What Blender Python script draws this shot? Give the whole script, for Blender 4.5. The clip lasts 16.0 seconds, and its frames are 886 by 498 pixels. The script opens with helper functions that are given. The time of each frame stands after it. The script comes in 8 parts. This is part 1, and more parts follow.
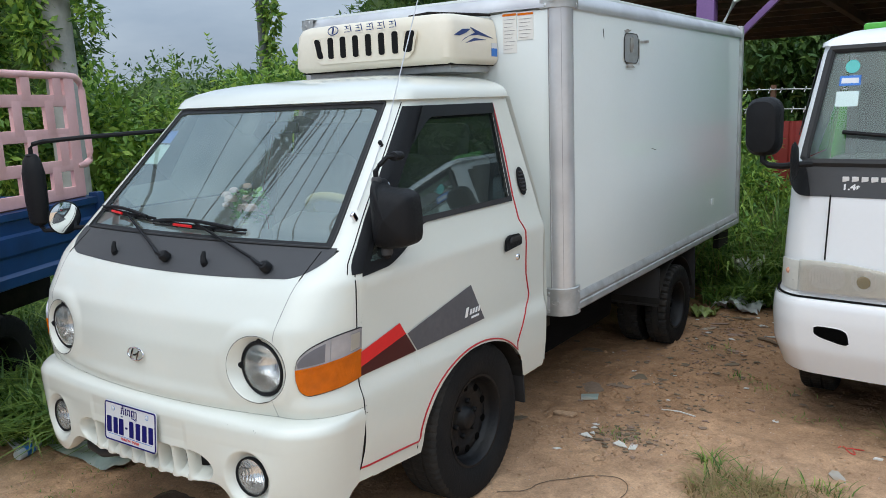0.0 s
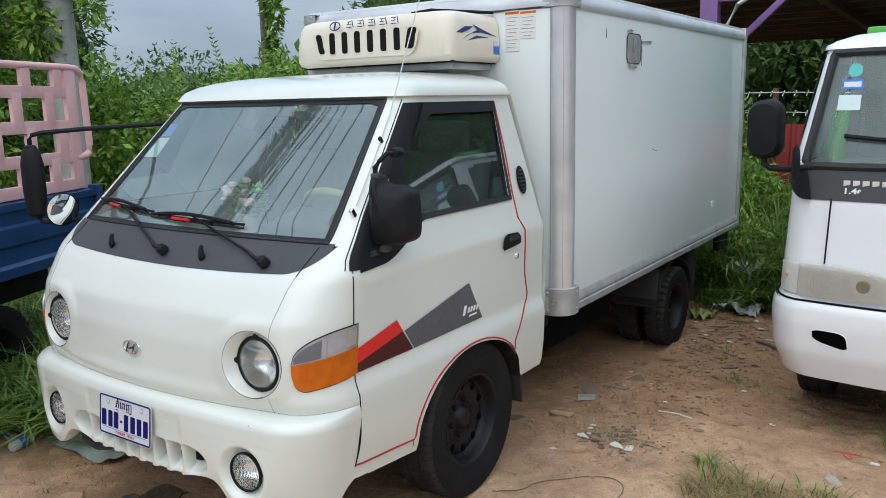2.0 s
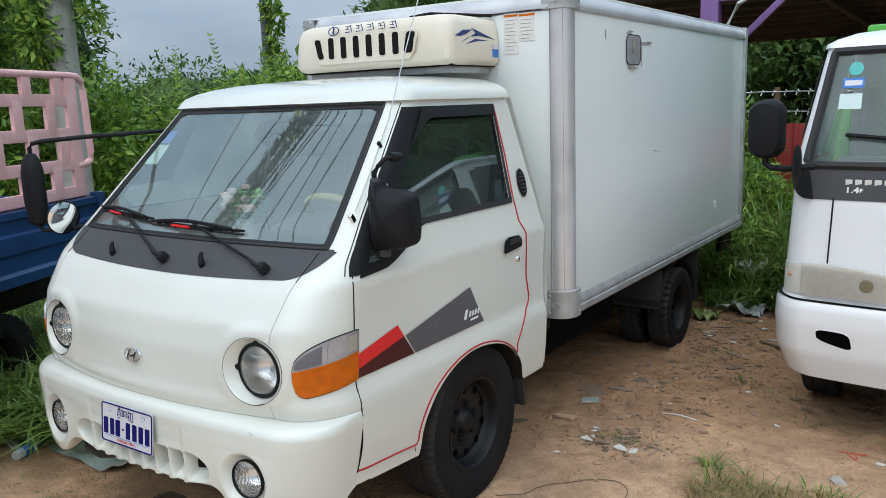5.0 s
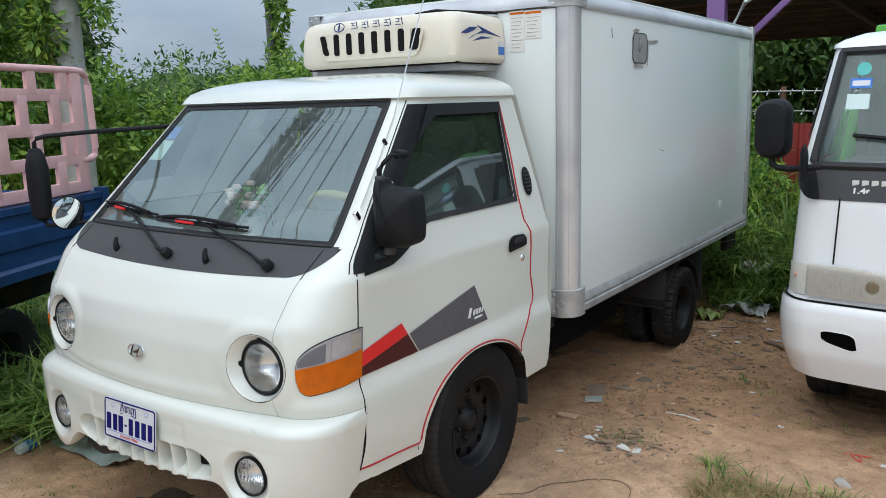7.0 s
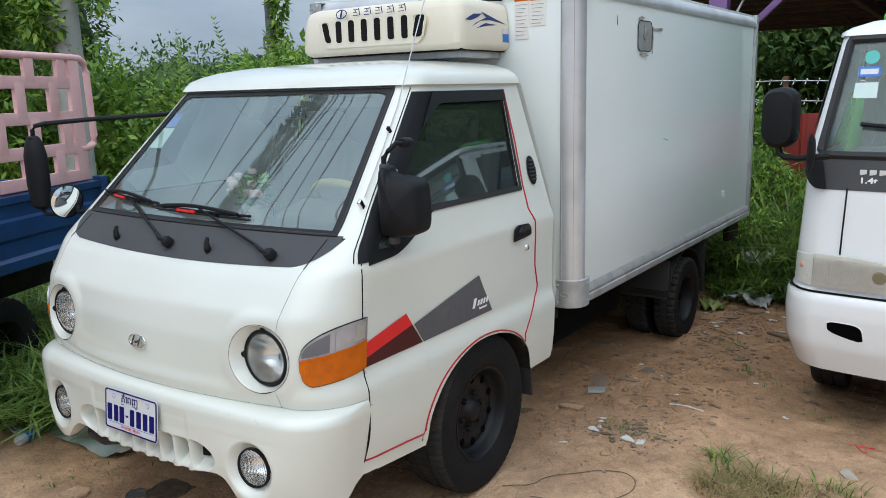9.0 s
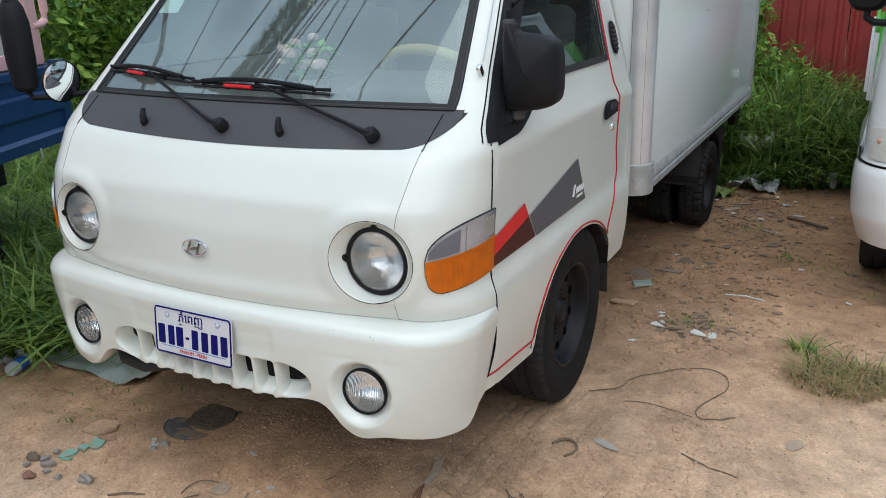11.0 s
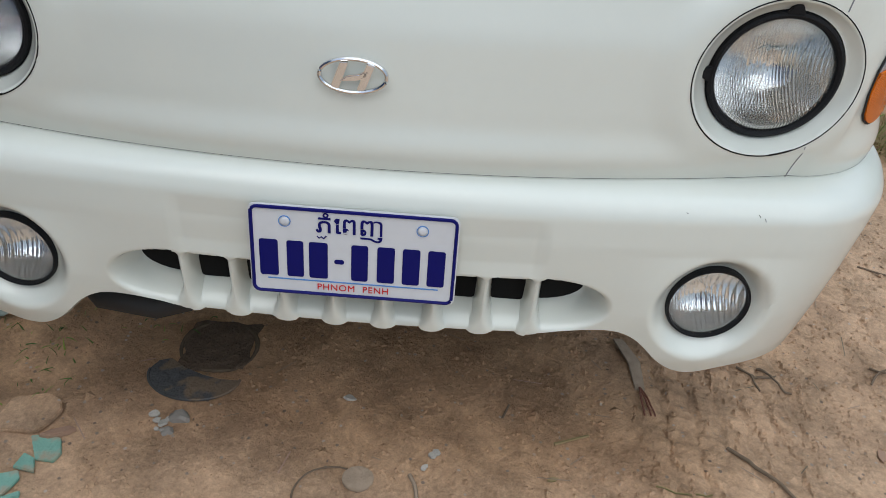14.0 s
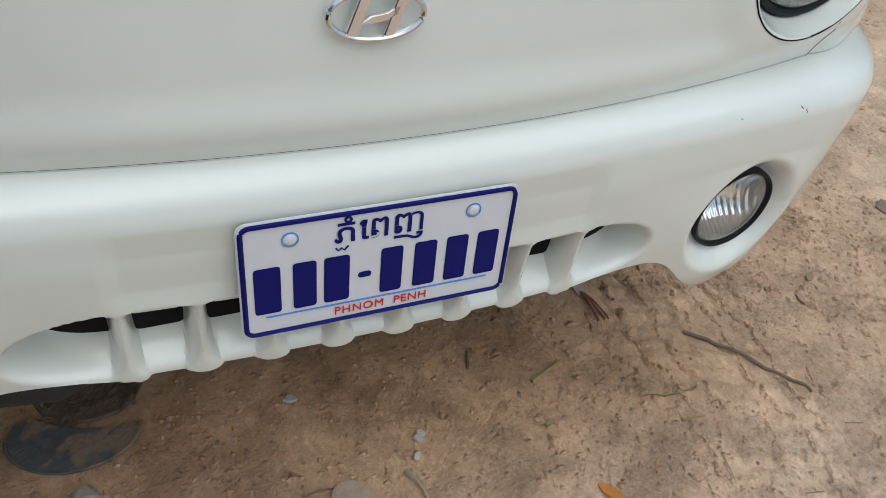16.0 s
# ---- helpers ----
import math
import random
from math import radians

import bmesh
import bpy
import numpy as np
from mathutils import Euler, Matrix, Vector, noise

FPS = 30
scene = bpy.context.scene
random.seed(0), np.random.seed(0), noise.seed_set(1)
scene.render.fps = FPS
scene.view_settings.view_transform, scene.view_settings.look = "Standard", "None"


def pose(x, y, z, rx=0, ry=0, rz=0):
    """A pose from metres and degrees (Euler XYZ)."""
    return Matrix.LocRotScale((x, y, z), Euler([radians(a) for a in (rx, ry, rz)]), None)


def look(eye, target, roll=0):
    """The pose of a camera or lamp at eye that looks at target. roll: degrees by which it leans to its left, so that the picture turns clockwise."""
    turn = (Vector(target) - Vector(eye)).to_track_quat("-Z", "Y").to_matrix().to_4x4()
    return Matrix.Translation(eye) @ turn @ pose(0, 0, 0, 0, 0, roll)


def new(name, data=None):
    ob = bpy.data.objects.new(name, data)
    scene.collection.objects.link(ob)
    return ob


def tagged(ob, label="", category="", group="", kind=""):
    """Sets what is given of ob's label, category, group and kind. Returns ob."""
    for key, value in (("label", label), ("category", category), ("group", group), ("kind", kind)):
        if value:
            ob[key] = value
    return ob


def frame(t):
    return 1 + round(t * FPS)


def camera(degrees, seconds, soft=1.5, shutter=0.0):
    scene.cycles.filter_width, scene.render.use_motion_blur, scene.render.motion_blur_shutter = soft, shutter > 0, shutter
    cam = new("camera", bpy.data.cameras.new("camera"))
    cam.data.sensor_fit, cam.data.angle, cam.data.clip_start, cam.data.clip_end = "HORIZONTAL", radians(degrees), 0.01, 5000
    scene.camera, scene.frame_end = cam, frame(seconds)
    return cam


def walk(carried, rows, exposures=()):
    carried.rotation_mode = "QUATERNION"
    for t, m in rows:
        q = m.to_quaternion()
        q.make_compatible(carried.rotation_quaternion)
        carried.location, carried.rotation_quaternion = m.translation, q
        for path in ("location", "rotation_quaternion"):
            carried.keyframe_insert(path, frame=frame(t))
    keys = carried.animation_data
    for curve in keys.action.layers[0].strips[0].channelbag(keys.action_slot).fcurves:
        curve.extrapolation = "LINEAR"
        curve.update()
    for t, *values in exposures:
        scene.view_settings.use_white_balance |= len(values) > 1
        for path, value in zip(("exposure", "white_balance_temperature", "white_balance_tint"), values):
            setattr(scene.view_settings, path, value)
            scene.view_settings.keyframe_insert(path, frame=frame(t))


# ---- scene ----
cam = camera(58.0, 16.0, soft=0.62)
PATH = [
    (0, (2.642, -1.704, 1.741), (1.526, -0.084, 1.382), -2.2),
    (0.5, (2.641, -1.703, 1.742), (1.527, -0.078, 1.394), -2.0),
    (1, (2.633, -1.701, 1.738), (1.515, -0.08, 1.387), -1.5),
    (1.5, (2.631, -1.698, 1.738), (1.515, -0.078, 1.378), -1.2),
    (2, (2.639, -1.693, 1.736), (1.524, -0.073, 1.373), -1.3),
    (2.5, (2.642, -1.691, 1.739), (1.523, -0.075, 1.37), -1.4),
    (3, (2.642, -1.688, 1.736), (1.516, -0.076, 1.373), -1.6),
    (3.5, (2.648, -1.687, 1.74), (1.52, -0.074, 1.383), -1.9),
    (4, (2.651, -1.685, 1.741), (1.532, -0.065, 1.388), -2.0),
    (6.5, (2.637, -1.669, 1.739), (1.501, -0.064, 1.376), -1.9),
    (7, (2.636, -1.672, 1.742), (1.506, -0.062, 1.379), -1.6),
    (7.5, (2.635, -1.671, 1.739), (1.509, -0.058, 1.379), -1.5),
    (8, (2.638, -1.668, 1.735), (1.508, -0.058, 1.372), -1.3),
    (8.5, (2.635, -1.661, 1.735), (1.5, -0.056, 1.367), -1.4),
    (11, (1.772, -1.646, 1.594), (0.869, 0.022, 0.961), -1.6),
    (11.5, (1.412, -1.531, 1.524), (0.632, 0.15, 0.772), -1.3),
    (12, (1.049, -1.461, 1.48), (0.505, 0.237, 0.575), -0.5),
    (12.5, (0.77, -1.313, 1.414), (0.317, 0.37, 0.433), -1.3),
    (13, (0.534, -1.136, 1.362), (0.101, 0.51, 0.311), -2.2),
    (13.5, (0.283, -1.053, 1.335), (0.079, 0.596, 0.222), 0.5),
    (14, (0.137, -1.005, 1.31), (0.131, 0.618, 0.141), 4.3),
    (14.5, (0.079, -0.849, 1.284), (0.115, 0.712, 0.035), 2.5),
    (15, (0.033, -0.688, 1.255), (0.164, 0.783, -0.093), 1.9),
    (15.5, (-0.086, -0.619, 1.206), (0.353, 0.743, -0.192), 6.7),
    (16, (-0.255, -0.609, 1.204), (0.446, 0.675, -0.16), 10.3),
]
walk(cam, [(t, look(eye, target, roll)) for t, eye, target, roll in PATH], exposures=((0.0, 0.0), (8.7, 0.0), (11.0, -0.06), (13.0, -0.26), (16.0, -0.3)))

# ---- world and light ----
world = bpy.data.worlds.new("sky")
scene.world = world
world.use_nodes = True
wn, wl = world.node_tree.nodes, world.node_tree.links
wn.clear()
w_out = wn.new("ShaderNodeOutputWorld")
w_bg = wn.new("ShaderNodeBackground")
w_sky = wn.new("ShaderNodeTexSky")
w_sky.sky_type = "NISHITA"
w_sky.sun_disc = False
w_sky.sun_elevation, w_sky.sun_rotation = radians(62), radians(200)
w_sky.dust_density = 4.0
w_co = wn.new("ShaderNodeTexCoord")
w_map = wn.new("ShaderNodeMapping")
w_map.inputs["Scale"].default_value = (1.0, 1.0, 3.2)
w_noise = wn.new("ShaderNodeTexNoise")
w_noise.inputs["Scale"].default_value = 1.7
w_noise.inputs["Detail"].default_value = 6.0
w_noise.inputs["Roughness"].default_value = 0.55
w_ramp = wn.new("ShaderNodeValToRGB")
w_ramp.color_ramp.elements[0].position, w_ramp.color_ramp.elements[1].position = 0.32, 0.7
w_ramp.color_ramp.elements[0].color = (3.0, 4.15, 5.8, 1)
w_ramp.color_ramp.elements[1].color = (7.0, 8.2, 9.5, 1)
w_mix = wn.new("ShaderNodeMix")
w_mix.data_type = "RGBA"
w_mix.inputs["Factor"].default_value = 0.82
wl.new(w_co.outputs["Generated"], w_map.inputs["Vector"])
wl.new(w_map.outputs["Vector"], w_noise.inputs["Vector"])
wl.new(w_noise.outputs["Fac"], w_ramp.inputs["Fac"])
wl.new(w_sky.outputs["Color"], w_mix.inputs["A"])
wl.new(w_ramp.outputs["Color"], w_mix.inputs["B"])
# an overcast sky is brightest overhead
w_sep = wn.new("ShaderNodeSeparateXYZ")
w_rise = wn.new("ShaderNodeMapRange")
w_rise.inputs["From Min"].default_value, w_rise.inputs["From Max"].default_value = 0.0, 0.85
w_rise.inputs["To Min"].default_value, w_rise.inputs["To Max"].default_value = 0.50, 1.38
w_mul = wn.new("ShaderNodeVectorMath")
w_mul.operation = "SCALE"
wl.new(w_co.outputs["Generated"], w_sep.inputs[0])
wl.new(w_sep.outputs["Z"], w_rise.inputs["Value"])
wl.new(w_mix.outputs["Result"], w_mul.inputs[0])
wl.new(w_rise.outputs["Result"], w_mul.inputs["Scale"])
wl.new(w_mul.outputs["Vector"], w_bg.inputs["Color"])
w_bg.inputs["Strength"].default_value = 0.15
wl.new(w_bg.outputs["Background"], w_out.inputs["Surface"])

sun_data = bpy.data.lights.new("sun", "SUN")
sun_data.energy, sun_data.angle, sun_data.color = 1.3, radians(75), (0.97, 0.98, 0.92)
sun = new("sun", sun_data)
sun.matrix_world = look((3, -6, 12), (0, 0, 0))

# ---- materials ----


def material(name, color, rough=0.5, metal=0.0, vary=0.08, scale=6.0, bump=0.0, bump_scale=80.0, coat=0.0, other=None, other_scale=1.2, other_at=(0.45, 0.65), random_hue=0.0, spec=0.5, rough_vary=0.1):
    """A surface with grain at two scales: color drifts by vary, patches of the colour other, fine relief by bump."""
    m = bpy.data.materials.new(name)
    m.use_nodes = True
    n, l = m.node_tree.nodes, m.node_tree.links
    b = n["Principled BSDF"]
    co = n.new("ShaderNodeTexCoord")
    fine = n.new("ShaderNodeTexNoise")
    fine.inputs["Scale"].default_value, fine.inputs["Detail"].default_value = scale * 8, 5.0
    wide = n.new("ShaderNodeTexNoise")
    wide.inputs["Scale"].default_value, wide.inputs["Detail"].default_value = other_scale, 6.0
    l.new(co.outputs["Object"], fine.inputs["Vector"])
    l.new(co.outputs["Object"], wide.inputs["Vector"])
    lo = tuple(c * (1 - vary) for c in color)
    hi = tuple(min(1, c * (1 + vary)) for c in color)
    ramp = n.new("ShaderNodeMix")
    ramp.data_type = "RGBA"
    ramp.inputs["A"].default_value, ramp.inputs["B"].default_value = (*lo, 1), (*hi, 1)
    l.new(fine.outputs["Fac"], ramp.inputs["Factor"])
    top = ramp.outputs["Result"]
    if other:
        step = n.new("ShaderNodeMapRange")
        step.inputs["From Min"].default_value, step.inputs["From Max"].default_value = other_at
        l.new(wide.outputs["Fac"], step.inputs["Value"])
        mix = n.new("ShaderNodeMix")
        mix.data_type = "RGBA"
        l.new(step.outputs["Result"], mix.inputs["Factor"])
        l.new(top, mix.inputs["A"])
        mix.inputs["B"].default_value = (*other, 1)
        top = mix.outputs["Result"]
    if random_hue:
        geo = n.new("ShaderNodeNewGeometry")
        hsv = n.new("ShaderNodeHueSaturation")
        span = n.new("ShaderNodeMapRange")
        span.inputs["To Min"].default_value, span.inputs["To Max"].default_value = 1 - random_hue, 1 + random_hue
        l.new(geo.outputs["Random Per Island"], span.inputs["Value"])
        l.new(span.outputs["Result"], hsv.inputs["Value"])
        hue = n.new("ShaderNodeMapRange")
        hue.inputs["To Min"].default_value, hue.inputs["To Max"].default_value = 0.5 + 0.045 * random_hue, 0.5 - 0.075 * random_hue
        l.new(geo.outputs["Random Per Island"], hue.inputs["Value"])
        l.new(hue.outputs["Result"], hsv.inputs["Hue"])
        l.new(top, hsv.inputs["Color"])
        top = hsv.outputs["Color"]
    l.new(top, b.inputs["Base Color"])
    rr = n.new("ShaderNodeMapRange")
    rr.inputs["To Min"].default_value, rr.inputs["To Max"].default_value = max(0.02, rough - rough_vary * rough), min(1, rough + rough_vary)
    l.new(wide.outputs["Fac"], rr.inputs["Value"])
    l.new(rr.outputs["Result"], b.inputs["Roughness"])
    b.inputs["Metallic"].default_value = metal
    b.inputs["Coat Weight"].default_value = coat
    b.inputs["Coat Roughness"].default_value = 0.05
    b.inputs["Specular IOR Level"].default_value = spec
    if bump:
        grain = n.new("ShaderNodeTexNoise")
        grain.inputs["Scale"].default_value, grain.inputs["Detail"].default_value = bump_scale, 4.0
        l.new(co.outputs["Object"], grain.inputs["Vector"])
        relief = n.new("ShaderNodeBump")
        relief.inputs["Strength"].default_value, relief.inputs["Distance"].default_value = min(1.0, bump), 0.01
        l.new(grain.outputs["Fac"], relief.inputs["Height"])
        l.new(relief.outputs["Normal"], b.inputs["Normal"])
    return m


def prisms(m, pitch, depth):
    """Fine square prisms pressed into lamp plastic."""
    n, l = m.node_tree.nodes, m.node_tree.links
    total = None
    for way in ("Y", "Z"):
        wave = n.new("ShaderNodeTexWave")
        wave.bands_direction = way
        wave.inputs["Scale"].default_value = math.pi / (10 * pitch)
        l.new(n["Texture Coordinate"].outputs["Object"], wave.inputs["Vector"])
        if total is None:
            total = wave.outputs["Fac"]
        else:
            add = n.new("ShaderNodeMath")
            l.new(total, add.inputs[0])
            l.new(wave.outputs["Fac"], add.inputs[1])
            total = add.outputs[0]
    relief = n.new("ShaderNodeBump")
    relief.inputs["Strength"].default_value, relief.inputs["Distance"].default_value = 1.0, depth
    l.new(total, relief.inputs["Height"])
    l.new(relief.outputs["Normal"], n["Principled BSDF"].inputs["Normal"])


def glass_material(name, tint, ior=1.6, rough=0.01, dirt=0.04, sheen=(0.84, 1.0, 0.99)):
    """Thin pane: see-through with a tint, gloss by Fresnel, a film of dust."""
    m = bpy.data.materials.new(name)
    m.use_nodes = True
    n, l = m.node_tree.nodes, m.node_tree.links
    n.clear()
    out = n.new("ShaderNodeOutputMaterial")
    clear, gloss, dust = n.new("ShaderNodeBsdfTransparent"), n.new("ShaderNodeBsdfGlossy"), n.new("ShaderNodeBsdfDiffuse")
    clear.inputs["Color"].default_value = (*tint, 1)
    gloss.inputs["Roughness"].default_value = rough
    gloss.inputs["Color"].default_value = (*sheen, 1)
    dust.inputs["Color"].default_value = (0.52, 0.60, 0.59, 1)
    fres = n.new("ShaderNodeFresnel")
    fres.inputs["IOR"].default_value = ior
    a, b = n.new("ShaderNodeMixShader"), n.new("ShaderNodeMixShader")
    co, noise_t, span = n.new("ShaderNodeTexCoord"), n.new("ShaderNodeTexNoise"), n.new("ShaderNodeMapRange")
    noise_t.inputs["Scale"].default_value, noise_t.inputs["Detail"].default_value = 5.0, 7.0
    l.new(co.outputs["Object"], noise_t.inputs["Vector"])
    l.new(noise_t.outputs["Fac"], span.inputs["Value"])
    span.inputs["To Min"].default_value, span.inputs["To Max"].default_value = 0.0, 2 * dirt
    l.new(clear.outputs[0], a.inputs[1])
    l.new(dust.outputs[0], a.inputs[2])
    l.new(span.outputs["Result"], a.inputs[0])
    l.new(fres.outputs[0], b.inputs[0])
    l.new(a.outputs[0], b.inputs[1])
    l.new(gloss.outputs[0], b.inputs[2])
    l.new(b.outputs[0], out.inputs["Surface"])
    return m


PAINT = material("cream white car paint", (0.690, 0.710, 0.648), 0.3, vary=0.015, coat=0.8, other=(0.655, 0.675, 0.614), other_at=(0.5, 0.9))
PAINT_COOL = material("cool white car paint", (0.80, 0.81, 0.82), 0.3, vary=0.015, coat=0.8)
SEAM = material("dark panel gap", (0.012, 0.012, 0.012), 0.9, spec=0.1)
BLACK_PLASTIC = material("black grained plastic", (0.011, 0.0115, 0.013), 0.5, spec=0.18, bump=0.25, bump_scale=400, vary=0.15)
COWL_PLASTIC = material("grey-black matt trim plastic", (0.045, 0.046, 0.05), 0.6, bump=0.2, bump_scale=350, vary=0.1, other=(0.06, 0.06, 0.062))
RUBBER = material("black rubber seal", (0.02, 0.02, 0.021), 0.65, vary=0.2)
TYRE = material("dusty tyre rubber", (0.0105, 0.011, 0.012), 0.7, spec=0.16, vary=0.3, other=(0.021, 0.0195, 0.018), other_scale=5, other_at=(0.5, 0.8), bump=0.3, bump_scale=90)
TREAD = material("worn dusty tread rubber", (0.030, 0.029, 0.0275), 0.85, spec=0.15, vary=0.35, scale=14, other=(0.055, 0.047, 0.039), other_scale=9, other_at=(0.5, 0.8), bump=0.4, bump_scale=160)
HOLE = material("black opening", (0.002, 0.002, 0.002), 0.9, spec=0.05)
RIM_BLACK = material("black painted steel", (0.0075, 0.008, 0.0095), 0.42, spec=0.25, vary=0.25, other=(0.012, 0.0115, 0.011), other_scale=8, bump=0.2, bump_scale=60)
UNDERBODY = material("dusty black chassis steel", (0.014, 0.013, 0.012), 0.9, spec=0.2, vary=0.3, other=(0.03, 0.026, 0.022), other_scale=6)
# near-black that stands in for the deep shade below the cargo box
SHADE_BLACK = material("black standing in for shade under the box", (0.005, 0.005, 0.0052), 0.9, spec=0.08, vary=0.3)
CHROME = material("chrome", (0.75, 0.75, 0.76), 0.08, metal=1.0, vary=0.02)
ALU = material("brushed aluminium", (0.64, 0.645, 0.655), 0.34, metal=0.5, vary=0.08, other=(0.50, 0.50, 0.52), other_scale=3)
ALU_DULL = material("weathered aluminium casting", (0.50, 0.51, 0.51), 0.5, metal=0.6, vary=0.12, other=(0.4, 0.4, 0.39), other_scale=8)
BOX_PANEL = material("gloss white laminate panel", (0.77, 0.815, 0.80), 0.34, vary=0.02, coat=0.5, other=(0.74, 0.79, 0.77), other_scale=0.8)
CREAM = material("yellowed cream plastic", (0.76, 0.70, 0.58), 0.4, vary=0.04, other=(0.70, 0.62, 0.48), other_scale=3, other_at=(0.55, 0.85))
NAVY = material("navy blue ink", (0.01, 0.035, 0.16), 0.5, vary=0.1)
PLATE_BLUE = material("dark blue plate enamel", (0.002, 0.003, 0.115), 0.55, vary=0.1, spec=0.2)
PLATE_WHITE = material("white plate enamel", (0.64, 0.65, 0.67), 0.4, vary=0.05)
PLATE_RED = material("red plate enamel", (0.58, 0.008, 0.012), 0.5)
PLATE_LINE = material("light blue plate line", (0.08, 0.25, 0.6), 0.4)
RED = material("red pinstripe vinyl", (0.45, 0.015, 0.02), 0.35)
RED_BRIGHT = material("bright red vinyl", (0.72, 0.018, 0.02), 0.35)
RED_DARK = material("dark maroon vinyl", (0.06, 0.006, 0.008), 0.35)
GREY_DECAL = material("graphite grey vinyl", (0.10, 0.10, 0.11), 0.35, vary=0.2, other=(0.17, 0.165, 0.18), other_scale=1.6)
WHITE_INK = material("white lettering", (0.8, 0.8, 0.8), 0.5)
AMBER = material("amber lamp plastic", (0.62, 0.132, 0.001), 0.16, vary=0.35, scale=3, coat=0.12, spec=0.18, bump=0.25, bump_scale=160)
LAMP_DARK = material("shaded lamp chamber", (0.115, 0.12, 0.145), 0.1, vary=0.2, scale=2, coat=0.8)
LAMP_CLEAR = material("clear fluted lamp plastic", (0.30, 0.305, 0.335), 0.1, vary=0.18, scale=2, coat=1.0, metal=0.3, other=(0.40, 0.40, 0.43), other_scale=9)
BULB_YELLOW = material("yellowed bulb cap", (0.34, 0.27, 0.12), 0.3, vary=0.2, coat=0.5)
BULB_AMBER = material("pale amber bulb", (0.62, 0.33, 0.22), 0.3, coat=0.5)
prisms(AMBER, 0.0030, 0.0005)
NOTICE = material("white notice paper", (0.78, 0.77, 0.73), 0.7, vary=0.05)
VISOR = material("smoked visor plastic", (0.010, 0.011, 0.012), 0.35, spec=0.25)
REFLECTOR = material("silvered lamp reflector", (0.95, 0.955, 0.955), 0.07, metal=0.95, vary=0.05)
LENS = glass_material("fluted lamp glass", (0.985, 0.985, 0.98), 1.5, 0.03, 0.07, (1.0, 0.98, 0.95))
LENS_RIB = glass_material("glass ribs", (0.975, 0.98, 0.98), 1.55, 0.04, 0.05, (1.0, 0.98, 0.95))
WINDSCREEN = glass_material("tinted windscreen glass", (0.84, 0.90, 0.88), 2.15, 0.012, 0.125)
CLEAR_SCREEN = glass_material("clear windscreen glass", (0.80, 0.86, 0.85), 1.6, 0.012, 0.03)
SIDE_GLASS = glass_material("dark tinted door glass", (0.34, 0.40, 0.40), 2.1, 0.01, 0.03)
MIRROR = material("mirror glass", (0.86, 0.88, 0.88), 0.02, metal=1.0, vary=0.0)
SEAT = material("grey seat cloth", (0.40, 0.41, 0.41), 0.9, vary=0.15, bump=0.3, bump_scale=300)
DASH = material("grey dash plastic", (0.17, 0.185, 0.185), 0.6, vary=0.1)
BLUE_PAINT = material("worn dark blue truck paint", (0.007, 0.048, 0.155), 0.4, vary=0.15, other=(0.005, 0.03, 0.10), other_scale=3, coat=0.15, spec=0.35)
PINK_PAINT = material("chalky pink gate paint", (0.80, 0.47, 0.46), 0.55, vary=0.06, other=(0.70, 0.39, 0.37), other_scale=4)
PURPLE_PAINT = material("purple steel paint", (0.22, 0.11, 0.30), 0.5, vary=0.12)
ROOF_SHEET = material("rusty dark roof sheet", (0.05, 0.035, 0.028), 0.75, vary=0.3, other=(0.09, 0.055, 0.035), other_scale=2)
RED_FENCE = material("red painted corrugated sheet", (0.30, 0.035, 0.03), 0.5, vary=0.12, other=(0.22, 0.03, 0.025), other_scale=2.5)
CONCRETE = material("weathered concrete", (0.42, 0.41, 0.38), 0.9, vary=0.15, other=(0.28, 0.28, 0.25), other_scale=3, bump=0.4, bump_scale=40)
LEAF = material("green leaves", (0.165, 0.325, 0.058), 0.5, vary=0.2, random_hue=0.6, scale=1)
LEAF_DARK = material("dark green leaves", (0.062, 0.145, 0.033), 0.5, vary=0.2, random_hue=0.5, scale=1)
GRASS = material("fresh grass blades", (0.135, 0.25, 0.052), 0.5, vary=0.2, random_hue=0.55, scale=1)
DRY_GRASS = material("dry straw grass blades", (0.32, 0.27, 0.12), 0.7, vary=0.2, random_hue=0.4, scale=1)
BARK = material("brown stem bark", (0.12, 0.085, 0.055), 0.9, vary=0.3, bump=0.5, bump_scale=60)
GREEN_PAINT = material("bright green truck paint", (0.10, 0.42, 0.06), 0.35, vary=0.08)
STICKER_BLUE = material("blue sticker", (0.03, 0.17, 0.55), 0.4)
STICKER_TEAL = material("teal round sticker", (0.08, 0.45, 0.42), 0.4)
STICKER_PALE = material("pale printed sticker", (0.55, 0.68, 0.66), 0.4, vary=0.2, scale=20)
WHEEL_COVER = material("yellow-green steering cover", (0.52, 0.48, 0.22), 0.6, vary=0.15)
FABRIC_LEAF = material("pale green fabric leaves", (0.24, 0.55, 0.20), 0.7, vary=0.2, random_hue=0.3, scale=20)
FLOWER = material("pale pink fabric petals", (0.90, 0.74, 0.70), 0.8, vary=0.1, random_hue=0.2)
WHITE_POT = material("white ceramic", (0.75, 0.76, 0.74), 0.25)
PAPER = material("white litter", (0.66, 0.65, 0.62), 0.8, vary=0.15, other=(0.6, 0.57, 0.5), other_scale=14)
CHIP = material("dusty broken plaster", (0.50, 0.46, 0.41), 0.9, vary=0.25, scale=40, bump=0.5, bump_scale=90)
DISC = material("pale weathered wood", (0.38, 0.285, 0.205), 0.9, vary=0.3, bump=0.5)
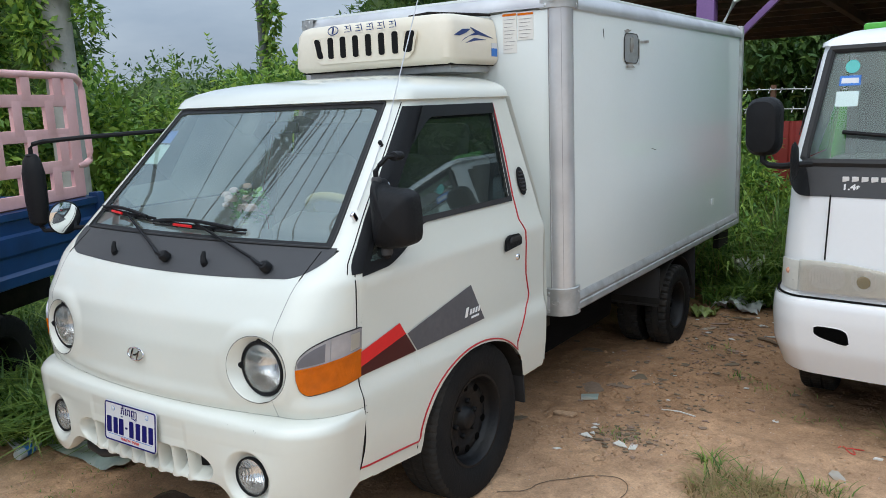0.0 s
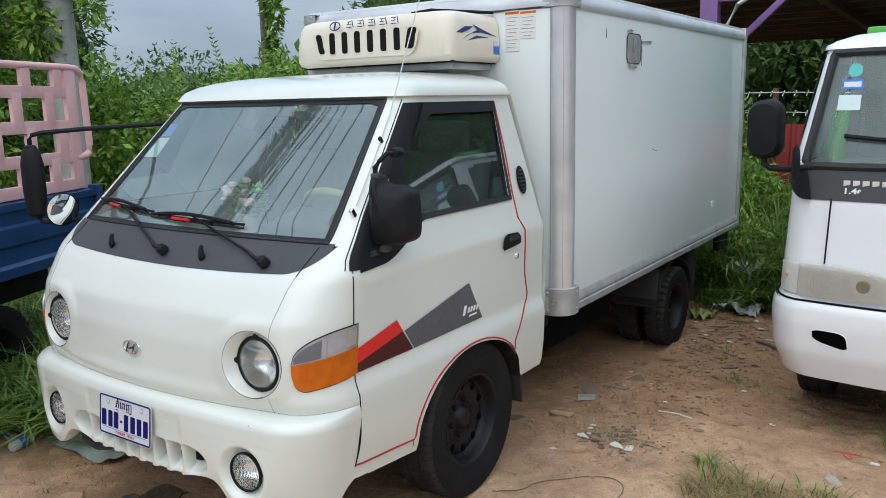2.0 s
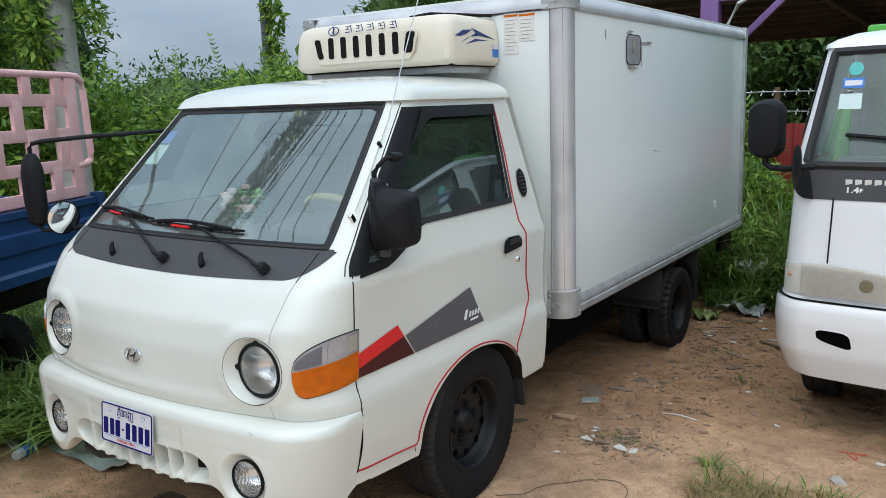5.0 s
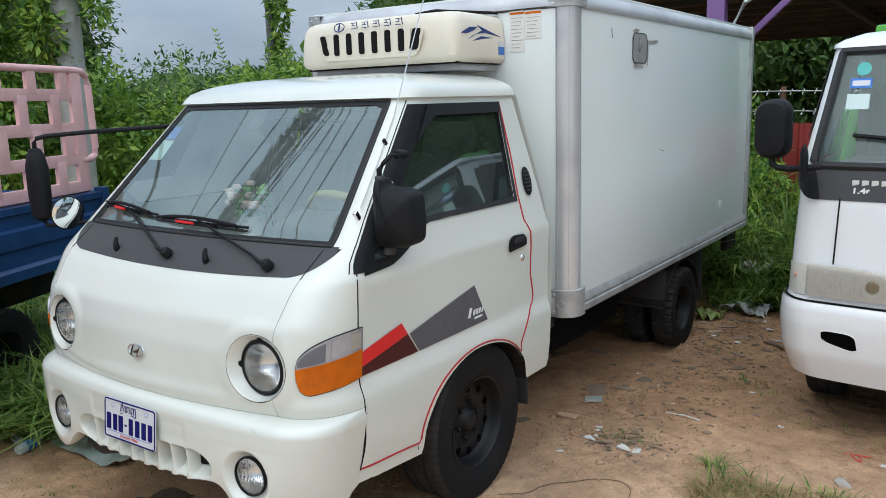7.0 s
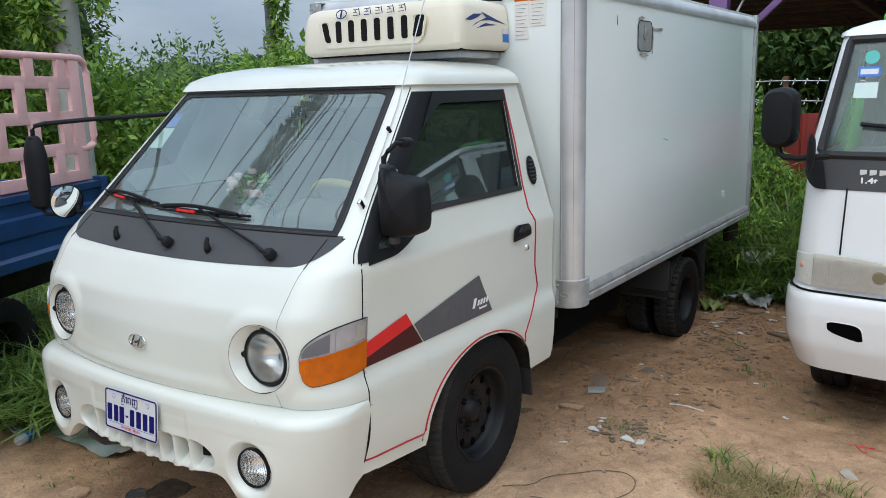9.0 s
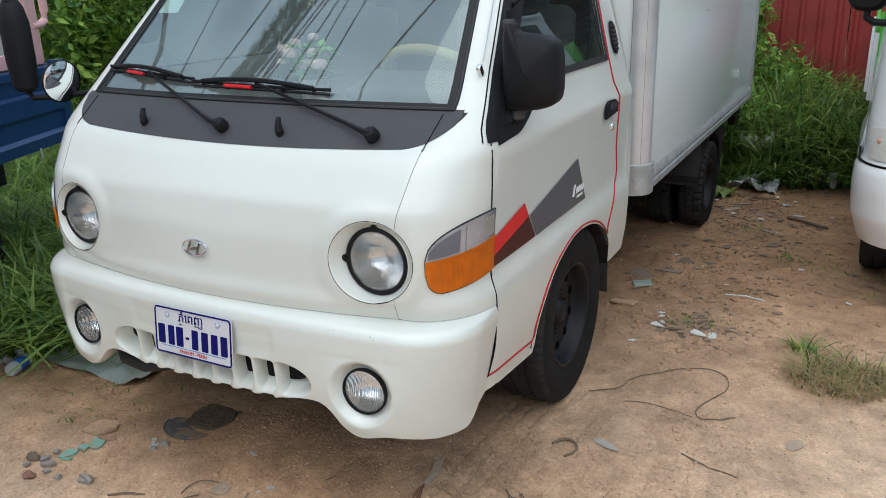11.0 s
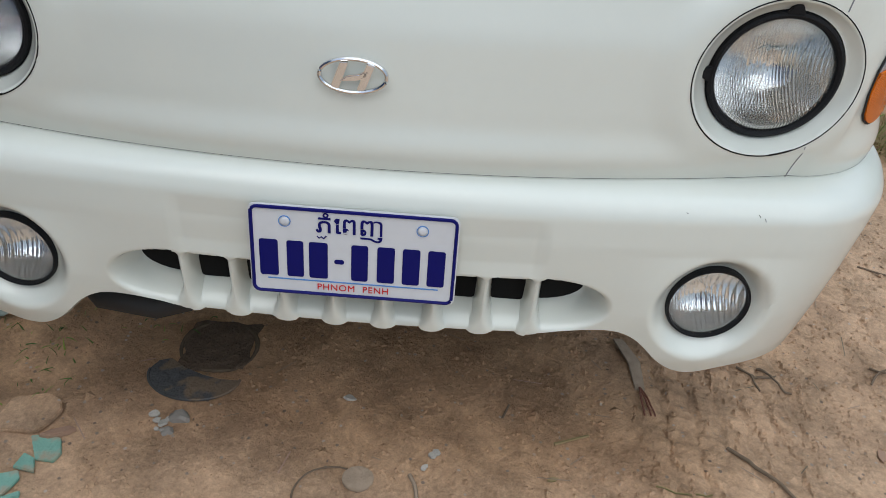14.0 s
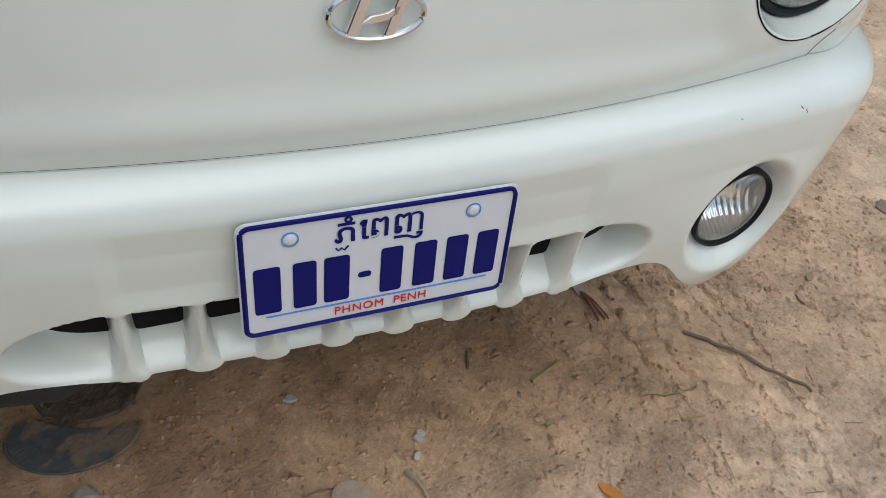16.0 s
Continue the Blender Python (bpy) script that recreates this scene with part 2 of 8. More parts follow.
PLASTIC_GREY = material("dirty grey-white plastic", (0.38, 0.35, 0.31), 0.5, vary=0.15, other=(0.33, 0.27, 0.2), other_scale=12)
LID = material("dull grey metal lid", (0.085, 0.085, 0.085), 0.7, metal=0.0, vary=0.4, other=(0.20, 0.14, 0.095), other_scale=16, other_at=(0.50, 0.56), bump=0.6, bump_scale=70)
DAMP = material("dark damp earth", (0.125, 0.084, 0.056), 0.85, vary=0.4, scale=14, bump=0.8, bump_scale=120)
SEALANT = material("grey-brown sealant smear", (0.36, 0.35, 0.32), 0.8, vary=0.25, scale=12, other=(0.22, 0.2, 0.17), other_scale=20)
BRICK_DUST = material("reddish clay lump", (0.36, 0.22, 0.15), 0.9, vary=0.2, bump=0.3)
GROOVE = material("grey shadowed joint", (0.22, 0.22, 0.23), 0.7, vary=0.1)
TARP = material("pale green-grey tarpaulin", (0.28, 0.34, 0.31), 0.6, vary=0.15, other=(0.5, 0.46, 0.38), other_scale=5)
STRAW = material("dull dead straw", (0.34, 0.25, 0.17), 0.9, vary=0.3, random_hue=0.5)
CARD = material("grey-brown cardboard and stone", (0.22, 0.16, 0.11), 0.9, vary=0.3, random_hue=0.4, bump=0.3, bump_scale=60)
TILE_GREEN = material("broken green tile", (0.20, 0.40, 0.32), 0.55, vary=0.2, other=(0.36, 0.31, 0.22), other_scale=28, other_at=(0.50, 0.66), bump=0.3)
STONE = material("grey stone", (0.27, 0.24, 0.21), 0.85, vary=0.2, bump=0.5, bump_scale=50)
LEAF_ORANGE = material("orange dead leaf", (0.50, 0.19, 0.04), 0.7, vary=0.3, scale=12)
ROOT_RED = material("reddish root", (0.22, 0.085, 0.055), 0.9, vary=0.25)
TWIG = material("dead twig", (0.17, 0.12, 0.08), 0.9, vary=0.25)
LAMP_BASE = material("pale lamp backing", (0.40, 0.395, 0.36), 0.25, metal=0.35, vary=0.08, coat=0.6)
LAMP_PALE = material("yellowed clear lamp backing", (0.74, 0.735, 0.68), 0.25, metal=0.1, vary=0.12, scale=5, coat=0.6)
LAMP_SILVER = material("dull silvered lamp bowl", (0.80, 0.80, 0.77), 0.38, metal=0.4, vary=0.15, scale=8, coat=0.4)
POLE_DARK = material("dark grey painted steel", (0.12, 0.13, 0.13), 0.6, vary=0.2, bump=0.2)
CABLE = material("black cable", (0.02, 0.02, 0.02), 0.6)
PLASTIC_BAG = material("crumpled pale plastic film", (0.46, 0.48, 0.48), 0.3, vary=0.15, other=(0.3, 0.42, 0.6), other_scale=9, other_at=(0.6, 0.75))
BAG_YELLOW = material("yellow-green plastic bag", (0.21, 0.26, 0.07), 0.4, vary=0.2)
RUST = material("rusty wire", (0.16, 0.08, 0.05), 0.9)
HUB_RUST = material("rusty inner bed sheet", (0.24, 0.12, 0.08), 0.8, vary=0.25)


def soil_material():
    m = material("sandy brown soil", (0.480, 0.336, 0.224), 0.92, vary=0.18, scale=3.0, other=(0.330, 0.221, 0.145), other_scale=3.0, other_at=(0.35, 0.68), spec=0.25)
    n, l = m.node_tree.nodes, m.node_tree.links
    b, co = n["Principled BSDF"], n["Texture Coordinate"]
    # the driven ground before the trucks is paler; between them redder, with shade painted in
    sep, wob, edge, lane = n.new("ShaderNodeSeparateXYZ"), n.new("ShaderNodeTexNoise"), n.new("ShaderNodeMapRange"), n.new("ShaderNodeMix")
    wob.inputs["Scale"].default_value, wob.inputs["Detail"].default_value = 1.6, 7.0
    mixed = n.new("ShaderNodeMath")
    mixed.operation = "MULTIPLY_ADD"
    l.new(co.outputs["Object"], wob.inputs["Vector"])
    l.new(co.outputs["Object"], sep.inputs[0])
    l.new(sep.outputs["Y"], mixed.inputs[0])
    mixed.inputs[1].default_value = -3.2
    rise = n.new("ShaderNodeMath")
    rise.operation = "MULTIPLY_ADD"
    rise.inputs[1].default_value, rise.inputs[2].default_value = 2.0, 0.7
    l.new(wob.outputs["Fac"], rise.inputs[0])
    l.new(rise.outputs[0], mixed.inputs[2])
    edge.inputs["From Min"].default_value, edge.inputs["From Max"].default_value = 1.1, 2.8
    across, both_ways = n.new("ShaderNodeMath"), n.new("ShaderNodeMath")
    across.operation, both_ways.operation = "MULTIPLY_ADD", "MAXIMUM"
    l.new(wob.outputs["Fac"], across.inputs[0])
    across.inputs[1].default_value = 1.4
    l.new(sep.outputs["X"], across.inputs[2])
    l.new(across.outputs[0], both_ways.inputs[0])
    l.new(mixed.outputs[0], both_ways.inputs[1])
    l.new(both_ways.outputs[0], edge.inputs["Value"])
    # the paler tone fades out with depth, leaving the shade-darkened colour
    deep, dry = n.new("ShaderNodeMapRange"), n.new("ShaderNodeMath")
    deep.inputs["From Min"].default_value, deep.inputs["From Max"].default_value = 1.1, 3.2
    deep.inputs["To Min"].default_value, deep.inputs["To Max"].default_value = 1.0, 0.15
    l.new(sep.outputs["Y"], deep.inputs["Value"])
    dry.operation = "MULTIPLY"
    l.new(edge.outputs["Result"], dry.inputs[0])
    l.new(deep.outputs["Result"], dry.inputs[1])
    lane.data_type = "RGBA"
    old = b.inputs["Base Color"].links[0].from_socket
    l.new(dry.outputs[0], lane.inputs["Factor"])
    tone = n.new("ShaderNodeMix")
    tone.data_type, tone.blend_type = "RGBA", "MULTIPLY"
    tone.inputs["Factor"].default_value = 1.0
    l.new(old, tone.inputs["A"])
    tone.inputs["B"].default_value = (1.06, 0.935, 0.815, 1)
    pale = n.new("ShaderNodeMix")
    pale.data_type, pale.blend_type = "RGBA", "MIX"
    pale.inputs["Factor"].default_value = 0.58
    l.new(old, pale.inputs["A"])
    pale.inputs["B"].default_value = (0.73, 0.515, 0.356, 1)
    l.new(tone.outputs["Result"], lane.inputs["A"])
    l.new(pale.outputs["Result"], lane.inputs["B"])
    # shade under and behind the trucks, multiplied into the soil colour with a noisy edge
    damp, shade_ramp, yard_shade = n.new("ShaderNodeMath"), n.new("ShaderNodeMapRange"), n.new("ShaderNodeMix")
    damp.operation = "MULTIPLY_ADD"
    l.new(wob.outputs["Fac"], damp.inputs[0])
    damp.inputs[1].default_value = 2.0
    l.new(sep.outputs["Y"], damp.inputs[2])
    shade_ramp.inputs["From Min"].default_value, shade_ramp.inputs["From Max"].default_value = 1.9, 3.6
    l.new(damp.outputs[0], shade_ramp.inputs["Value"])
    yard_shade.data_type, yard_shade.blend_type = "RGBA", "MULTIPLY"
    l.new(shade_ramp.outputs["Result"], yard_shade.inputs["Factor"])
    l.new(lane.outputs["Result"], yard_shade.inputs["A"])
    yard_shade.inputs["B"].default_value = (0.72, 0.675, 0.63, 1)
    # crumbs and grit: light and dark grains at two sizes
    grit, spot, pick, grain = n.new("ShaderNodeTexNoise"), n.new("ShaderNodeTexVoronoi"), n.new("ShaderNodeMapRange"), n.new("ShaderNodeMix")
    grit.inputs["Scale"].default_value, grit.inputs["Detail"].default_value, grit.inputs["Roughness"].default_value = 85.0, 12.0, 0.85
    l.new(co.outputs["Object"], grit.inputs["Vector"])
    span = n.new("ShaderNodeMapRange")
    span.inputs["From Min"].default_value, span.inputs["From Max"].default_value = 0.34, 0.66
    span.inputs["To Min"].default_value, span.inputs["To Max"].default_value = 0.72, 1.34
    l.new(grit.outputs["Fac"], span.inputs["Value"])
    grain.data_type, grain.blend_type = "RGBA", "MULTIPLY"
    grain.inputs["Factor"].default_value = 1.0
    l.new(yard_shade.outputs["Result"], grain.inputs["A"])
    l.new(span.outputs["Result"], grain.inputs["B"])
    # trodden crusts: mottles a hand wide, darker where the earth is broken open
    crust, crust_span, crusted = n.new("ShaderNodeTexNoise"), n.new("ShaderNodeMapRange"), n.new("ShaderNodeMix")
    crust.inputs["Scale"].default_value, crust.inputs["Detail"].default_value, crust.inputs["Roughness"].default_value, crust.inputs["Distortion"].default_value = 13.0, 9.0, 0.72, 0.6
    l.new(co.outputs["Object"], crust.inputs["Vector"])
    crust_span.inputs["From Min"].default_value, crust_span.inputs["From Max"].default_value = 0.36, 0.64
    crust_span.inputs["To Min"].default_value, crust_span.inputs["To Max"].default_value = 0.86, 1.20
    l.new(crust.outputs["Fac"], crust_span.inputs["Value"])
    crusted.data_type, crusted.blend_type = "RGBA", "MULTIPLY"
    crusted.inputs["Factor"].default_value = 1.0
    l.new(grain.outputs["Result"], crusted.inputs["A"])
    l.new(crust_span.outputs["Result"], crusted.inputs["B"])
    spot.inputs["Scale"].default_value = 70.0
    tint = n.new("ShaderNodeSeparateColor")
    l.new(co.outputs["Object"], spot.inputs["Vector"])
    l.new(spot.outputs["Color"], tint.inputs[0])
    near = n.new("ShaderNodeMapRange")
    near.inputs["From Min"].default_value, near.inputs["From Max"].default_value = 0.32, 0.22
    l.new(spot.outputs["Distance"], near.inputs["Value"])
    pick.inputs["From Min"].default_value, pick.inputs["From Max"].default_value = 0.86, 0.9
    l.new(tint.outputs[0], pick.inputs["Value"])
    both, pebble = n.new("ShaderNodeMath"), n.new("ShaderNodeMix")
    both.operation = "MULTIPLY"
    l.new(near.outputs["Result"], both.inputs[0])
    l.new(pick.outputs["Result"], both.inputs[1])
    pebble.data_type = "RGBA"
    l.new(both.outputs[0], pebble.inputs["Factor"])
    l.new(crusted.outputs["Result"], pebble.inputs["A"])
    shade = n.new("ShaderNodeMix")
    shade.data_type = "RGBA"
    shade.inputs["A"].default_value, shade.inputs["B"].default_value = (0.20, 0.14, 0.10, 1), (0.54, 0.43, 0.34, 1)
    l.new(tint.outputs[1], shade.inputs["Factor"])
    l.new(shade.outputs["Result"], pebble.inputs["B"])
    l.new(pebble.outputs["Result"], b.inputs["Base Color"])
    big, mid = n.new("ShaderNodeTexNoise"), n.new("ShaderNodeTexVoronoi")
    big.inputs["Scale"].default_value, big.inputs["Detail"].default_value, big.inputs["Roughness"].default_value = 48.0, 12.0, 0.78
    mid.inputs["Scale"].default_value = 75.0
    add = n.new("ShaderNodeMath")
    add.operation = "MULTIPLY_ADD"
    l.new(co.outputs["Object"], big.inputs["Vector"])
    l.new(co.outputs["Object"], mid.inputs["Vector"])
    l.new(mid.outputs["Distance"], add.inputs[0])
    add.inputs[1].default_value = -0.25
    l.new(big.outputs["Fac"], add.inputs[2])
    # crumbling shows in patches; between them the earth is trodden flat
    patch, broken, rough_part, flake = n.new("ShaderNodeTexNoise"), n.new("ShaderNodeMapRange"), n.new("ShaderNodeMath"), n.new("ShaderNodeMath")
    patch.inputs["Scale"].default_value, patch.inputs["Detail"].default_value, patch.inputs["Roughness"].default_value = 5.5, 6.0, 0.65
    l.new(co.outputs["Object"], patch.inputs["Vector"])
    broken.inputs["From Min"].default_value, broken.inputs["From Max"].default_value = 0.44, 0.60
    broken.inputs["To Min"].default_value, broken.inputs["To Max"].default_value = 0.18, 1.6
    l.new(patch.outputs["Fac"], broken.inputs["Value"])
    rough_part.operation, flake.operation = "MULTIPLY", "MULTIPLY_ADD"
    l.new(add.outputs[0], rough_part.inputs[0])
    l.new(broken.outputs["Result"], rough_part.inputs[1])
    l.new(crust.outputs["Fac"], flake.inputs[0])
    flake.inputs[1].default_value = 1.1
    l.new(rough_part.outputs[0], flake.inputs[2])
    add = flake
    relief = n.new("ShaderNodeBump")
    relief.inputs["Strength"].default_value, relief.inputs["Distance"].default_value = 1.0, 0.0075
    l.new(add.outputs[0], relief.inputs["Height"])
    l.new(relief.outputs["Normal"], b.inputs["Normal"])
    return m


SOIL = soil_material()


def let_through(m, share):
    """Thin leaves: part of the light passes and colours the far side."""
    n, l = m.node_tree.nodes, m.node_tree.links
    b, out = n["Principled BSDF"], n["Material Output"]
    thin, mix = n.new("ShaderNodeBsdfTranslucent"), n.new("ShaderNodeMixShader")
    bright = n.new("ShaderNodeHueSaturation")
    bright.inputs["Value"].default_value, bright.inputs["Hue"].default_value = 1.25, 0.485
    l.new(b.inputs["Base Color"].links[0].from_socket, bright.inputs["Color"])
    l.new(bright.outputs["Color"], thin.inputs["Color"])
    mix.inputs[0].default_value = share
    l.new(b.outputs[0], mix.inputs[1])
    l.new(thin.outputs[0], mix.inputs[2])
    l.new(mix.outputs[0], out.inputs["Surface"])


for foliage in (LEAF, LEAF_DARK, GRASS, DRY_GRASS):
    let_through(foliage, 0.38)

# ---- mesh helpers ----


def thing(name, label, category, group="", place=(0, 0, 0), turn=0.0):
    ob = new(name)
    ob.empty_display_size = 0.2
    ob.matrix_basis = pose(*place, 0, 0, turn)
    return tagged(ob, label, category, group)


def part(name, bm, mat, parent, label="", smooth=True, angle=38):
    me = bpy.data.meshes.new(name)
    bm.normal_update()
    bm.to_mesh(me)
    bm.free()
    if smooth:
        me.shade_smooth()
        me.set_sharp_from_angle(angle=radians(angle))
    me.materials.append(mat)
    ob = new(name, me)
    if parent is not None:
        ob.parent = parent
    return tagged(ob, label) if label else ob


def dup(ob, parent, m):
    """A part once more, with its own parts, on the same meshes."""
    o = ob.copy()
    scene.collection.objects.link(o)
    o.parent = parent
    o.matrix_basis = m
    for child in ob.children:
        dup(child, o, child.matrix_basis.copy())
    return o


def raw(name, verts, faces, mat, parent=None, label="", smooth=False):
    me = bpy.data.meshes.new(name)
    me.from_pydata(verts, [], faces)
    me.validate()
    if smooth:
        me.shade_smooth()
    me.materials.append(mat)
    ob = new(name, me)
    if parent is not None:
        ob.parent = parent
    return tagged(ob, label) if label else ob


def block(bm, size, at=(0, 0, 0), turn=(0, 0, 0), bevel=0.0, seg=2):
    """A bevelled box added to bm."""
    made = bmesh.ops.create_cube(bm, size=1.0)["verts"]
    bmesh.ops.scale(bm, vec=size, verts=made)
    if bevel:
        edges = list({e for v in made for e in v.link_edges})
        made = list({v for f in bmesh.ops.bevel(bm, geom=edges, offset=bevel, segments=seg, profile=0.6, affect="EDGES")["faces"] for v in f.verts} | {v for v in made if v.is_valid})
    bmesh.ops.transform(bm, matrix=pose(*at, *turn), verts=made)
    return made


def box(size, at=(0, 0, 0), turn=(0, 0, 0), bevel=0.0, seg=2):
    bm = bmesh.new()
    block(bm, size, at, turn, bevel, seg)
    return bm


def tube(bm, points, radius, sides=8, taper=1.0, closed=False):
    """A pipe along points."""
    pts = [Vector(p) for p in points]
    n = len(pts)
    rings = []
    for i, p in enumerate(pts):
        a = pts[i - 1] if (i or closed) else p
        b = pts[(i + 1) % n] if (i < n - 1 or closed) else p
        d = (b - a).normalized()
        up = Vector((0, 0, 1)) if abs(d.z) < 0.9 else Vector((1, 0, 0))
        s = d.cross(up).normalized()
        u = s.cross(d)
        r = radius * (1 + (taper - 1) * i / max(1, n - 1))
        rings.append([bm.verts.new(p + r * (math.cos(k * math.tau / sides) * s + math.sin(k * math.tau / sides) * u)) for k in range(sides)])
    for i in range(n if closed else n - 1):
        a, b = rings[i], rings[(i + 1) % n]
        for k in range(sides):
            bm.faces.new((a[k], a[(k + 1) % sides], b[(k + 1) % sides], b[k]))
    if not closed:
        bm.faces.new(rings[0][::-1])
        bm.faces.new(rings[-1])
    return bm


def pipe(points, radius, sides=8, taper=1.0, closed=False):
    return tube(bmesh.new(), points, radius, sides, taper, closed)


def lathe(profile, seg=48, axis="X", at=(0, 0, 0)):
    """profile: (radius, along) pairs, turned round the axis."""
    bm = bmesh.new()
    rows = []
    for r, h in profile:
        row = []
        for k in range(seg):
            c, s = r * math.cos(k * math.tau / seg), r * math.sin(k * math.tau / seg)
            p = (h, c, s) if axis == "X" else (c, h, s) if axis == "Y" else (c, s, h)
            row.append(bm.verts.new(Vector(p) + Vector(at)))
        rows.append(row)
    for a, b in zip(rows, rows[1:]):
        for k in range(seg):
            bm.faces.new((a[k], a[(k + 1) % seg], b[(k + 1) % seg], b[k]))
    bmesh.ops.remove_doubles(bm, verts=bm.verts, dist=1e-5)
    bmesh.ops.recalc_face_normals(bm, faces=bm.faces)
    return bm


def slab(outline, depth, to_world, bevel=0.0):
    """A plate from a 2D outline; to_world turns (a, b, d) into a place, d from 0 to depth."""
    bm = bmesh.new()
    n = len(outline)
    lo = [bm.verts.new(to_world(a, b, 0)) for a, b in outline]
    hi = [bm.verts.new(to_world(a, b, depth)) for a, b in outline]
    bm.faces.new(lo[::-1])
    bm.faces.new(hi)
    for i in range(n):
        bm.faces.new((lo[i], lo[(i + 1) % n], hi[(i + 1) % n], hi[i]))
    bmesh.ops.recalc_face_normals(bm, faces=bm.faces)
    if bevel:
        bmesh.ops.bevel(bm, geom=bm.edges[:], offset=bevel, segments=2, affect="EDGES")
    return bm


def rounded(w, h, r, seg=5):
    """The outline of a rounded rectangle round 0, 0."""
    out = []
    for cx, cy, a0 in ((w / 2 - r, h / 2 - r, 0), (r - w / 2, h / 2 - r, 90), (r - w / 2, r - h / 2, 180), (w / 2 - r, r - h / 2, 270)):
        for k in range(seg + 1):
            a = radians(a0 + 90 * k / seg)
            out.append((cx + r * math.cos(a), cy + r * math.sin(a)))
    return out


def sheet(pts, keep=None, thick=0.0):
    """A surface from rows of places. keep(r, c): whether that quad stands."""
    bm = bmesh.new()
    vs = [[bm.verts.new(p) for p in row] for row in pts]
    for r in range(len(pts) - 1):
        for c in range(len(pts[0]) - 1):
            if keep is None or keep(r, c):
                bm.faces.new((vs[r][c], vs[r][c + 1], vs[r + 1][c + 1], vs[r + 1][c]))
    bmesh.ops.delete(bm, geom=[v for v in bm.verts if not v.link_faces], context="VERTS")
    bm.normal_update()
    if thick:
        bmesh.ops.solidify(bm, geom=bm.faces[:], thickness=thick)
    return bm


def fluted_bowl(r, depth, pitch, height=0.0007, eye=0.25):
    """A lamp's bowl pressed into upright flutes, plain round its middle; it opens towards -y."""
    rows = []
    for v in spread(-1, 1, 24):
        row = []
        for x in spread(-r, r, int(2 * r / pitch * 6)):
            z = v * math.sqrt(max(0.0, r * r - x * x))
            q = math.hypot(x, z) / r
            bowl = depth * (1 - q * q)
            wave = height * math.sin(math.tau * (x + 0.12 * z) / pitch) * min(1.0, max(0.0, (q - eye) / 0.06)) * min(1.0, (1 - q) / 0.08)
            ring = 0.0016 * math.sin(q * 60) * max(0.0, 1 - q / eye)
            row.append(Vector((x, bowl + wave + ring, z)))
        rows.append(row)
    return sheet(rows)


def spread(a, b, n):
    return [a + (b - a) * k / n for k in range(n + 1)]


def smooth_path(pts, times=2):
    """Rounds the corners of an open line of points."""
    for _ in range(times):
        out = [pts[0]]
        for a, b in zip(pts, pts[1:]):
            out += [tuple(0.75 * p + 0.25 * q for p, q in zip(a, b)), tuple(0.25 * p + 0.75 * q for p, q in zip(a, b))]
        pts = out + [pts[-1]]
    return pts


def outward(bm, centre):
    """Turns the faces of an open sheet away from centre."""
    bm.normal_update()
    c = Vector(centre)
    if sum(f.normal.dot(f.calc_center_median() - c) * f.calc_area() for f in bm.faces) < 0:
        bmesh.ops.reverse_faces(bm, faces=bm.faces[:])
    return bm


class Shell:
    """A cab's skin: level sections, each with a bowed front, rounded corners and straight sides.
    keys: height, front at the middle, bow, half width, corner across, corner along, rear."""

    def __init__(self, keys, soften=0.02):
        z = np.array([k[0] for k in keys], float)
        self.z = np.arange(z[0], z[-1] + 1e-6, 0.005)
        self.p = []
        kernel = np.exp(-0.5 * (np.arange(-12, 13) * 0.005 / soften) ** 2)
        kernel /= kernel.sum()
        for c in range(1, 7):
            v = np.interp(self.z, z, [k[c] for k in keys])
            pad = np.r_[2 * v[0] - v[12:0:-1], v, 2 * v[-1] - v[-2:-14:-1]]
            self.p.append(np.convolve(pad, kernel, "valid"))

    def at(self, u, z, out=0.0):
        """The place on the skin. u from -3 to 3: 0 to 1 the front, 1 to 2 the corner, 2 to 3 the side."""
        yf, bow, w, rc, rl, yr = (float(np.interp(z, self.z, p)) for p in self.p)
        s, a = (1, u) if u >= 0 else (-1, -u)
        x1 = w - rc
        y1 = yf + bow * (x1 / w) ** 2
        if a <= 1:
            x, y = x1 * a, yf + bow * (x1 * a / w) ** 2
            nx, ny = 2 * bow * x / w**2, -1.0
        elif a <= 2:
            t = (a - 1) * math.pi / 2
            x, y = x1 + rc * math.sin(t), y1 + rl * (1 - math.cos(t))
            nx, ny = math.sin(t), -math.cos(t)
        else:
            x, y = w, y1 + rl + (yr - y1 - rl) * (a - 2)
            nx, ny = 1.0, 0.0
        k = out / math.hypot(nx, ny)
        return Vector((s * (x + nx * k), y + ny * k, z))

    def side_u(self, y, z):
        yf, bow, w, rc, rl, yr = (float(np.interp(z, self.z, p)) for p in self.p)
        y0 = yf + bow * ((w - rc) / w) ** 2 + rl
        if y < y0:
            return 1 + math.acos(min(1.0, max(0.0, (y0 - y) / rl))) * 2 / math.pi
        return 2 + min(1.0, max(0.0, (y - y0) / (yr - y0)))

    def front_u(self, x, z):
        _, _, w, rc, _, _ = (float(np.interp(z, self.z, p)) for p in self.p)
        a = abs(x)
        u = a / (w - rc) if a <= w - rc else 1 + math.asin(min(1, (a - w + rc) / rc)) * 2 / math.pi
        return math.copysign(u, x)

    def panel(self, us, low, high, rows=12, out=0.0, thick=0.0, keep=None):
        """A piece of the skin between two heights, given for each u."""
        pts = []
        for r in range(rows + 1):
            pts.append([self.at(u, low(u) + (high(u) - low(u)) * r / rows, out) for u in us])
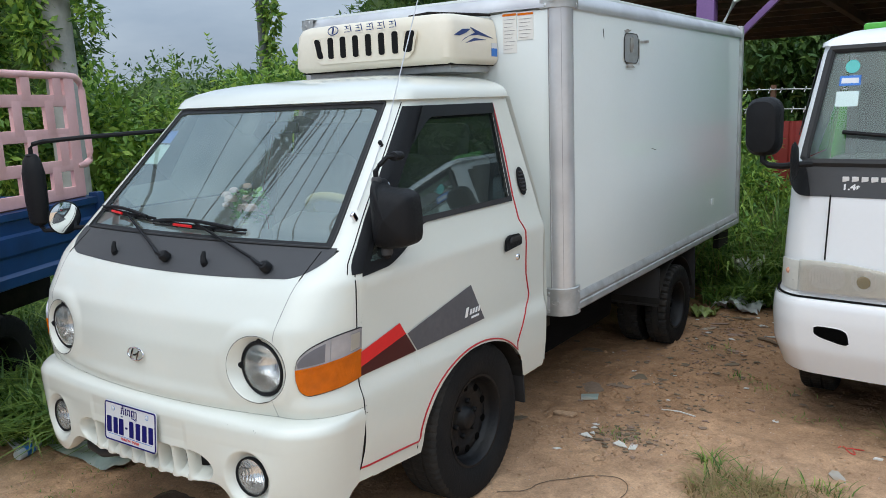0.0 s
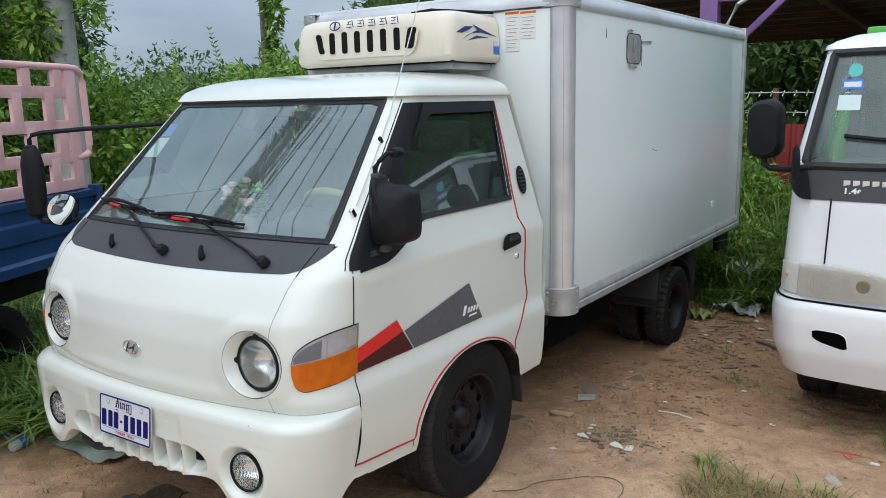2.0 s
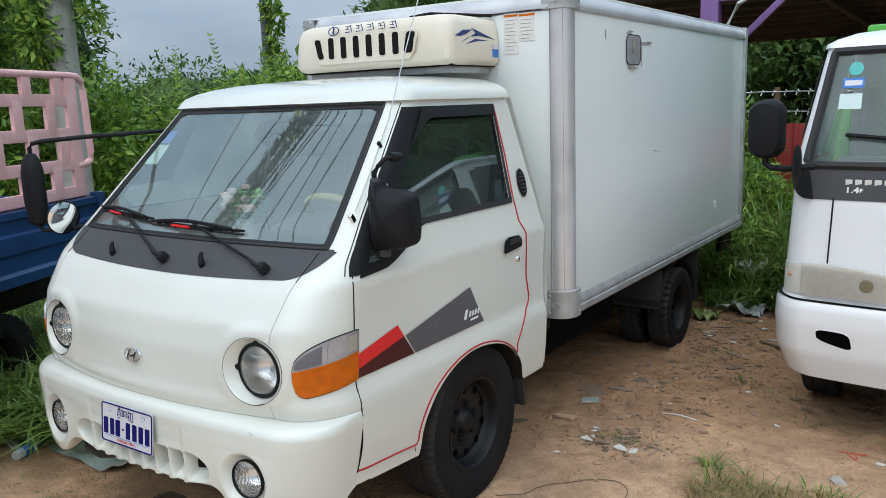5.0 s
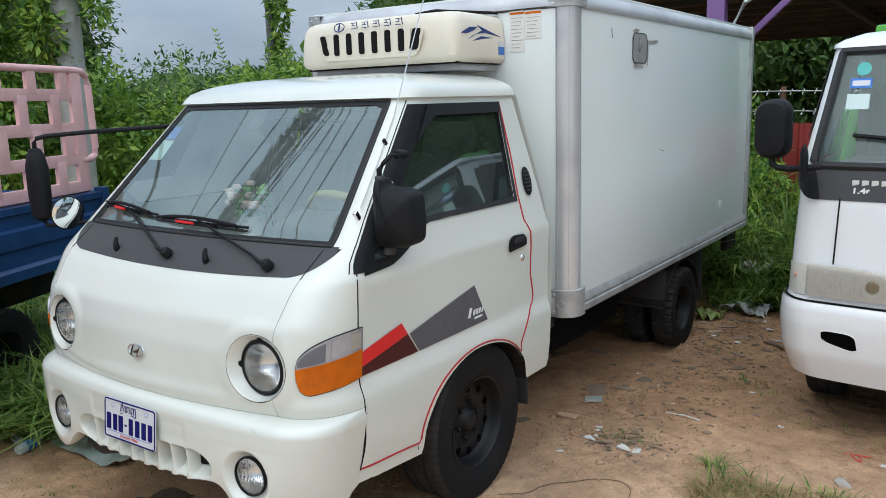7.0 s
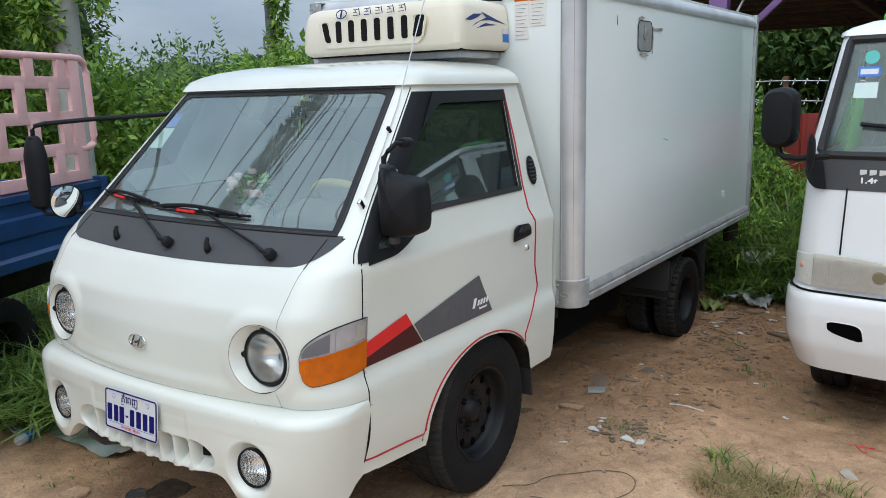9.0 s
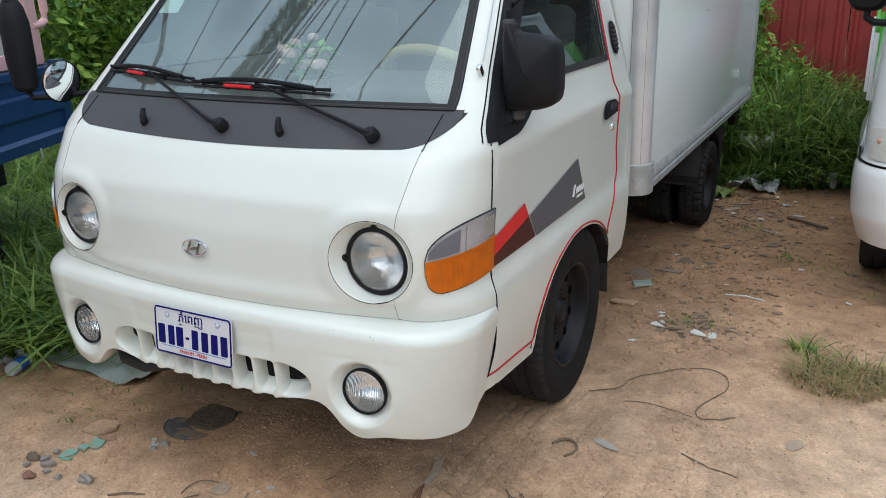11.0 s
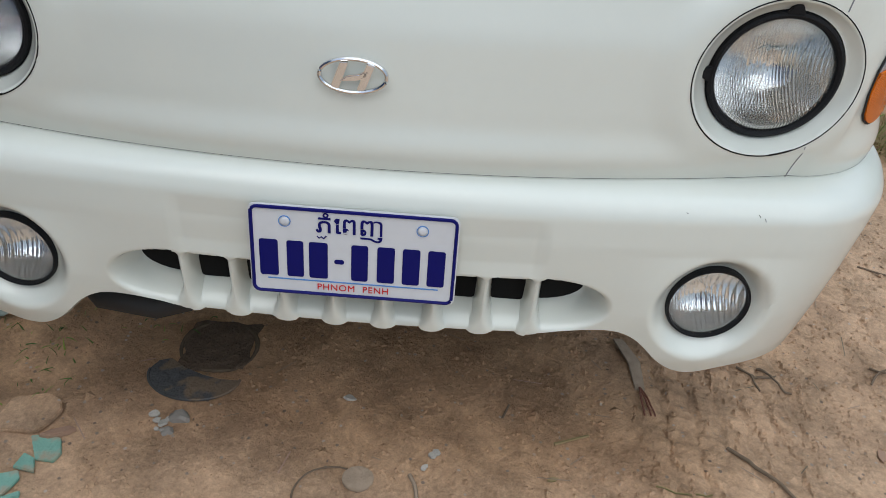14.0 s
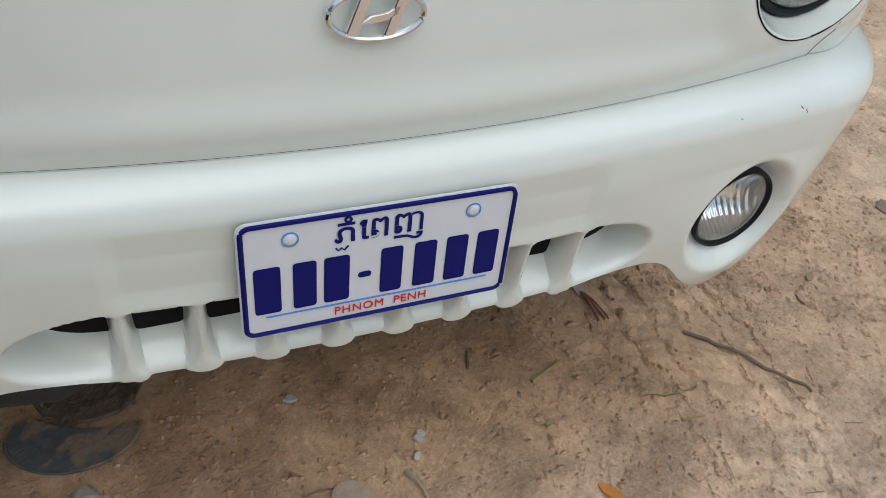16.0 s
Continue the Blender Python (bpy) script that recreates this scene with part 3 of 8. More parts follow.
        return outward(sheet(pts, keep, 0.0) if not thick else sheet(pts, keep, thick), (0, 1.2, 1.1))


def cut_round(bm, cx, cz, r, tall=0.0):
    """Cuts a round or oval hole (seen along y) out of a fine sheet and pulls its rim onto the curve."""
    k = r / (tall or r)
    dead = []
    for f in bm.faces:
        c = f.calc_center_median()
        if math.hypot(c.x - cx, (c.z - cz) * k) < r and c.y < 0.6:
            dead.append(f)
    bmesh.ops.delete(bm, geom=dead, context="FACES")
    for v in bm.verts:
        if v.is_boundary and v.co.y < 0.6:
            d = math.hypot(v.co.x - cx, (v.co.z - cz) * k)
            if abs(d - r) < 0.02 and d > 1e-4:
                v.co.x, v.co.z = cx + (v.co.x - cx) * r / d, cz + (v.co.z - cz) * r / d


def wheel_parts(parent, at, r, width, rim_r, side=1, tread="road", deep=False):
    """tyre, rim and nuts, the outer face towards +x for side 1."""
    seg = 64
    holder = []
    h = width / 2
    prof = [(rim_r, -h * 0.8), (rim_r + 0.02, -h * 0.93), (r * 0.86, -h), (r * 0.95, -h * 0.93), (r * 0.985, -h * 0.82),
            (r, -h * 0.70), (r, -h * 0.36), (r - 0.009, -h * 0.34), (r - 0.009, -h * 0.27), (r, -h * 0.25), (r, h * 0.25), (r - 0.009, h * 0.27),
            (r - 0.009, h * 0.34), (r, h * 0.36), (r, h * 0.70), (r * 0.985, h * 0.82), (r * 0.95, h * 0.93), (r * 0.86, h), (rim_r + 0.02, h * 0.93), (rim_r, h * 0.8)]
    bm = bmesh.new()
    rows = []
    step = 192 if tread == "road" else 144
    for i, (rad, al) in enumerate(prof):
        row = []
        for k in range(step):
            a = k * math.tau / step
            rr = rad
            if 3 <= i <= 6 or 13 <= i <= 16:
                rr -= (0.005 if k % 3 == 0 else 0.0) if tread == "road" else (0.016 if k % 4 == 0 else 0.0)
            elif 9 <= i <= 10:
                rr -= 0.004 if (k + 1) % 3 == 0 else 0.0
            row.append(bm.verts.new((side * al, rr * math.cos(a), rr * math.sin(a))))
        rows.append(row)
    for j, (a, b) in enumerate(zip(rows, rows[1:])):
        for k in range(step):
            bm.faces.new((a[k], a[(k + 1) % step], b[(k + 1) % step], b[k])).material_index = 1 if 3 <= j <= 15 else 0
    bmesh.ops.recalc_face_normals(bm, faces=bm.faces)
    tyre = part("tyre", bm, TYRE, None, angle=30)
    tyre.data.materials.append(TREAD)
    d = -0.75 if deep else 1.0
    f = h * 0.8
    disc = [(rim_r + 0.004, f + 0.006), (rim_r - 0.006, f + 0.004), (rim_r - 0.016, f - 0.01), (rim_r - 0.020, h * 0.48), (rim_r - 0.030, h * 0.30 * d), (rim_r * 0.82, h * 0.24 * d), (rim_r * 0.76, h * 0.30 * d),
            (rim_r * 0.66, h * 0.32 * d), (rim_r * 0.58, h * 0.28 * d), (rim_r * 0.52, h * 0.20 * d), (rim_r * 0.30, h * 0.20 * d), (rim_r * 0.27, h * 0.24 * d), (rim_r * 0.235, h * 0.44 * d), (rim_r * 0.18, h * 0.53 * d), (rim_r * 0.10, h * 0.57 * d), (0.0, h * 0.58 * d)]
    rim = part("rim", lathe([(a, side * b) for a, b in disc], seg), RIM_BLACK, None, "black painted steel rim")
    holder += [tyre, rim]
    for k in range(10):
        a = (k + 0.5) * math.tau / 10
        bm = lathe([(0.0, 0.004), (0.0165, 0.003), (0.0175, 0.0)], 12)
        hole = part("vent_hole", bm, HOLE, rim)
        hole.matrix_basis = pose(side * (h * 0.315 * d), rim_r * 0.705 * math.cos(a), rim_r * 0.705 * math.sin(a)) @ Matrix.Scale(side, 4, (1, 0, 0))
    for k in range(6):
        a = (k + 0.2) * math.tau / 6
        bm = lathe([(0.012, 0.0), (0.012, 0.014), (0.008, 0.02), (0.0, 0.021)], 6)
        nut = part("wheel_nut", bm, RIM_BLACK, rim)
        nut.matrix_basis = pose(side * h * 0.20 * d, rim_r * 0.385 * math.cos(a), rim_r * 0.385 * math.sin(a)) @ Matrix.Scale(side, 4, (1, 0, 0))
    w = new("wheel")
    w.parent = parent
    w.matrix_basis = pose(*at)
    for o in holder:
        o.parent = w
    return w


# ---- the ground ----
def ground_height(x, y):
    """Gently uneven soil: nearly level where the trucks stand, lumpy at hand scale."""
    p = Vector((x, y, 0))
    h = 0.018 * noise.noise(p * 0.9) + 0.010 * noise.noise(p * 3.1) + 0.006 * noise.noise(p * 8.0) + 0.003 * noise.noise(p * 19.0) + 0.0025 * abs(noise.noise(p * 33.0))
    # churned earth between the two trucks
    if 1.5 < y < 5.4:
        h += min(1.0, (y - 1.5) / 0.8) * (0.016 * max(0.0, noise.noise(p * 5.5)) + 0.014 * abs(noise.noise(p * 11.0)))
    # tyre tread prints left along the open ground in front of the truck
    for x0, lean, half in ((0.80, 0.02, 0.19), (1.38, -0.05, 0.16), (2.05, 0.08, 0.2)):
        e = x - x0 - lean * y
        if abs(e) < half and y < 1.3:
            worn = min(1.0, max(0.0, 0.75 + 1.2 * noise.noise(Vector((x * 2.2, y * 2.2, 7.0))))) * min(1.0, (half - abs(e)) / 0.03) * min(1.0, (1.3 - y) / 0.4)
            e += 0.006 * math.sin(y * 70) + 0.01 * noise.noise(Vector((x * 5, y * 5, 2.0)))
            row = math.floor(e / 0.062)
            rib = min(1.0, abs((e / 0.062) % 1.0 - 0.5) * 6)
            lug = math.sin(math.tau * (y / 0.04 + 0.37 * row + 0.25 * ((e / 0.062) % 1.0)))
            h += worn * (0.004 * max(-0.4, lug) * rib - 0.0075 * (1 - rib) - 0.002)
    return h - 0.012


def build_ground():
    xs = np.unique(np.r_[np.linspace(-60, -6, 14), np.linspace(-6, -2.2, 20), np.linspace(-2.2, -1.1, 50), np.linspace(-1.1, 1.5, 330), np.linspace(1.5, 3.0, 80), np.linspace(3.0, 7, 24), np.linspace(7, 60, 14)])
    ys = np.unique(np.r_[np.linspace(-60, -4, 12), np.linspace(-4, -1.6, 14), np.linspace(-1.6, -0.4, 50), np.linspace(-0.4, 0.9, 190), np.linspace(0.9, 4.6, 190), np.linspace(4.6, 10, 40), np.linspace(10, 80, 16)])
    verts = [(x, y, ground_height(x, y)) for y in ys for x in xs]
    n = len(xs)
    faces = [(r * n + c, r * n + c + 1, (r + 1) * n + c + 1, (r + 1) * n + c) for r in range(len(ys) - 1) for c in range(n - 1)]
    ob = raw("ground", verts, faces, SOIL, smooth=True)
    return tagged(ob, "bare sandy brown soil with ruts and tyre prints", "ground", kind="structure")


build_ground()

# ---- the white box truck ----
truck = thing("box_truck", "white light truck with a refrigerated white box body, parked on soil", "truck")

CAB = Shell([
    (0.36, 0.10, 0.14, 0.840, 0.20, 0.22, 1.745),
    (0.55, 0.06, 0.15, 0.866, 0.20, 0.22, 1.75),
    (0.69, 0.046, 0.133, 0.872, 0.20, 0.228, 1.75),
    (0.715, 0.034, 0.132, 0.8715, 0.20, 0.230, 1.75),
    (0.735, 0.0335, 0.127, 0.870, 0.20, 0.232, 1.75),
    (0.768, 0.0475, 0.107, 0.858, 0.20, 0.236, 1.75),
    (0.785, 0.0485, 0.098, 0.854, 0.20, 0.237, 1.75),
    (0.90, 0.066, 0.062, 0.856, 0.20, 0.247, 1.75),
    (1.00, 0.100, 0.032, 0.858, 0.20, 0.244, 1.75),
    (1.11, 0.176, 0.022, 0.863, 0.20, 0.208, 1.75),
    (1.145, 0.207, 0.022, 0.868, 0.195, 0.18, 1.75),
    (1.16, 0.222, 0.028, 0.860, 0.18, 0.155, 1.745),
    (1.175, 0.238, 0.035, 0.855, 0.16, 0.14, 1.74),
    (1.245, 0.312, 0.062, 0.836, 0.10, 0.092, 1.735),
    (1.30, 0.365, 0.066, 0.823, 0.096, 0.090, 1.73),
    (1.752, 0.802, 0.070, 0.700, 0.073, 0.09, 1.69),
    (1.80, 0.845, 0.070, 0.687, 0.075, 0.09, 1.685),
], soften=0.012)


def lamp_frame(s):
    """Where the dished bezel of a headlamp sits: centre and facing."""
    return Matrix.Translation((s * 0.597, 0.095, 0.861)) @ Euler((radians(-5), 0, radians(s * 8))).to_matrix().to_4x4()


def hood_skin(p):
    """The front panel swells round each headlamp to meet its bezel."""
    m = lamp_frame(1 if p.x > 0 else -1)
    q = m.inverted() @ p
    d = math.hypot(q.x * 0.955, q.z * 1.05)
    if d < 0.185 and abs(q.y) < 0.1:
        t = min(1.0, max(0.0, (0.185 - d) / 0.058)) * min(1.0, max(0.0, (p.z - 0.70) / 0.05)) * min(1.0, max(0.0, (0.752 - abs(p.x)) / 0.025))
        q.y *= 1 - t * t * (3 - 2 * t)
        return m @ q
    return p


def hood_edge(u):
    p = CAB.at(u, 1.15)
    a = abs(p.x)
    if a < 0.62:
        return 1.138 + 0.018 * (a / 0.62) ** 2
    t = min(1.0, (a - 0.62) / 0.135)
    return 1.156 + 0.092 * t**2.2


def frame_start(z):
    """How far round the pillar the black door frame begins."""
    return float(np.interp(z, (1.16, 1.20, 1.225, 1.28, 1.34, 1.42, 1.75), (1.76, 1.67, 1.63, 1.585, 1.565, 1.575, 1.60)))


def frame_end(z):
    """Where the door glass begins behind that frame."""
    return float(np.interp(z, (1.30, 1.50, 1.62, 1.735), (2.04, 2.06, 2.085, 2.12)))


def build_cab():
    fine = sorted(set(spread(-2, -1, 26) + spread(-1, 1, 132) + spread(1, 2, 26)))
    hood = CAB.panel(fine, lambda u: 0.668, hood_edge, 56)
    for v in hood.verts:
        v.co = hood_skin(v.co.copy())
    for s in (-1, 1):
        cut_round(hood, s * 0.597, 0.861, 0.1265, 0.1155)
    part("front_panel", hood, PAINT, truck)
    part("cowl", CAB.panel(sorted(set(spread(-1.19, -1, 8) + spread(-1, 1, 30) + spread(1, 1.19, 8))), hood_edge, lambda u: 1.252, 8, 0.002), COWL_PLASTIC, truck, "matt dark grey plastic cowl below the windscreen")
    # windscreen and its seal
    us = spread(-1, 1, 40)
    pane = part("windscreen", CAB.panel(us, lambda u: 1.255, lambda u: 1.75, 24, -0.004), WINDSCREEN, truck, "tinted windscreen reflecting sky and cables")
    pane.visible_shadow = False
    loop = [CAB.at(u, 1.252, 0.002) for u in us] + [CAB.at(1, z, 0.002) for z in spread(1.28, 1.74, 12)] + [CAB.at(u, 1.752, 0.002) for u in us[::-1]] + [CAB.at(-1, z, 0.002) for z in spread(1.74, 1.28, 12)]
    part("windscreen_seal", pipe(loop, 0.0055, 6, closed=True), RUBBER, truck, "black rubber seal")
    for s in (-1, 1):
        part("windscreen_border", CAB.panel([s * u for u in spread(0.962, 1.004, 3)], lambda u: 1.25, lambda u: 1.755, 24, 0.002), VISOR, truck, "black printed border of the glass")
    part("windscreen_border", CAB.panel(us, lambda u: 1.736 - 0.03 * max(0.0, abs(u) - 0.93) / 0.07, lambda u: 1.755, 3, 0.0022), VISOR, truck, "black printed border of the glass")
    part("windscreen_border", CAB.panel(us, lambda u: 1.247, lambda u: 1.266, 3, 0.0022), VISOR, truck, "black printed border of the glass")
    # pillars and roof
    for s in (-1, 1):
        us = [s * u for u in spread(1, 2, 10)]
        part("pillar", CAB.panel(us, lambda u: 1.2455, lambda u: 1.765, 18, 0.0005), PAINT, truck)
    # sides: lower skin with the wheel arch, and the rear pillar
    def low(u):
        y = CAB.at(u, 0.6).y
        d = (y - 1.105) / 0.42
        base = 0.405 - 0.095 * max(0.0, y - 0.31) if y < 1.1 else 0.435
        return base + ((0.705 - base) * math.sqrt(1 - d * d) if abs(d) < 1 else 0.0)

    for s in (-1, 1):
        us = [s * u for u in spread(2, 3, 90)]
        part("side_panel", CAB.panel(us, low, lambda u: 1.29, 34, 0.0), PAINT, truck)
        rows = []
        for z in spread(0.405, 0.667, 10):
            first = CAB.side_u(float(np.interp(z, (0.405, 0.455, 0.58, 0.66), (0.322, 0.327, 0.343, 0.342))), z)
            rows.append([CAB.at(s * u, z) for u in spread(first, 2.0, 5)])
        part("lower_corner", outward(sheet(rows), (0, 1.2, 1.1)), PAINT, truck)
        part("rear_pillar", CAB.panel([s * u for u in spread(2.80, 3, 10)], lambda u: 1.288, lambda u: 1.765, 14), PAINT, truck)
        part("door_header", CAB.panel([s * u for u in spread(2.0, 2.81, 24)], lambda u: 1.725, lambda u: 1.765, 3), PAINT, truck)
        pane = part("door_window", CAB.panel([s * u for u in spread(2.02, 2.80, 20)], lambda u: 1.30, lambda u: 1.725, 10, -0.012), SIDE_GLASS, truck, "dark tinted door glass")
        pane.visible_shadow = False
        # black frame of the door window, wide in front, with a rain visor on top
        rows = [[CAB.at(s * (frame_start(z) + (frame_end(z) - frame_start(z)) * k / 9), z, 0.004) for k in range(10)] for z in spread(1.168, 1.735, 20)]
        part("window_frame", outward(sheet(rows), (0, 1.2, 1.4)), BLACK_PLASTIC, truck)
        part("window_sill", CAB.panel([s * u for u in spread(2.05, 2.815, 20)], lambda u: 1.286, lambda u: 1.309, 3, 0.006, 0.012), RUBBER, truck)
        part("window_channel", CAB.panel([s * u for u in spread(2.803, 2.82, 2)], lambda u: 1.29, lambda u: 1.735, 8, 0.003, 0.01), RUBBER, truck)
        visor_low = lambda u: 1.688 - (0.0 if abs(u) > 2.17 else 0.10 * ((2.17 - abs(u)) / 0.10) ** 1.6)
        part("rain_visor", CAB.panel([s * u for u in spread(2.07, 2.80, 26)], visor_low, lambda u: 1.735, 5, 0.014, 0.004), VISOR, truck, "dark smoked rain visor")
        sweep = lambda u: 1.153 + 0.012 * min(1.0, max(0.0, (CAB.at(u, 1.2).y - 0.34) / 0.19)) + 0.12 * min(1.0, max(0.0, (CAB.at(u, 1.2).y - 0.53) / 0.22)) ** 1.6
        part("quarter_trim", CAB.panel([s * u for u in spread(1.93, 2.32, 26)], sweep, lambda u: max(1.30, sweep(u) + 0.012), 6, 0.005, 0.01), BLACK_PLASTIC, truck, "black triangular trim at the mirror foot")
        part("quarter_glass", CAB.panel([s * u for u in spread(2.015, 2.10, 6)], lambda u: 1.20, lambda u: 1.29, 4, 0.0075, 0.002), SIDE_GLASS, truck)
        # air vent on the rear pillar
        c = CAB.at(s * CAB.side_u(1.625, 1.365), 1.365, 0.004)
        vent = part("air_vent", slab([(0.036 * math.cos(a), 0.066 * math.sin(a)) for a in spread(0, math.tau, 28)[:-1]], 0.008, lambda a, b, d: c + Vector((s * (d - 0.27 * b), a + 0.1 * b, b)), 0.003), BLACK_PLASTIC, truck, "oval black air vent")
        for k in range(6):
            zz = -0.042 + 0.017 * k
            part("slat", box((0.012, 0.05 * math.sqrt(1 - (zz / 0.062) ** 2) + 0.004, 0.006), c + Vector((s * (0.008 - 0.27 * zz), 0.1 * zz, zz)), (0, s * 25, 0), 0.002), RUBBER, vent)
    # roof: a lip over the pillars, then a low crown
    rows = []
    for z, grow, yf, yr in ((1.757, 0.0, 0.0, 0.0), (1.762, 0.016, -0.02, 0.0), (1.785, 0.018, -0.022, 0.0), (1.806, 0.004, -0.005, 0.0), (1.826, -0.035, 0.04, 0.0), (1.846, -0.10, 0.11, 0.0), (1.862, -0.20, 0.20, 0.0), (1.874, -0.33, 0.33, 0.0), (1.882, -0.48, 0.48, 0.0), (1.886, -0.69, 0.6, 0.0)):
        row = []
        for u in spread(-3, -2, 8)[:-1] + spread(-2, -1, 8)[:-1] + spread(-1, 1, 30)[:-1] + spread(1, 2, 8)[:-1] + spread(2, 3, 8):
            p = CAB.at(u, min(z, 1.79))
            w = 0.70
            k = max(0.0, (w + grow) / w)
            y = 1.69 - (1.69 - p.y) * max(0.02, (1.69 - 0.80 - yf) / (1.69 - 0.80))
            row.append(Vector((p.x * k, y, z)))
        rows.append(row)
    part("roof", outward(sheet(rows), (0, 1.2, 1.5)), PAINT, truck)
    # closed back, floor and inner lining
    back = [Vector((x, 1.765 - 0.06 * max(0, z - 1.2), z)) for z, w in ((0.45, 0.85), (0.75, 0.868), (1.1, 0.862), (1.28, 0.826), (1.76, 0.70), (1.84, 0.56), (1.88, 0.3)) for x in (-w, -0.3 * w, 0.3 * w, w)]
    part("back_panel", sheet([back[4 * k : 4 * k + 4] for k in range(7)]), PAINT, truck)
    part("cab_floor", box((1.60, 1.25, 0.03), (0, 1.10, 0.74), bevel=0.01), DASH, truck)
    # wheel housings, dark inside
    for s in (-1, 1):
        pts = [[Vector((s * x, 1.105 + 0.435 * math.cos(a), 0.40 + 0.315 * math.sin(a))) for a in spread(0, math.pi, 20)] for x in (0.50, 0.70, 0.85)]
        part("wheel_housing", sheet(pts), UNDERBODY, truck)
        part("housing_wall", box((0.02, 0.9, 0.5), (s * 0.50, 1.1, 0.55)), UNDERBODY, truck)
        part("mud_flap", box((0.22, 0.012, 0.22), (s * 0.74, 1.545, 0.40), (4, 0, 0), 0.004), RUBBER, truck)
        # sill behind and before the wheel
        part("sill", box((0.03, 0.22, 0.03), (s * 0.828, 1.65, 0.435), bevel=0.008), PAINT, truck)


def side_line(pts, radius, mat, name, label="", s=1, out=0.001):
    part(name, pipe([CAB.at(s * CAB.side_u(y, z), z, out) for y, z in pts], radius, 6), mat, truck, label)


def dense(pts, step=0.03):
    out = []
    for (a, b), (c, d) in zip(pts, pts[1:]):
        n = max(1, int(math.hypot(c - a, d - b) / step))
        out += [(a + (c - a) * k / n, b + (d - b) * k / n) for k in range(n)]
    return out + [pts[-1]]


def build_cab_details():
    # panel gaps and the red pinstripe
    arch = [(1.105 + 0.42 * math.cos(a), 0.43 + 0.287 * math.sin(a)) for a in spread(radians(178), radians(33), 30)]
    stripe = [(0.328, 0.461), (0.55, 0.442), (0.675, 0.428)] + arch + [(1.455, 0.63), (1.515, 0.72), (1.59, 0.80), (1.597, 0.83), (1.57, 0.93), (1.57, 1.08), (1.56, 1.14), (1.525, 1.20), (1.525, 1.26), (1.522, 1.315)]
    for s in (-1, 1):
        side_line(dense(stripe), 0.0034, RED, "pinstripe", "thin red pinstripe", s, 0.002)
        side_line(dense([(1.522, 1.315), (1.545, 1.5), (1.553, 1.73)]), 0.0034, RED, "pinstripe", "thin red pinstripe", s, 0.003)
        side_line(dense([(0.325, 0.455), (0.336, 0.52), (0.341, 0.58), (0.340, 0.66), (0.338, 0.72), (0.334, 0.775), (0.336, 0.94), (0.347, 1.15)]), 0.0022, SEAM, "door_gap", "", s)
        side_line(dense([(0.350, 1.16), (0.37, 1.20)]), 0.002, SEAM, "door_gap", "", s)
        part("pillar_gap", pipe([CAB.at(s * (frame_start(z) - 0.06), z, 0.001) for z in spread(1.17, 1.75, 18)], 0.0022, 6), SEAM, truck)
        part("hood_gap", pipe([hood_skin(CAB.at(CAB.front_u(s * (0.696 - 0.137 * (1.15 - z)), z), z, 0.0)) for z in spread(1.15, 0.962, 10)], 0.0011, 5), GROOVE, truck)
        part("hood_gap", pipe([hood_skin(CAB.at(CAB.front_u(s * (0.668 - 0.01 * (0.74 - z)), z), z, 0.0)) for z in spread(0.758, 0.69, 5)], 0.0009, 5), GROOVE, truck)
        part("cowl_gap", pipe([CAB.at(CAB.front_u(s * (0.697 + 0.10 * (z - 1.15)), z), z, 0.003) for z in spread(1.155, 1.24, 5)], 0.0015, 5), SEAM, truck)
        # door handle and lock
        h = CAB.at(s * CAB.side_u(1.43, 1.107), 1.107, 0.004)
        handle = part("door_handle", slab([(-0.076, -0.034), (0.076, -0.022), (0.076, 0.012), (0.055, 0.032), (-0.042, 0.036), (-0.068, 0.02)], 0.012, lambda a, b, d: h + Vector((s * d, a, b)), 0.004), BLACK_PLASTIC, truck, "black plastic pull handle")
        part("pull", slab([(-0.05, 0.0), (0.055, 0.006), (0.055, 0.014), (0.04, 0.028), (-0.03, 0.03), (-0.048, 0.014)], 0.01, lambda a, b, d: h + Vector((s * (0.012 + d), a, b)), 0.004), RUBBER, handle)
        k = CAB.at(s * CAB.side_u(1.492, 1.026), 1.026, 0.0)
        part("door_lock", lathe([(0.0, s * 0.008), (0.009, s * 0.008), (0.013, s * 0.006), (0.016, 0.0)], 16, "X", k), CHROME, truck, "round chrome lock")
        # the wedge-shaped decal on the door
        def wedge(name, pts, mat, label="", out=0.003):
            n = 14
            rows = []
            (y0, z0), (y1, z1), (y2, z2), (y3, z3) = pts
            for r in range(9):
                v = r / 8
                rows.append([CAB.at(s * CAB.side_u(y0 + (y1 - y0) * t + v * ((y3 + (y2 - y3) * t) - (y0 + (y1 - y0) * t)), 0.9), z0 + (z1 - z0) * t + v * ((z3 + (z2 - z3) * t) - (z0 + (z1 - z0) * t)), out) for t in spread(0, 1, n)])
            return part(name, outward(sheet(rows), (0, 1, 0.9)), mat, truck, label)
        wedge("decal", ((0.341, 0.803), (0.683, 0.802), (0.612, 0.892), (0.341, 0.838)), RED_DARK, "dark maroon wedge decal", 0.003)
        wedge("decal", ((0.341, 0.834), (0.616, 0.888), (0.574, 0.939), (0.341, 0.888)), RED_BRIGHT, "bright red wedge decal", 0.004)
        wedge("decal", ((0.690, 0.802), (1.19, 0.806), (1.075, 0.980), (0.627, 0.886)), GREY_DECAL, "graphite grey wedge decal", 0.003)
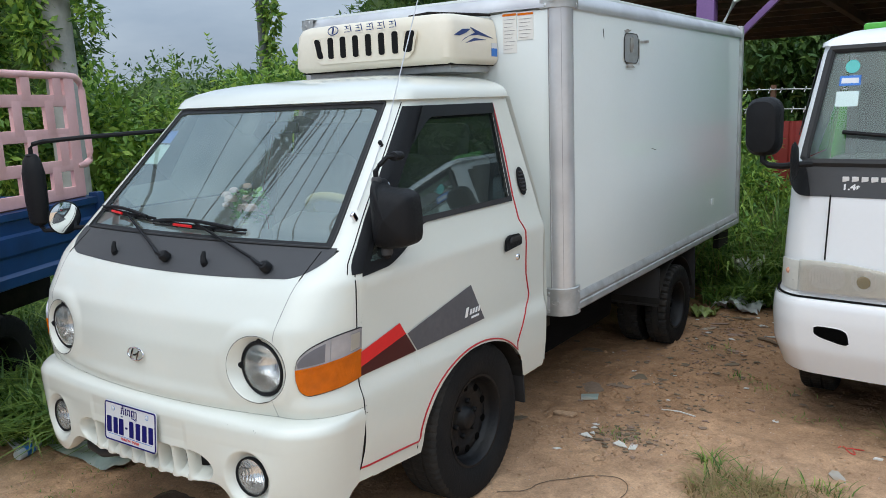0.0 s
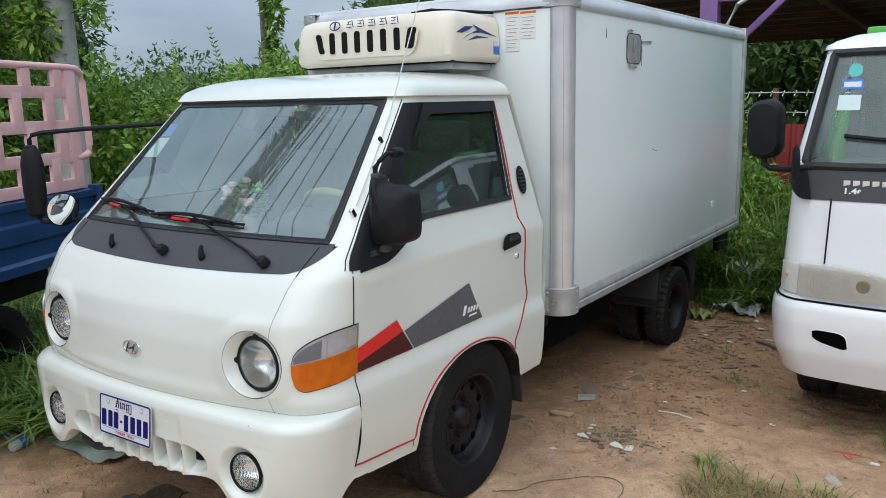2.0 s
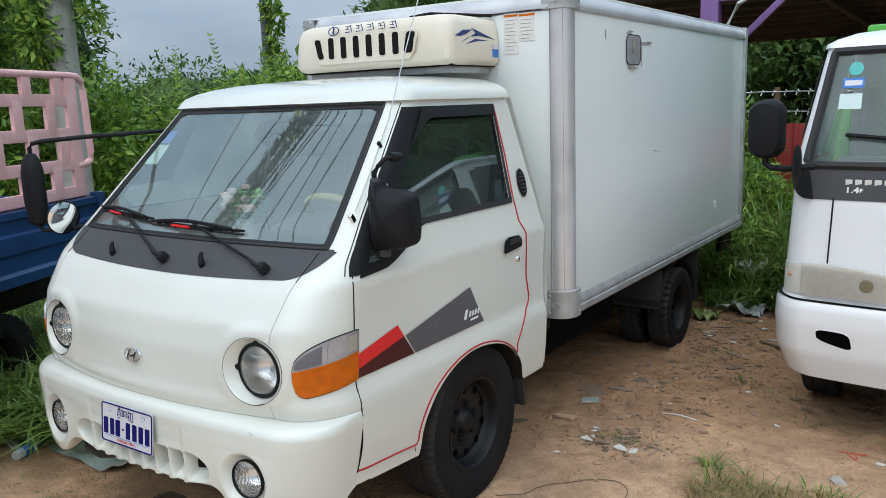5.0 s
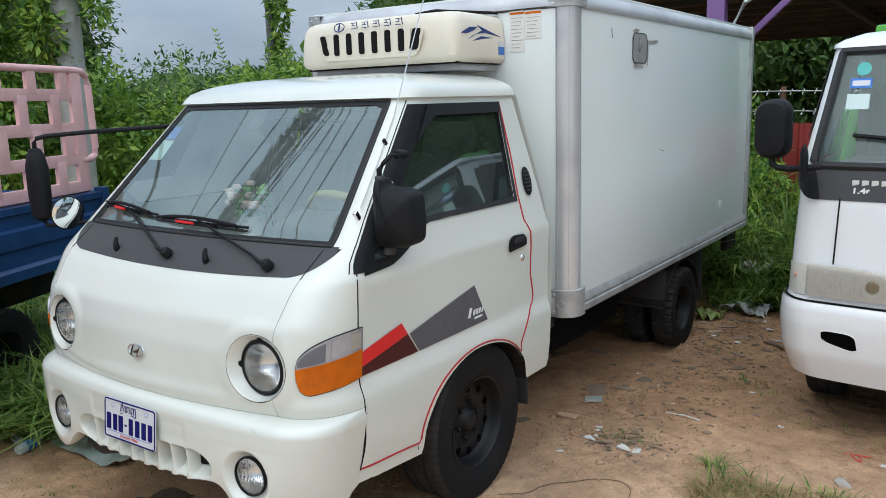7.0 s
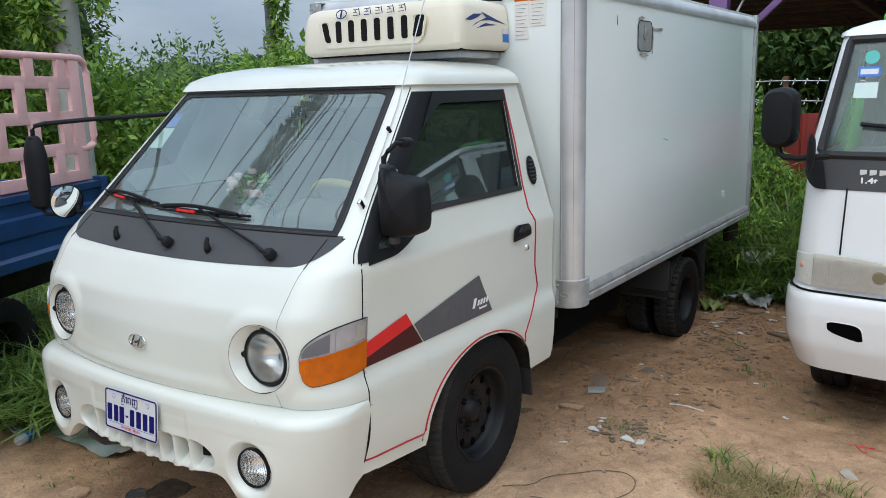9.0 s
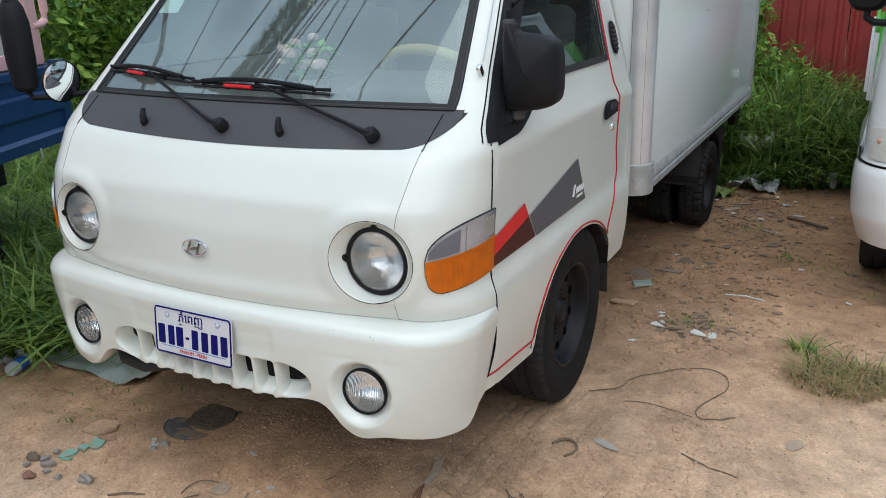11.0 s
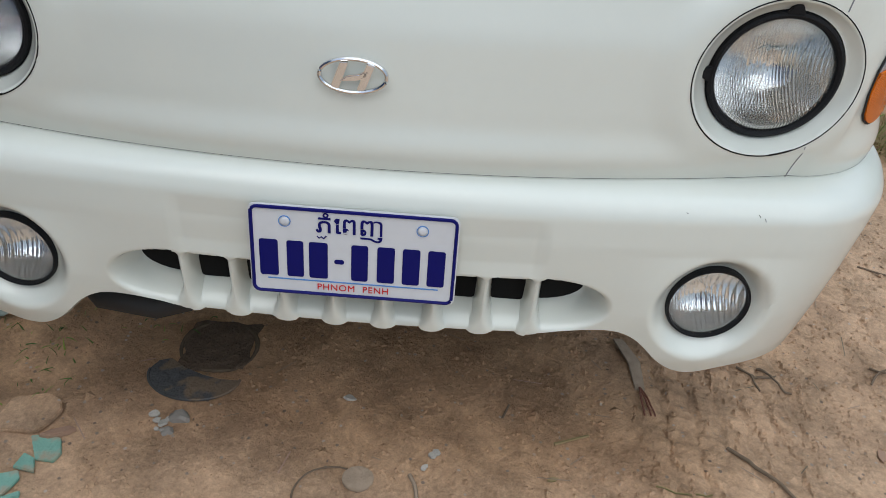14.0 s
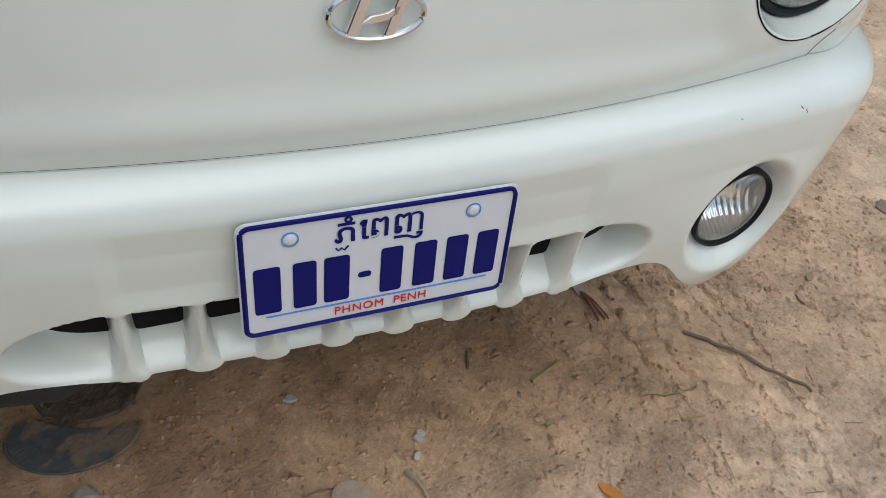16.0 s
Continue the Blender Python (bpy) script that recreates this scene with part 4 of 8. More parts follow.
        for y, z, l, t in ((1.04, 0.868, 0.018, 0.040), (1.072, 0.864, 0.013, 0.022), (1.094, 0.864, 0.013, 0.022), (1.116, 0.864, 0.013, 0.022), (1.138, 0.864, 0.011, 0.022), (1.105, 0.838, 0.06, 0.008)):
            p = CAB.at(s * CAB.side_u(y, z), z, 0.0055)
            part("lettering_bar", slab([(-l / 2 - 0.2 * t, -t / 2), (l / 2 - 0.2 * t, -t / 2), (l / 2 + 0.2 * t, t / 2), (-l / 2 + 0.2 * t, t / 2)], 0.002, lambda a, b, d: p + Vector((s * d, a, b))), WHITE_INK, truck)
    # round headlamps in dished bezels
    for s in (-1, 1):
        lamp = new("headlamp")
        lamp.parent = truck
        lamp.matrix_basis = lamp_frame(s)
        tagged(lamp, "round sealed headlamp in a white dished bezel")
        seat = lamp_frame(s).inverted() @ Matrix.Translation((s * 0.601, 0.119, 0.857)) @ Euler((0, 0, radians(s * 1.5))).to_matrix().to_4x4()
        turns = spread(0, math.tau, 72)
        rows = [[Vector(((r + 0.006) * math.cos(a), y, (r - 0.0055) * math.sin(a))) for a in turns] for r, y in ((0.1232, 0.014), (0.1228, 0.0005), (0.1215, -0.0012), (0.1195, -0.0004))]
        for t, dip in ((0.12, 0.001), (0.35, 0.0025), (0.65, 0.003), (0.9, 0.0015), (1.0, 0.0)):
            rows.append([Vector((0.1255 * math.cos(a), 0.0, 0.1140 * math.sin(a))).lerp(seat @ Vector((0.1005 * math.cos(a), 0.004, 0.1005 * math.sin(a))), t) + Vector((0, dip, 0)) for a in turns])
        rows.append([seat @ Vector((0.1005 * math.cos(a), 0.045, 0.1005 * math.sin(a))) for a in turns])
        dish = sheet(rows)
        if sum(f.normal.y for f in dish.faces) > 0:
            bmesh.ops.reverse_faces(dish, faces=dish.faces[:])
        part("bezel", dish, PAINT, lamp, "white dished bezel", angle=50)
        part("bezel_gap", pipe([(0.1290 * math.cos(a), -0.0006, 0.1175 * math.sin(a)) for a in turns[:-1]], 0.0009, 5, closed=True), SEAM, lamp)
        ring = part("retaining_ring", lathe([(0.1000, 0.03), (0.0995, 0.006), (0.0975, -0.001), (0.0935, -0.003), (0.0885, 0.0), (0.0862, 0.006), (0.0855, 0.03)], 64, "Y"), BLACK_PLASTIC, lamp, "black retaining ring")
        ring.matrix_basis = seat
        bowl = part("reflector", fluted_bowl(0.087, 0.068, 0.0046, 0.00035, 0.30), REFLECTOR, lamp)
        bowl.matrix_basis = seat @ pose(0, 0.008, 0)
        bm = lathe([(0.0868, 0.004), (0.082, -0.003), (0.07, -0.009), (0.05, -0.0145), (0.025, -0.018), (0.0, -0.019)], 64, "Y")
        lens = part("lens", outward(bm, (0, 0.3, 0)), LENS, lamp, "fluted glass lens")
        lens.matrix_basis = seat
        lens.visible_shadow = False
        bm = bmesh.new()
        for k in range(-18, 19):
            x = 0.0045 * k
            half = math.sqrt(0.083**2 - x * x)
            gaps = ((-half, half),) if abs(x) > 0.026 else ((-half, -math.sqrt(0.026**2 - x * x)), (math.sqrt(0.026**2 - x * x), half))
            for lo, hi in gaps:
                if hi - lo > 0.006:
                    tube(bm, [(x, -0.0192 + 2.35 * (x * x + z * z) + 0.0004, z) for z in spread(lo, hi, 8)], 0.0011, 4)
        part("lens_fluting", bm, LENS_RIB, lamp, "fine upright flutes of the glass").matrix_basis = seat
        for at, turn in (((0.0, -0.001, 0.098), 0), ((-0.098, -0.001, 0.0), 90)):
            tab = part("ring_tab", slab([(-0.013, -0.002), (0.013, -0.002), (0.008, 0.010), (0.002, 0.014), (-0.006, 0.011)], 0.008, lambda p, q, d: Vector((p, d - 0.004, q)), 0.0015), BLACK_PLASTIC, lamp)
            tab.matrix_basis = seat @ pose(*at, 0, -turn, 0)
        part("chipped_edge", pipe([(0.1275 * math.cos(a), -0.0012, 0.1160 * math.sin(a)) for a in spread(radians(-82), radians(-66), 6)], 0.0012, 5), UNDERBODY, lamp)
    # turn lamps wrapped round the corners
    for s in (-1, 1):
        us = [s * u for u in spread(1.32, 2.0, 26)]
        t_of = lambda u: (abs(u) - 1.32) / 0.68
        lo = lambda u: 0.776 + 0.028 * t_of(u) ** 1.3 + 0.060 * (1 - math.sqrt(max(0.0, 1 - (1 - min(1, t_of(u) * 5)) ** 2)))
        mid = lambda u: 0.868 + 0.032 * t_of(u)
        hi = lambda u: 0.874 + 0.104 * math.sqrt(max(0.0, 1 - (1 - min(1, t_of(u) * 1.05)) ** 2.2))
        lamp = part("turn_lamp", CAB.panel(us, lo, mid, 10, 0.006, 0.008), AMBER, truck, "amber turn lamp below a clear side lamp")
        part("clear_lens", CAB.panel(us, lambda u: mid(u) + 0.002, hi, 10, 0.005, 0.007), LAMP_CLEAR, lamp, "greyish clear fluted lens")
        part("lamp_chamber", CAB.panel(us[1:12], lambda u: mid(u) + 0.010, lambda u: max(mid(u) + 0.011, hi(u) - 0.009), 6, 0.0062, 0.006), LAMP_DARK, lamp, "shaded chamber behind the clear lens")
        part("lamp_chamber", CAB.panel(us[21:26], lambda u: mid(u) + 0.014, lambda u: hi(u) - 0.012, 6, 0.0062, 0.006), LAMP_BASE, lamp, "bright end of the clear lens")
        part("lamp_gasket", pipe([CAB.at(u, lo(u) - 0.002, 0.002) for u in us] + [CAB.at(u, hi(u) + 0.002, 0.002) for u in us[::-1]], 0.0020, 5, closed=True), RUBBER, lamp)
        part("lens_wall", pipe([CAB.at(s * 1.66, z, 0.0055) for z in spread(mid(s * 1.66), hi(s * 1.66), 4)], 0.0016, 4), GROOVE, lamp)
        part("lamp_rib", CAB.panel(us, lambda u: mid(u) - 0.003, lambda u: mid(u) + 0.004, 2, 0.008, 0.004), AMBER, lamp)
    # oval badge
    badge = new("badge")
    badge.parent = truck
    badge.matrix_basis = pose(-0.012, 0.050, 0.8405, -7, 0, 0)
    tagged(badge, "chrome oval badge")
    part("ring", pipe([(0.0480 * math.cos(a), -0.003, 0.0240 * math.sin(a)) for a in spread(0, math.tau, 40)[:-1]], 0.0033, 8, closed=True), CHROME, badge)
    for outline in ([(-0.0315, -0.0160), (-0.0200, -0.0200), (-0.0060, 0.0205), (-0.0180, 0.0195)], [(0.0055, -0.0210), (0.0175, -0.0195), (0.0310, 0.0160), (0.0200, 0.0200)], [(-0.0215, -0.0085), (-0.0070, 0.0010), (0.0085, 0.0035), (0.0245, 0.0125), (0.0205, 0.0000), (0.0080, -0.0055), (-0.0080, -0.0075)]):
        part("bar", slab(outline, 0.006, lambda p, q, d: Vector((p, -0.008 + d, q)), 0.0015), CHROME, badge)
    # wipers and washer nozzles
    def glass_pt(x, z, out):
        return CAB.at(CAB.front_u(x, z), z, out)
    for x, tip, left, right in ((0.530, (0.035, 1.308), (-0.252, 1.303), (0.315, 1.293)), (-0.020, (-0.473, 1.325), (-0.725, 1.334), (-0.25, 1.309))):
        base = glass_pt(x, 1.183, 0.012)
        wiper = part("wiper", lathe([(0.0, 0.03), (0.015, 0.03), (0.021, 0.022), (0.022, 0.0)], 18, "Y"), BLACK_PLASTIC, truck, "black wiper with a red blade clip")
        wiper.matrix_basis = Matrix.Translation(base) @ Euler((radians(138), 0, 0)).to_matrix().to_4x4()
        inv = wiper.matrix_basis.inverted()
        tip_p, a_p = glass_pt(*tip, 0.03), glass_pt(x - 0.092, 1.212, 0.03)
        part("arm", pipe([inv @ p for p in (base + Vector((0, -0.02, 0.012)), base + Vector((-0.03, -0.02, 0.02)), a_p)], 0.0105, 6, 0.7), BLACK_PLASTIC, wiper)
        part("arm_rod", pipe([inv @ (a_p + (tip_p - a_p) * t) for t in (0, 0.3, 0.7, 1.0)], 0.0065, 6, 0.75), BLACK_PLASTIC, wiper)
        ends = [glass_pt(left[0] + (right[0] - left[0]) * t, left[1] + (right[1] - left[1]) * t, 0.012 + 0.014 * (1 - (2 * t - 1) ** 2)) for t in spread(0, 1, 10)]
        part("blade", pipe([inv @ p for p in ends], 0.0055, 6), BLACK_PLASTIC, wiper)
        for j in (1, 3, 7, 9):
            foot = ends[j] + Vector((0, 0.006, -0.016))
            part("claw", pipe([inv @ (ends[j] + Vector((0, -0.002, 0))), inv @ foot], 0.006, 5), BLACK_PLASTIC, wiper)
        bow = [ends[k] + Vector((0, -0.006, 0.004 + 0.016 * math.sin(math.pi * (k - 1) / 8))) for k in range(1, 10)]
        part("bridge", pipe([inv @ p for p in bow], 0.0075, 6), BLACK_PLASTIC, wiper)
        part("rubber", pipe([inv @ glass_pt(left[0] + (right[0] - left[0]) * t, left[1] + (right[1] - left[1]) * t - 0.012, 0.005) for t in spread(0, 1, 10)], 0.005, 5), RUBBER, wiper)
        part("clip", pipe([inv @ (ends[k] + Vector((0, -0.012, -0.003))) for k in (3, 4, 5)], 0.006, 6), RED_BRIGHT, wiper, "bright red plastic clip")
    for x in (-0.367, 0.207):
        p = glass_pt(x, 1.172, 0.0)
        part("washer_nozzle", pipe([p + Vector((0, 0.004, -0.008)), p + Vector((0, -0.006, 0.012)), p + Vector((-0.003, -0.004, 0.032)), p + Vector((-0.006, 0.004, 0.05))], 0.016, 8, 0.45), BLACK_PLASTIC, truck)
    # chrome aerial on the left pillar
    foot = CAB.at(1.34, 1.345, 0.008)
    part("aerial_foot", box((0.016, 0.022, 0.052), foot, (38, 0, 0), 0.0075, 4), CHROME, truck, "chrome aerial mount")
    part("aerial", pipe([foot + Vector((-0.005, 0.02, 0.03)), CAB.at(1.345, 1.52, 0.010), CAB.at(1.335, 1.70, 0.014)], 0.0022, 6), ALU, truck)
    part("aerial_rod", pipe([CAB.at(1.335, 1.70, 0.014), CAB.at(1.335, 1.70, 0.014) + Vector((-0.045, 0.30, 0.50))], 0.0025, 5), ALU, truck)
    part("aerial_clip", box((0.012, 0.016, 0.032), CAB.at(1.35, 1.595, 0.008), (40, 0, 0), 0.005, 3), BLACK_PLASTIC, truck)
    # door mirror on the left
    m = new("door_mirror")
    m.parent = truck
    m.matrix_basis = pose(0.906, 0.530, 1.345, 0, 0, 8) @ Matrix.Diagonal((0.84, 1.0, 0.715, 1.0))
    tagged(m, "large black plastic door mirror")
    shell = [(-0.085, -0.155), (0.0, -0.158), (0.075, -0.135), (0.098, -0.09), (0.092, 0.09), (0.075, 0.125), (0.03, 0.14), (-0.04, 0.145), (-0.062, 0.155), (-0.072, 0.19), (-0.105, 0.19), (-0.102, 0.0), (-0.098, -0.13)]
    for _ in range(3):
        cut = []
        for (a, b), (c, d) in zip(shell, shell[1:] + shell[:1]):
            cut += [(0.75 * a + 0.25 * c, 0.75 * b + 0.25 * d), (0.25 * a + 0.75 * c, 0.25 * b + 0.75 * d)]
        shell = cut
    rows = []
    for d, k in ((0.055, 0.96), (0.05, 1.0), (0.0, 1.0), (-0.03, 0.96), (-0.045, 0.86), (-0.055, 0.6), (-0.058, 0.2), (-0.058, 0.001)):
        rows.append([Vector(((a + 0.01) * k - 0.01, d - 0.02 * (1 - k), b * k)) for a, b in shell + shell[:1]])
    part("housing", outward(sheet(rows), (0, 0.02, 0)), BLACK_PLASTIC, m)
    part("glass", slab([(a * 0.94, b * 0.94) for a, b in shell], 0.004, lambda a, b, d: Vector((a, 0.05 + d, b))), MIRROR, m)
    part("collar", lathe([(0.0, 0.205), (0.017, 0.203), (0.021, 0.195), (0.021, 0.172), (0.018, 0.168)], 18, "Z", (-0.088, 0.0, 0.0)), COWL_PLASTIC, m)
    for rz in (0.03, -0.035):
        part("ridge", pipe([(-0.09, -0.030, rz - 0.012), (-0.05, -0.054, rz), (0.0, -0.0575, rz + 0.004), (0.03, -0.054, rz + 0.002)], 0.012, 8, 0.45), BLACK_PLASTIC, m)
    part("scuff", box((0.03, 0.002, 0.003), (0.02, -0.0585, 0.02), (0, 8, 0)), ALU_DULL, m)
    part("stay", pipe([(-0.09, 0.0, 0.18), (-0.09, 0.0, 0.235), (-0.075, 0.01, 0.262), (-0.05, 0.03, 0.30), (-0.03, 0.06, 0.30)], 0.011, 8), BLACK_PLASTIC, m)
    part("knuckle", lathe([(0.0, -0.03), (0.022, -0.026), (0.026, 0.0), (0.022, 0.028), (0.0, 0.03)], 16, "Y", (-0.035, 0.075, 0.30)), BLACK_PLASTIC, m)
    part("foot", pipe([(-0.055, 0.0, -0.15), (-0.06, 0.01, -0.20), (-0.075, 0.02, -0.235), (-0.13, 0.04, -0.25)], 0.018, 8), BLACK_PLASTIC, m)
    part("foot_collar", lathe([(0.024, -0.19), (0.026, -0.175), (0.022, -0.155), (0.0, -0.15)], 14, "Z", (-0.057, 0.004, 0)), COWL_PLASTIC, m)
    # long-armed mirrors on the right
    m = new("far_mirror")
    m.parent = truck
    m.matrix_basis = pose(-1.055, 0.31, 1.41, 0, 0, 10)
    tagged(m, "tall black mirror on a long stay with a round mirror below")
    rows = []
    for h, w, d in ((-0.165, 0.032, 0.02), (-0.15, 0.05, 0.035), (-0.05, 0.058, 0.045), (0.08, 0.058, 0.045), (0.14, 0.045, 0.035), (0.165, 0.03, 0.02)):
        rows.append([Vector((w * math.cos(a), d * math.sin(a), h)) for a in spread(0, math.tau, 20)])
    part("housing", outward(sheet(rows), (0, 0, 0)), BLACK_PLASTIC, m)
    part("cap", lathe([(0.0, 0.172), (0.018, 0.17), (0.028, 0.163)], 16, "Z"), BLACK_PLASTIC, m)
    part("stay", pipe([(0, 0, 0.16), (0, 0, 0.195), (0.02, 0, 0.215), (0.06, 0.02, 0.225), (0.22, 0.13, 0.238), m.matrix_basis.inverted() @ CAB.at(-1.75, 1.66, 0.004)], 0.0105, 8), BLACK_PLASTIC, m)
    part("foot", pipe([(0, 0, -0.16), (0.03, 0, -0.19), (0.12, 0.0, -0.185), m.matrix_basis.inverted() @ CAB.at(-1.8, 1.235, 0.004)], 0.010, 8), BLACK_PLASTIC, m)
    r = part("round_mirror", lathe([(0.075, 0.0), (0.079, 0.006), (0.075, 0.014), (0.05, 0.035), (0.0, 0.045)], 32, "Y"), BLACK_PLASTIC, m, "round convex mirror facing the bumper")
    r.matrix_basis = pose(0.185, -0.01, -0.125, 6, 0, 76)
    part("glass", lathe([(0.0, -0.008), (0.03, -0.0068), (0.055, -0.003), (0.073, 0.003)], 32, "Y"), MIRROR, r)


def plate_text(name, words, size, x, z, mat, parent, align, bold):
    """Raised lettering on an upright plate, from the built-in font."""
    cu = bpy.data.curves.new(name, "FONT")
    cu.body, cu.size, cu.align_x, cu.align_y = words, size, align, "CENTER" if align == "CENTER" else "TOP_BASELINE"
    cu.offset, cu.extrude = bold, 0.0004
    if align == "CENTER":
        cu.space_character = 1.1
    tmp = new(name, cu)
    me = bpy.data.meshes.new_from_object(tmp.evaluated_get(bpy.context.evaluated_depsgraph_get()))
    bpy.data.objects.remove(tmp)
    me.materials.clear()
    me.materials.append(mat)
    ob = new(name, me)
    ob.parent = parent
    ob.matrix_basis = pose(x, -0.0012, z, 90, 0, 0)
    return ob


def build_bumper():
    B = Shell([
        (0.32, 0.03, 0.08, 0.830, 0.21, 0.20, 0.322), (0.37, 0.014, 0.08, 0.831, 0.21, 0.20, 0.324), (0.44, 0.006, 0.08, 0.843, 0.21, 0.20, 0.326), (0.52, 0.0, 0.08, 0.856, 0.21, 0.20, 0.332), (0.60, -0.002, 0.08, 0.868, 0.21, 0.20, 0.337),
        (0.652, 0.002, 0.08, 0.877, 0.21, 0.20, 0.337), (0.674, 0.012, 0.09, 0.876, 0.21, 0.205, 0.336), (0.688, 0.028, 0.11, 0.874, 0.205, 0.21, 0.335), (0.696, 0.060, 0.15, 0.866, 0.20, 0.22, 0.335)], soften=0.006)

    def rib_at(x, half=0.0185):
        return math.sqrt(max(0.0, max(1 - ((abs(x) - c) / half) ** 2 for c in (0.0412, 0.1235, 0.2058, 0.2881))))

    def low(u):
        x = abs(B.at(u, 0.5).x)
        y = B.at(u, 0.5).y
        if x < 0.30:
            return 0.410 - 0.004 * rib_at(x)
        if x < 0.45:
            return 0.410 - 0.004 * rib_at(x) + 0.018 * math.sin((x - 0.30) / 0.15 * math.pi / 2)
        if x < 0.585:
            t = (x - 0.45) / 0.135
            return 0.428 - 0.096 * (0.5 - 0.5 * math.cos(t * math.pi))
        if x < 0.68:
            t = (x - 0.585) / 0.095
            return 0.332 + 0.018 * (0.5 - 0.5 * math.cos(t * math.pi))
        if x < 0.78:
            return 0.350 - 0.016 * (x - 0.68) / 0.10
        t = min(1, max(0.0, (y - 0.20) / 0.115))
        return 0.334 + 0.070 * t**1.3

    us = sorted(set(spread(-2, -1, 40) + spread(-1, 1, 420) + spread(1, 2, 40)))
    us = [-3, -2.5] + us + [2.5, 3]
    rows = 84
    edge = {u: sum(low(math.copysign(min(3.0, abs(u + d)), u)) for d in (-0.06, -0.045, -0.03, -0.015, 0, 0.015, 0.03, 0.045, 0.06)) / 9 if 0.45 < abs(u) < 1.2 else low(u) for u in us}
    pts = []
    for r in range(rows + 1):
        t = r / rows
        row = []
        for u in us:
            z = edge[u] + (0.696 - edge[u]) * t
            p = B.at(u, z)
            x = abs(p.x)
            # fog lamp pods: a swelling with a dished round
            if abs(u) < 2:
                p.y -= 0.030 * math.exp(-(((x - 0.583) / 0.115) ** 2)) * min(1.0, max(0.0, (0.585 - z) / 0.12))
            d = math.hypot(x - 0.582, z - 0.480)
            if d < 0.115 and abs(u) < 2:
                p.y += 0.036 * (0.5 + 0.5 * math.cos(min(1, max(0, (d - 0.066) / 0.040)) * math.pi))
            # air intake: a hollow band low in the middle
            if x < 0.42 and z < 0.545:
                inside = 0.534 - z if x < 0.30 else 0.045 * (1 - math.hypot((x - 0.30) / 0.118, (z - 0.474) / 0.062))
                q = min(1.0, max(0.0, inside / 0.014))
                q = q * q * (3 - 2 * q)
                rise = min(1, max(0, (z - 0.412) / 0.052))
                rib = rib_at(x, 0.0135 + 0.008 * (1 - rise) ** 2)
                p.y += 0.066 * q * (1 - 0.97 * rib) * (0.07 + 0.93 * rise * rise * (3 - 2 * rise))
                p.y -= 0.003 * q * rib * min(1, max(0, (0.48 - z) / 0.06))
            # shallow raised field behind the plate
            if x < 0.30 and 0.532 < z < 0.645:
                p.y += 0.0045 * min(1, (0.30 - x) / 0.022) * min(1, (0.645 - z) / 0.035) * min(1, (z - 0.532) / 0.03)
            row.append(p)
        pts.append(row)
    bm = sheet(pts)
    outward(bm, (0, 1.2, 0.6))
    for s in (-1, 1):
        cut_round(bm, s * 0.582, 0.480, 0.069)
    # the lower edge turns inwards
    bumper = part("bumper", bm, PAINT, truck, "moulded cream white front bumper")
    lip = [[p + B.at(u, edge[u], -d * (1 if abs(u) < 1.5 else 0.35)) - B.at(u, edge[u]) + Vector((0, 0, h)) for p, u in zip(pts[0], us)] for d, h in ((0, 0), (0.010, -0.005), (0.035, -0.004), (0.07, 0.012))]
    part("lower_lip", sheet(lip), PAINT, bumper)
    for k in range(9):
        x = -0.288 - 0.0412 + 0.0823 * k
        f = B.at(x / 0.66, 0.5).y + 0.064
        if 0 < k < 8:
            part("slot", slab(rounded(0.058, 0.076, 0.009), 0.004, lambda a, b, d: Vector((x + a, f - 0.010 - d + 0.04 * (0.03 - b), 0.487 + b))), SEAM, bumper)
        else:
            # the end bays narrow to a point
            s = 1 if k else -1
            tip = [(0.072 * math.cos(a), 0.035 * math.sin(a)) for a in spread(-math.pi / 2, math.pi / 2, 16)]
            part("slot", outward(slab(tip, 0.004, lambda a, b, d: Vector((s * (0.303 + a), B.at(0.303 / 0.66 + a / 0.66, 0.5).y + 0.0545 - d, 0.490 + b))), (0, 1.2, 0.5)), SEAM, bumper)
    for s in (-1, 1):
        fog = new("fog_lamp")
        fog.parent = truck
        tagged(fog, "small round fog lamp with fluted glass")
        fog.matrix_basis = Matrix.Translation((s * 0.583, 0.047, 0.480)) @ Euler((radians(-2), 0, radians(s * 4))).to_matrix().to_4x4()
        part("ring", lathe([(0.0715, 0.03), (0.0712, 0.002), (0.0695, -0.003), (0.0665, -0.002), (0.0645, 0.006)], 48, "Y"), BLACK_PLASTIC, fog, "black rubber ring")
        part("reflector", fluted_bowl(0.0675, 0.052, 0.0085, 0.0014, 0.12), REFLECTOR, fog).matrix_basis = pose(0, 0.003, 0)
        lens = part("lens", outward(lathe([(0.0655, 0.003), (0.057, -0.003), (0.036, -0.0095), (0.0, -0.012)], 48, "Y"), (0, 0.3, 0)), LENS, fog, "fluted glass lens")
        lens.visible_shadow = False
        part("dark_gap", lathe([(0.0, 0.085), (0.078, 0.08), (0.080, 0.03)], 32, "Y"), SEAM, fog)
    part("bumper_seam", pipe([CAB.at(u, 0.6945, -0.001) for u in spread(-2, 2, 80)], 0.0013, 5), SEAM, truck)
    for x, z, dx, dz in ((0.615, 0.662, 0.004, -0.004), (0.626, 0.657, 0.002, -0.005), (0.50, 0.664, 0.003, -0.001)):
        part("paint_chip", pipe([B.at(B.front_u(x, z), z, 0.0002), B.at(B.front_u(x + dx, z + dz), z + dz, 0.0002)], 0.0006, 4), UNDERBODY, bumper)
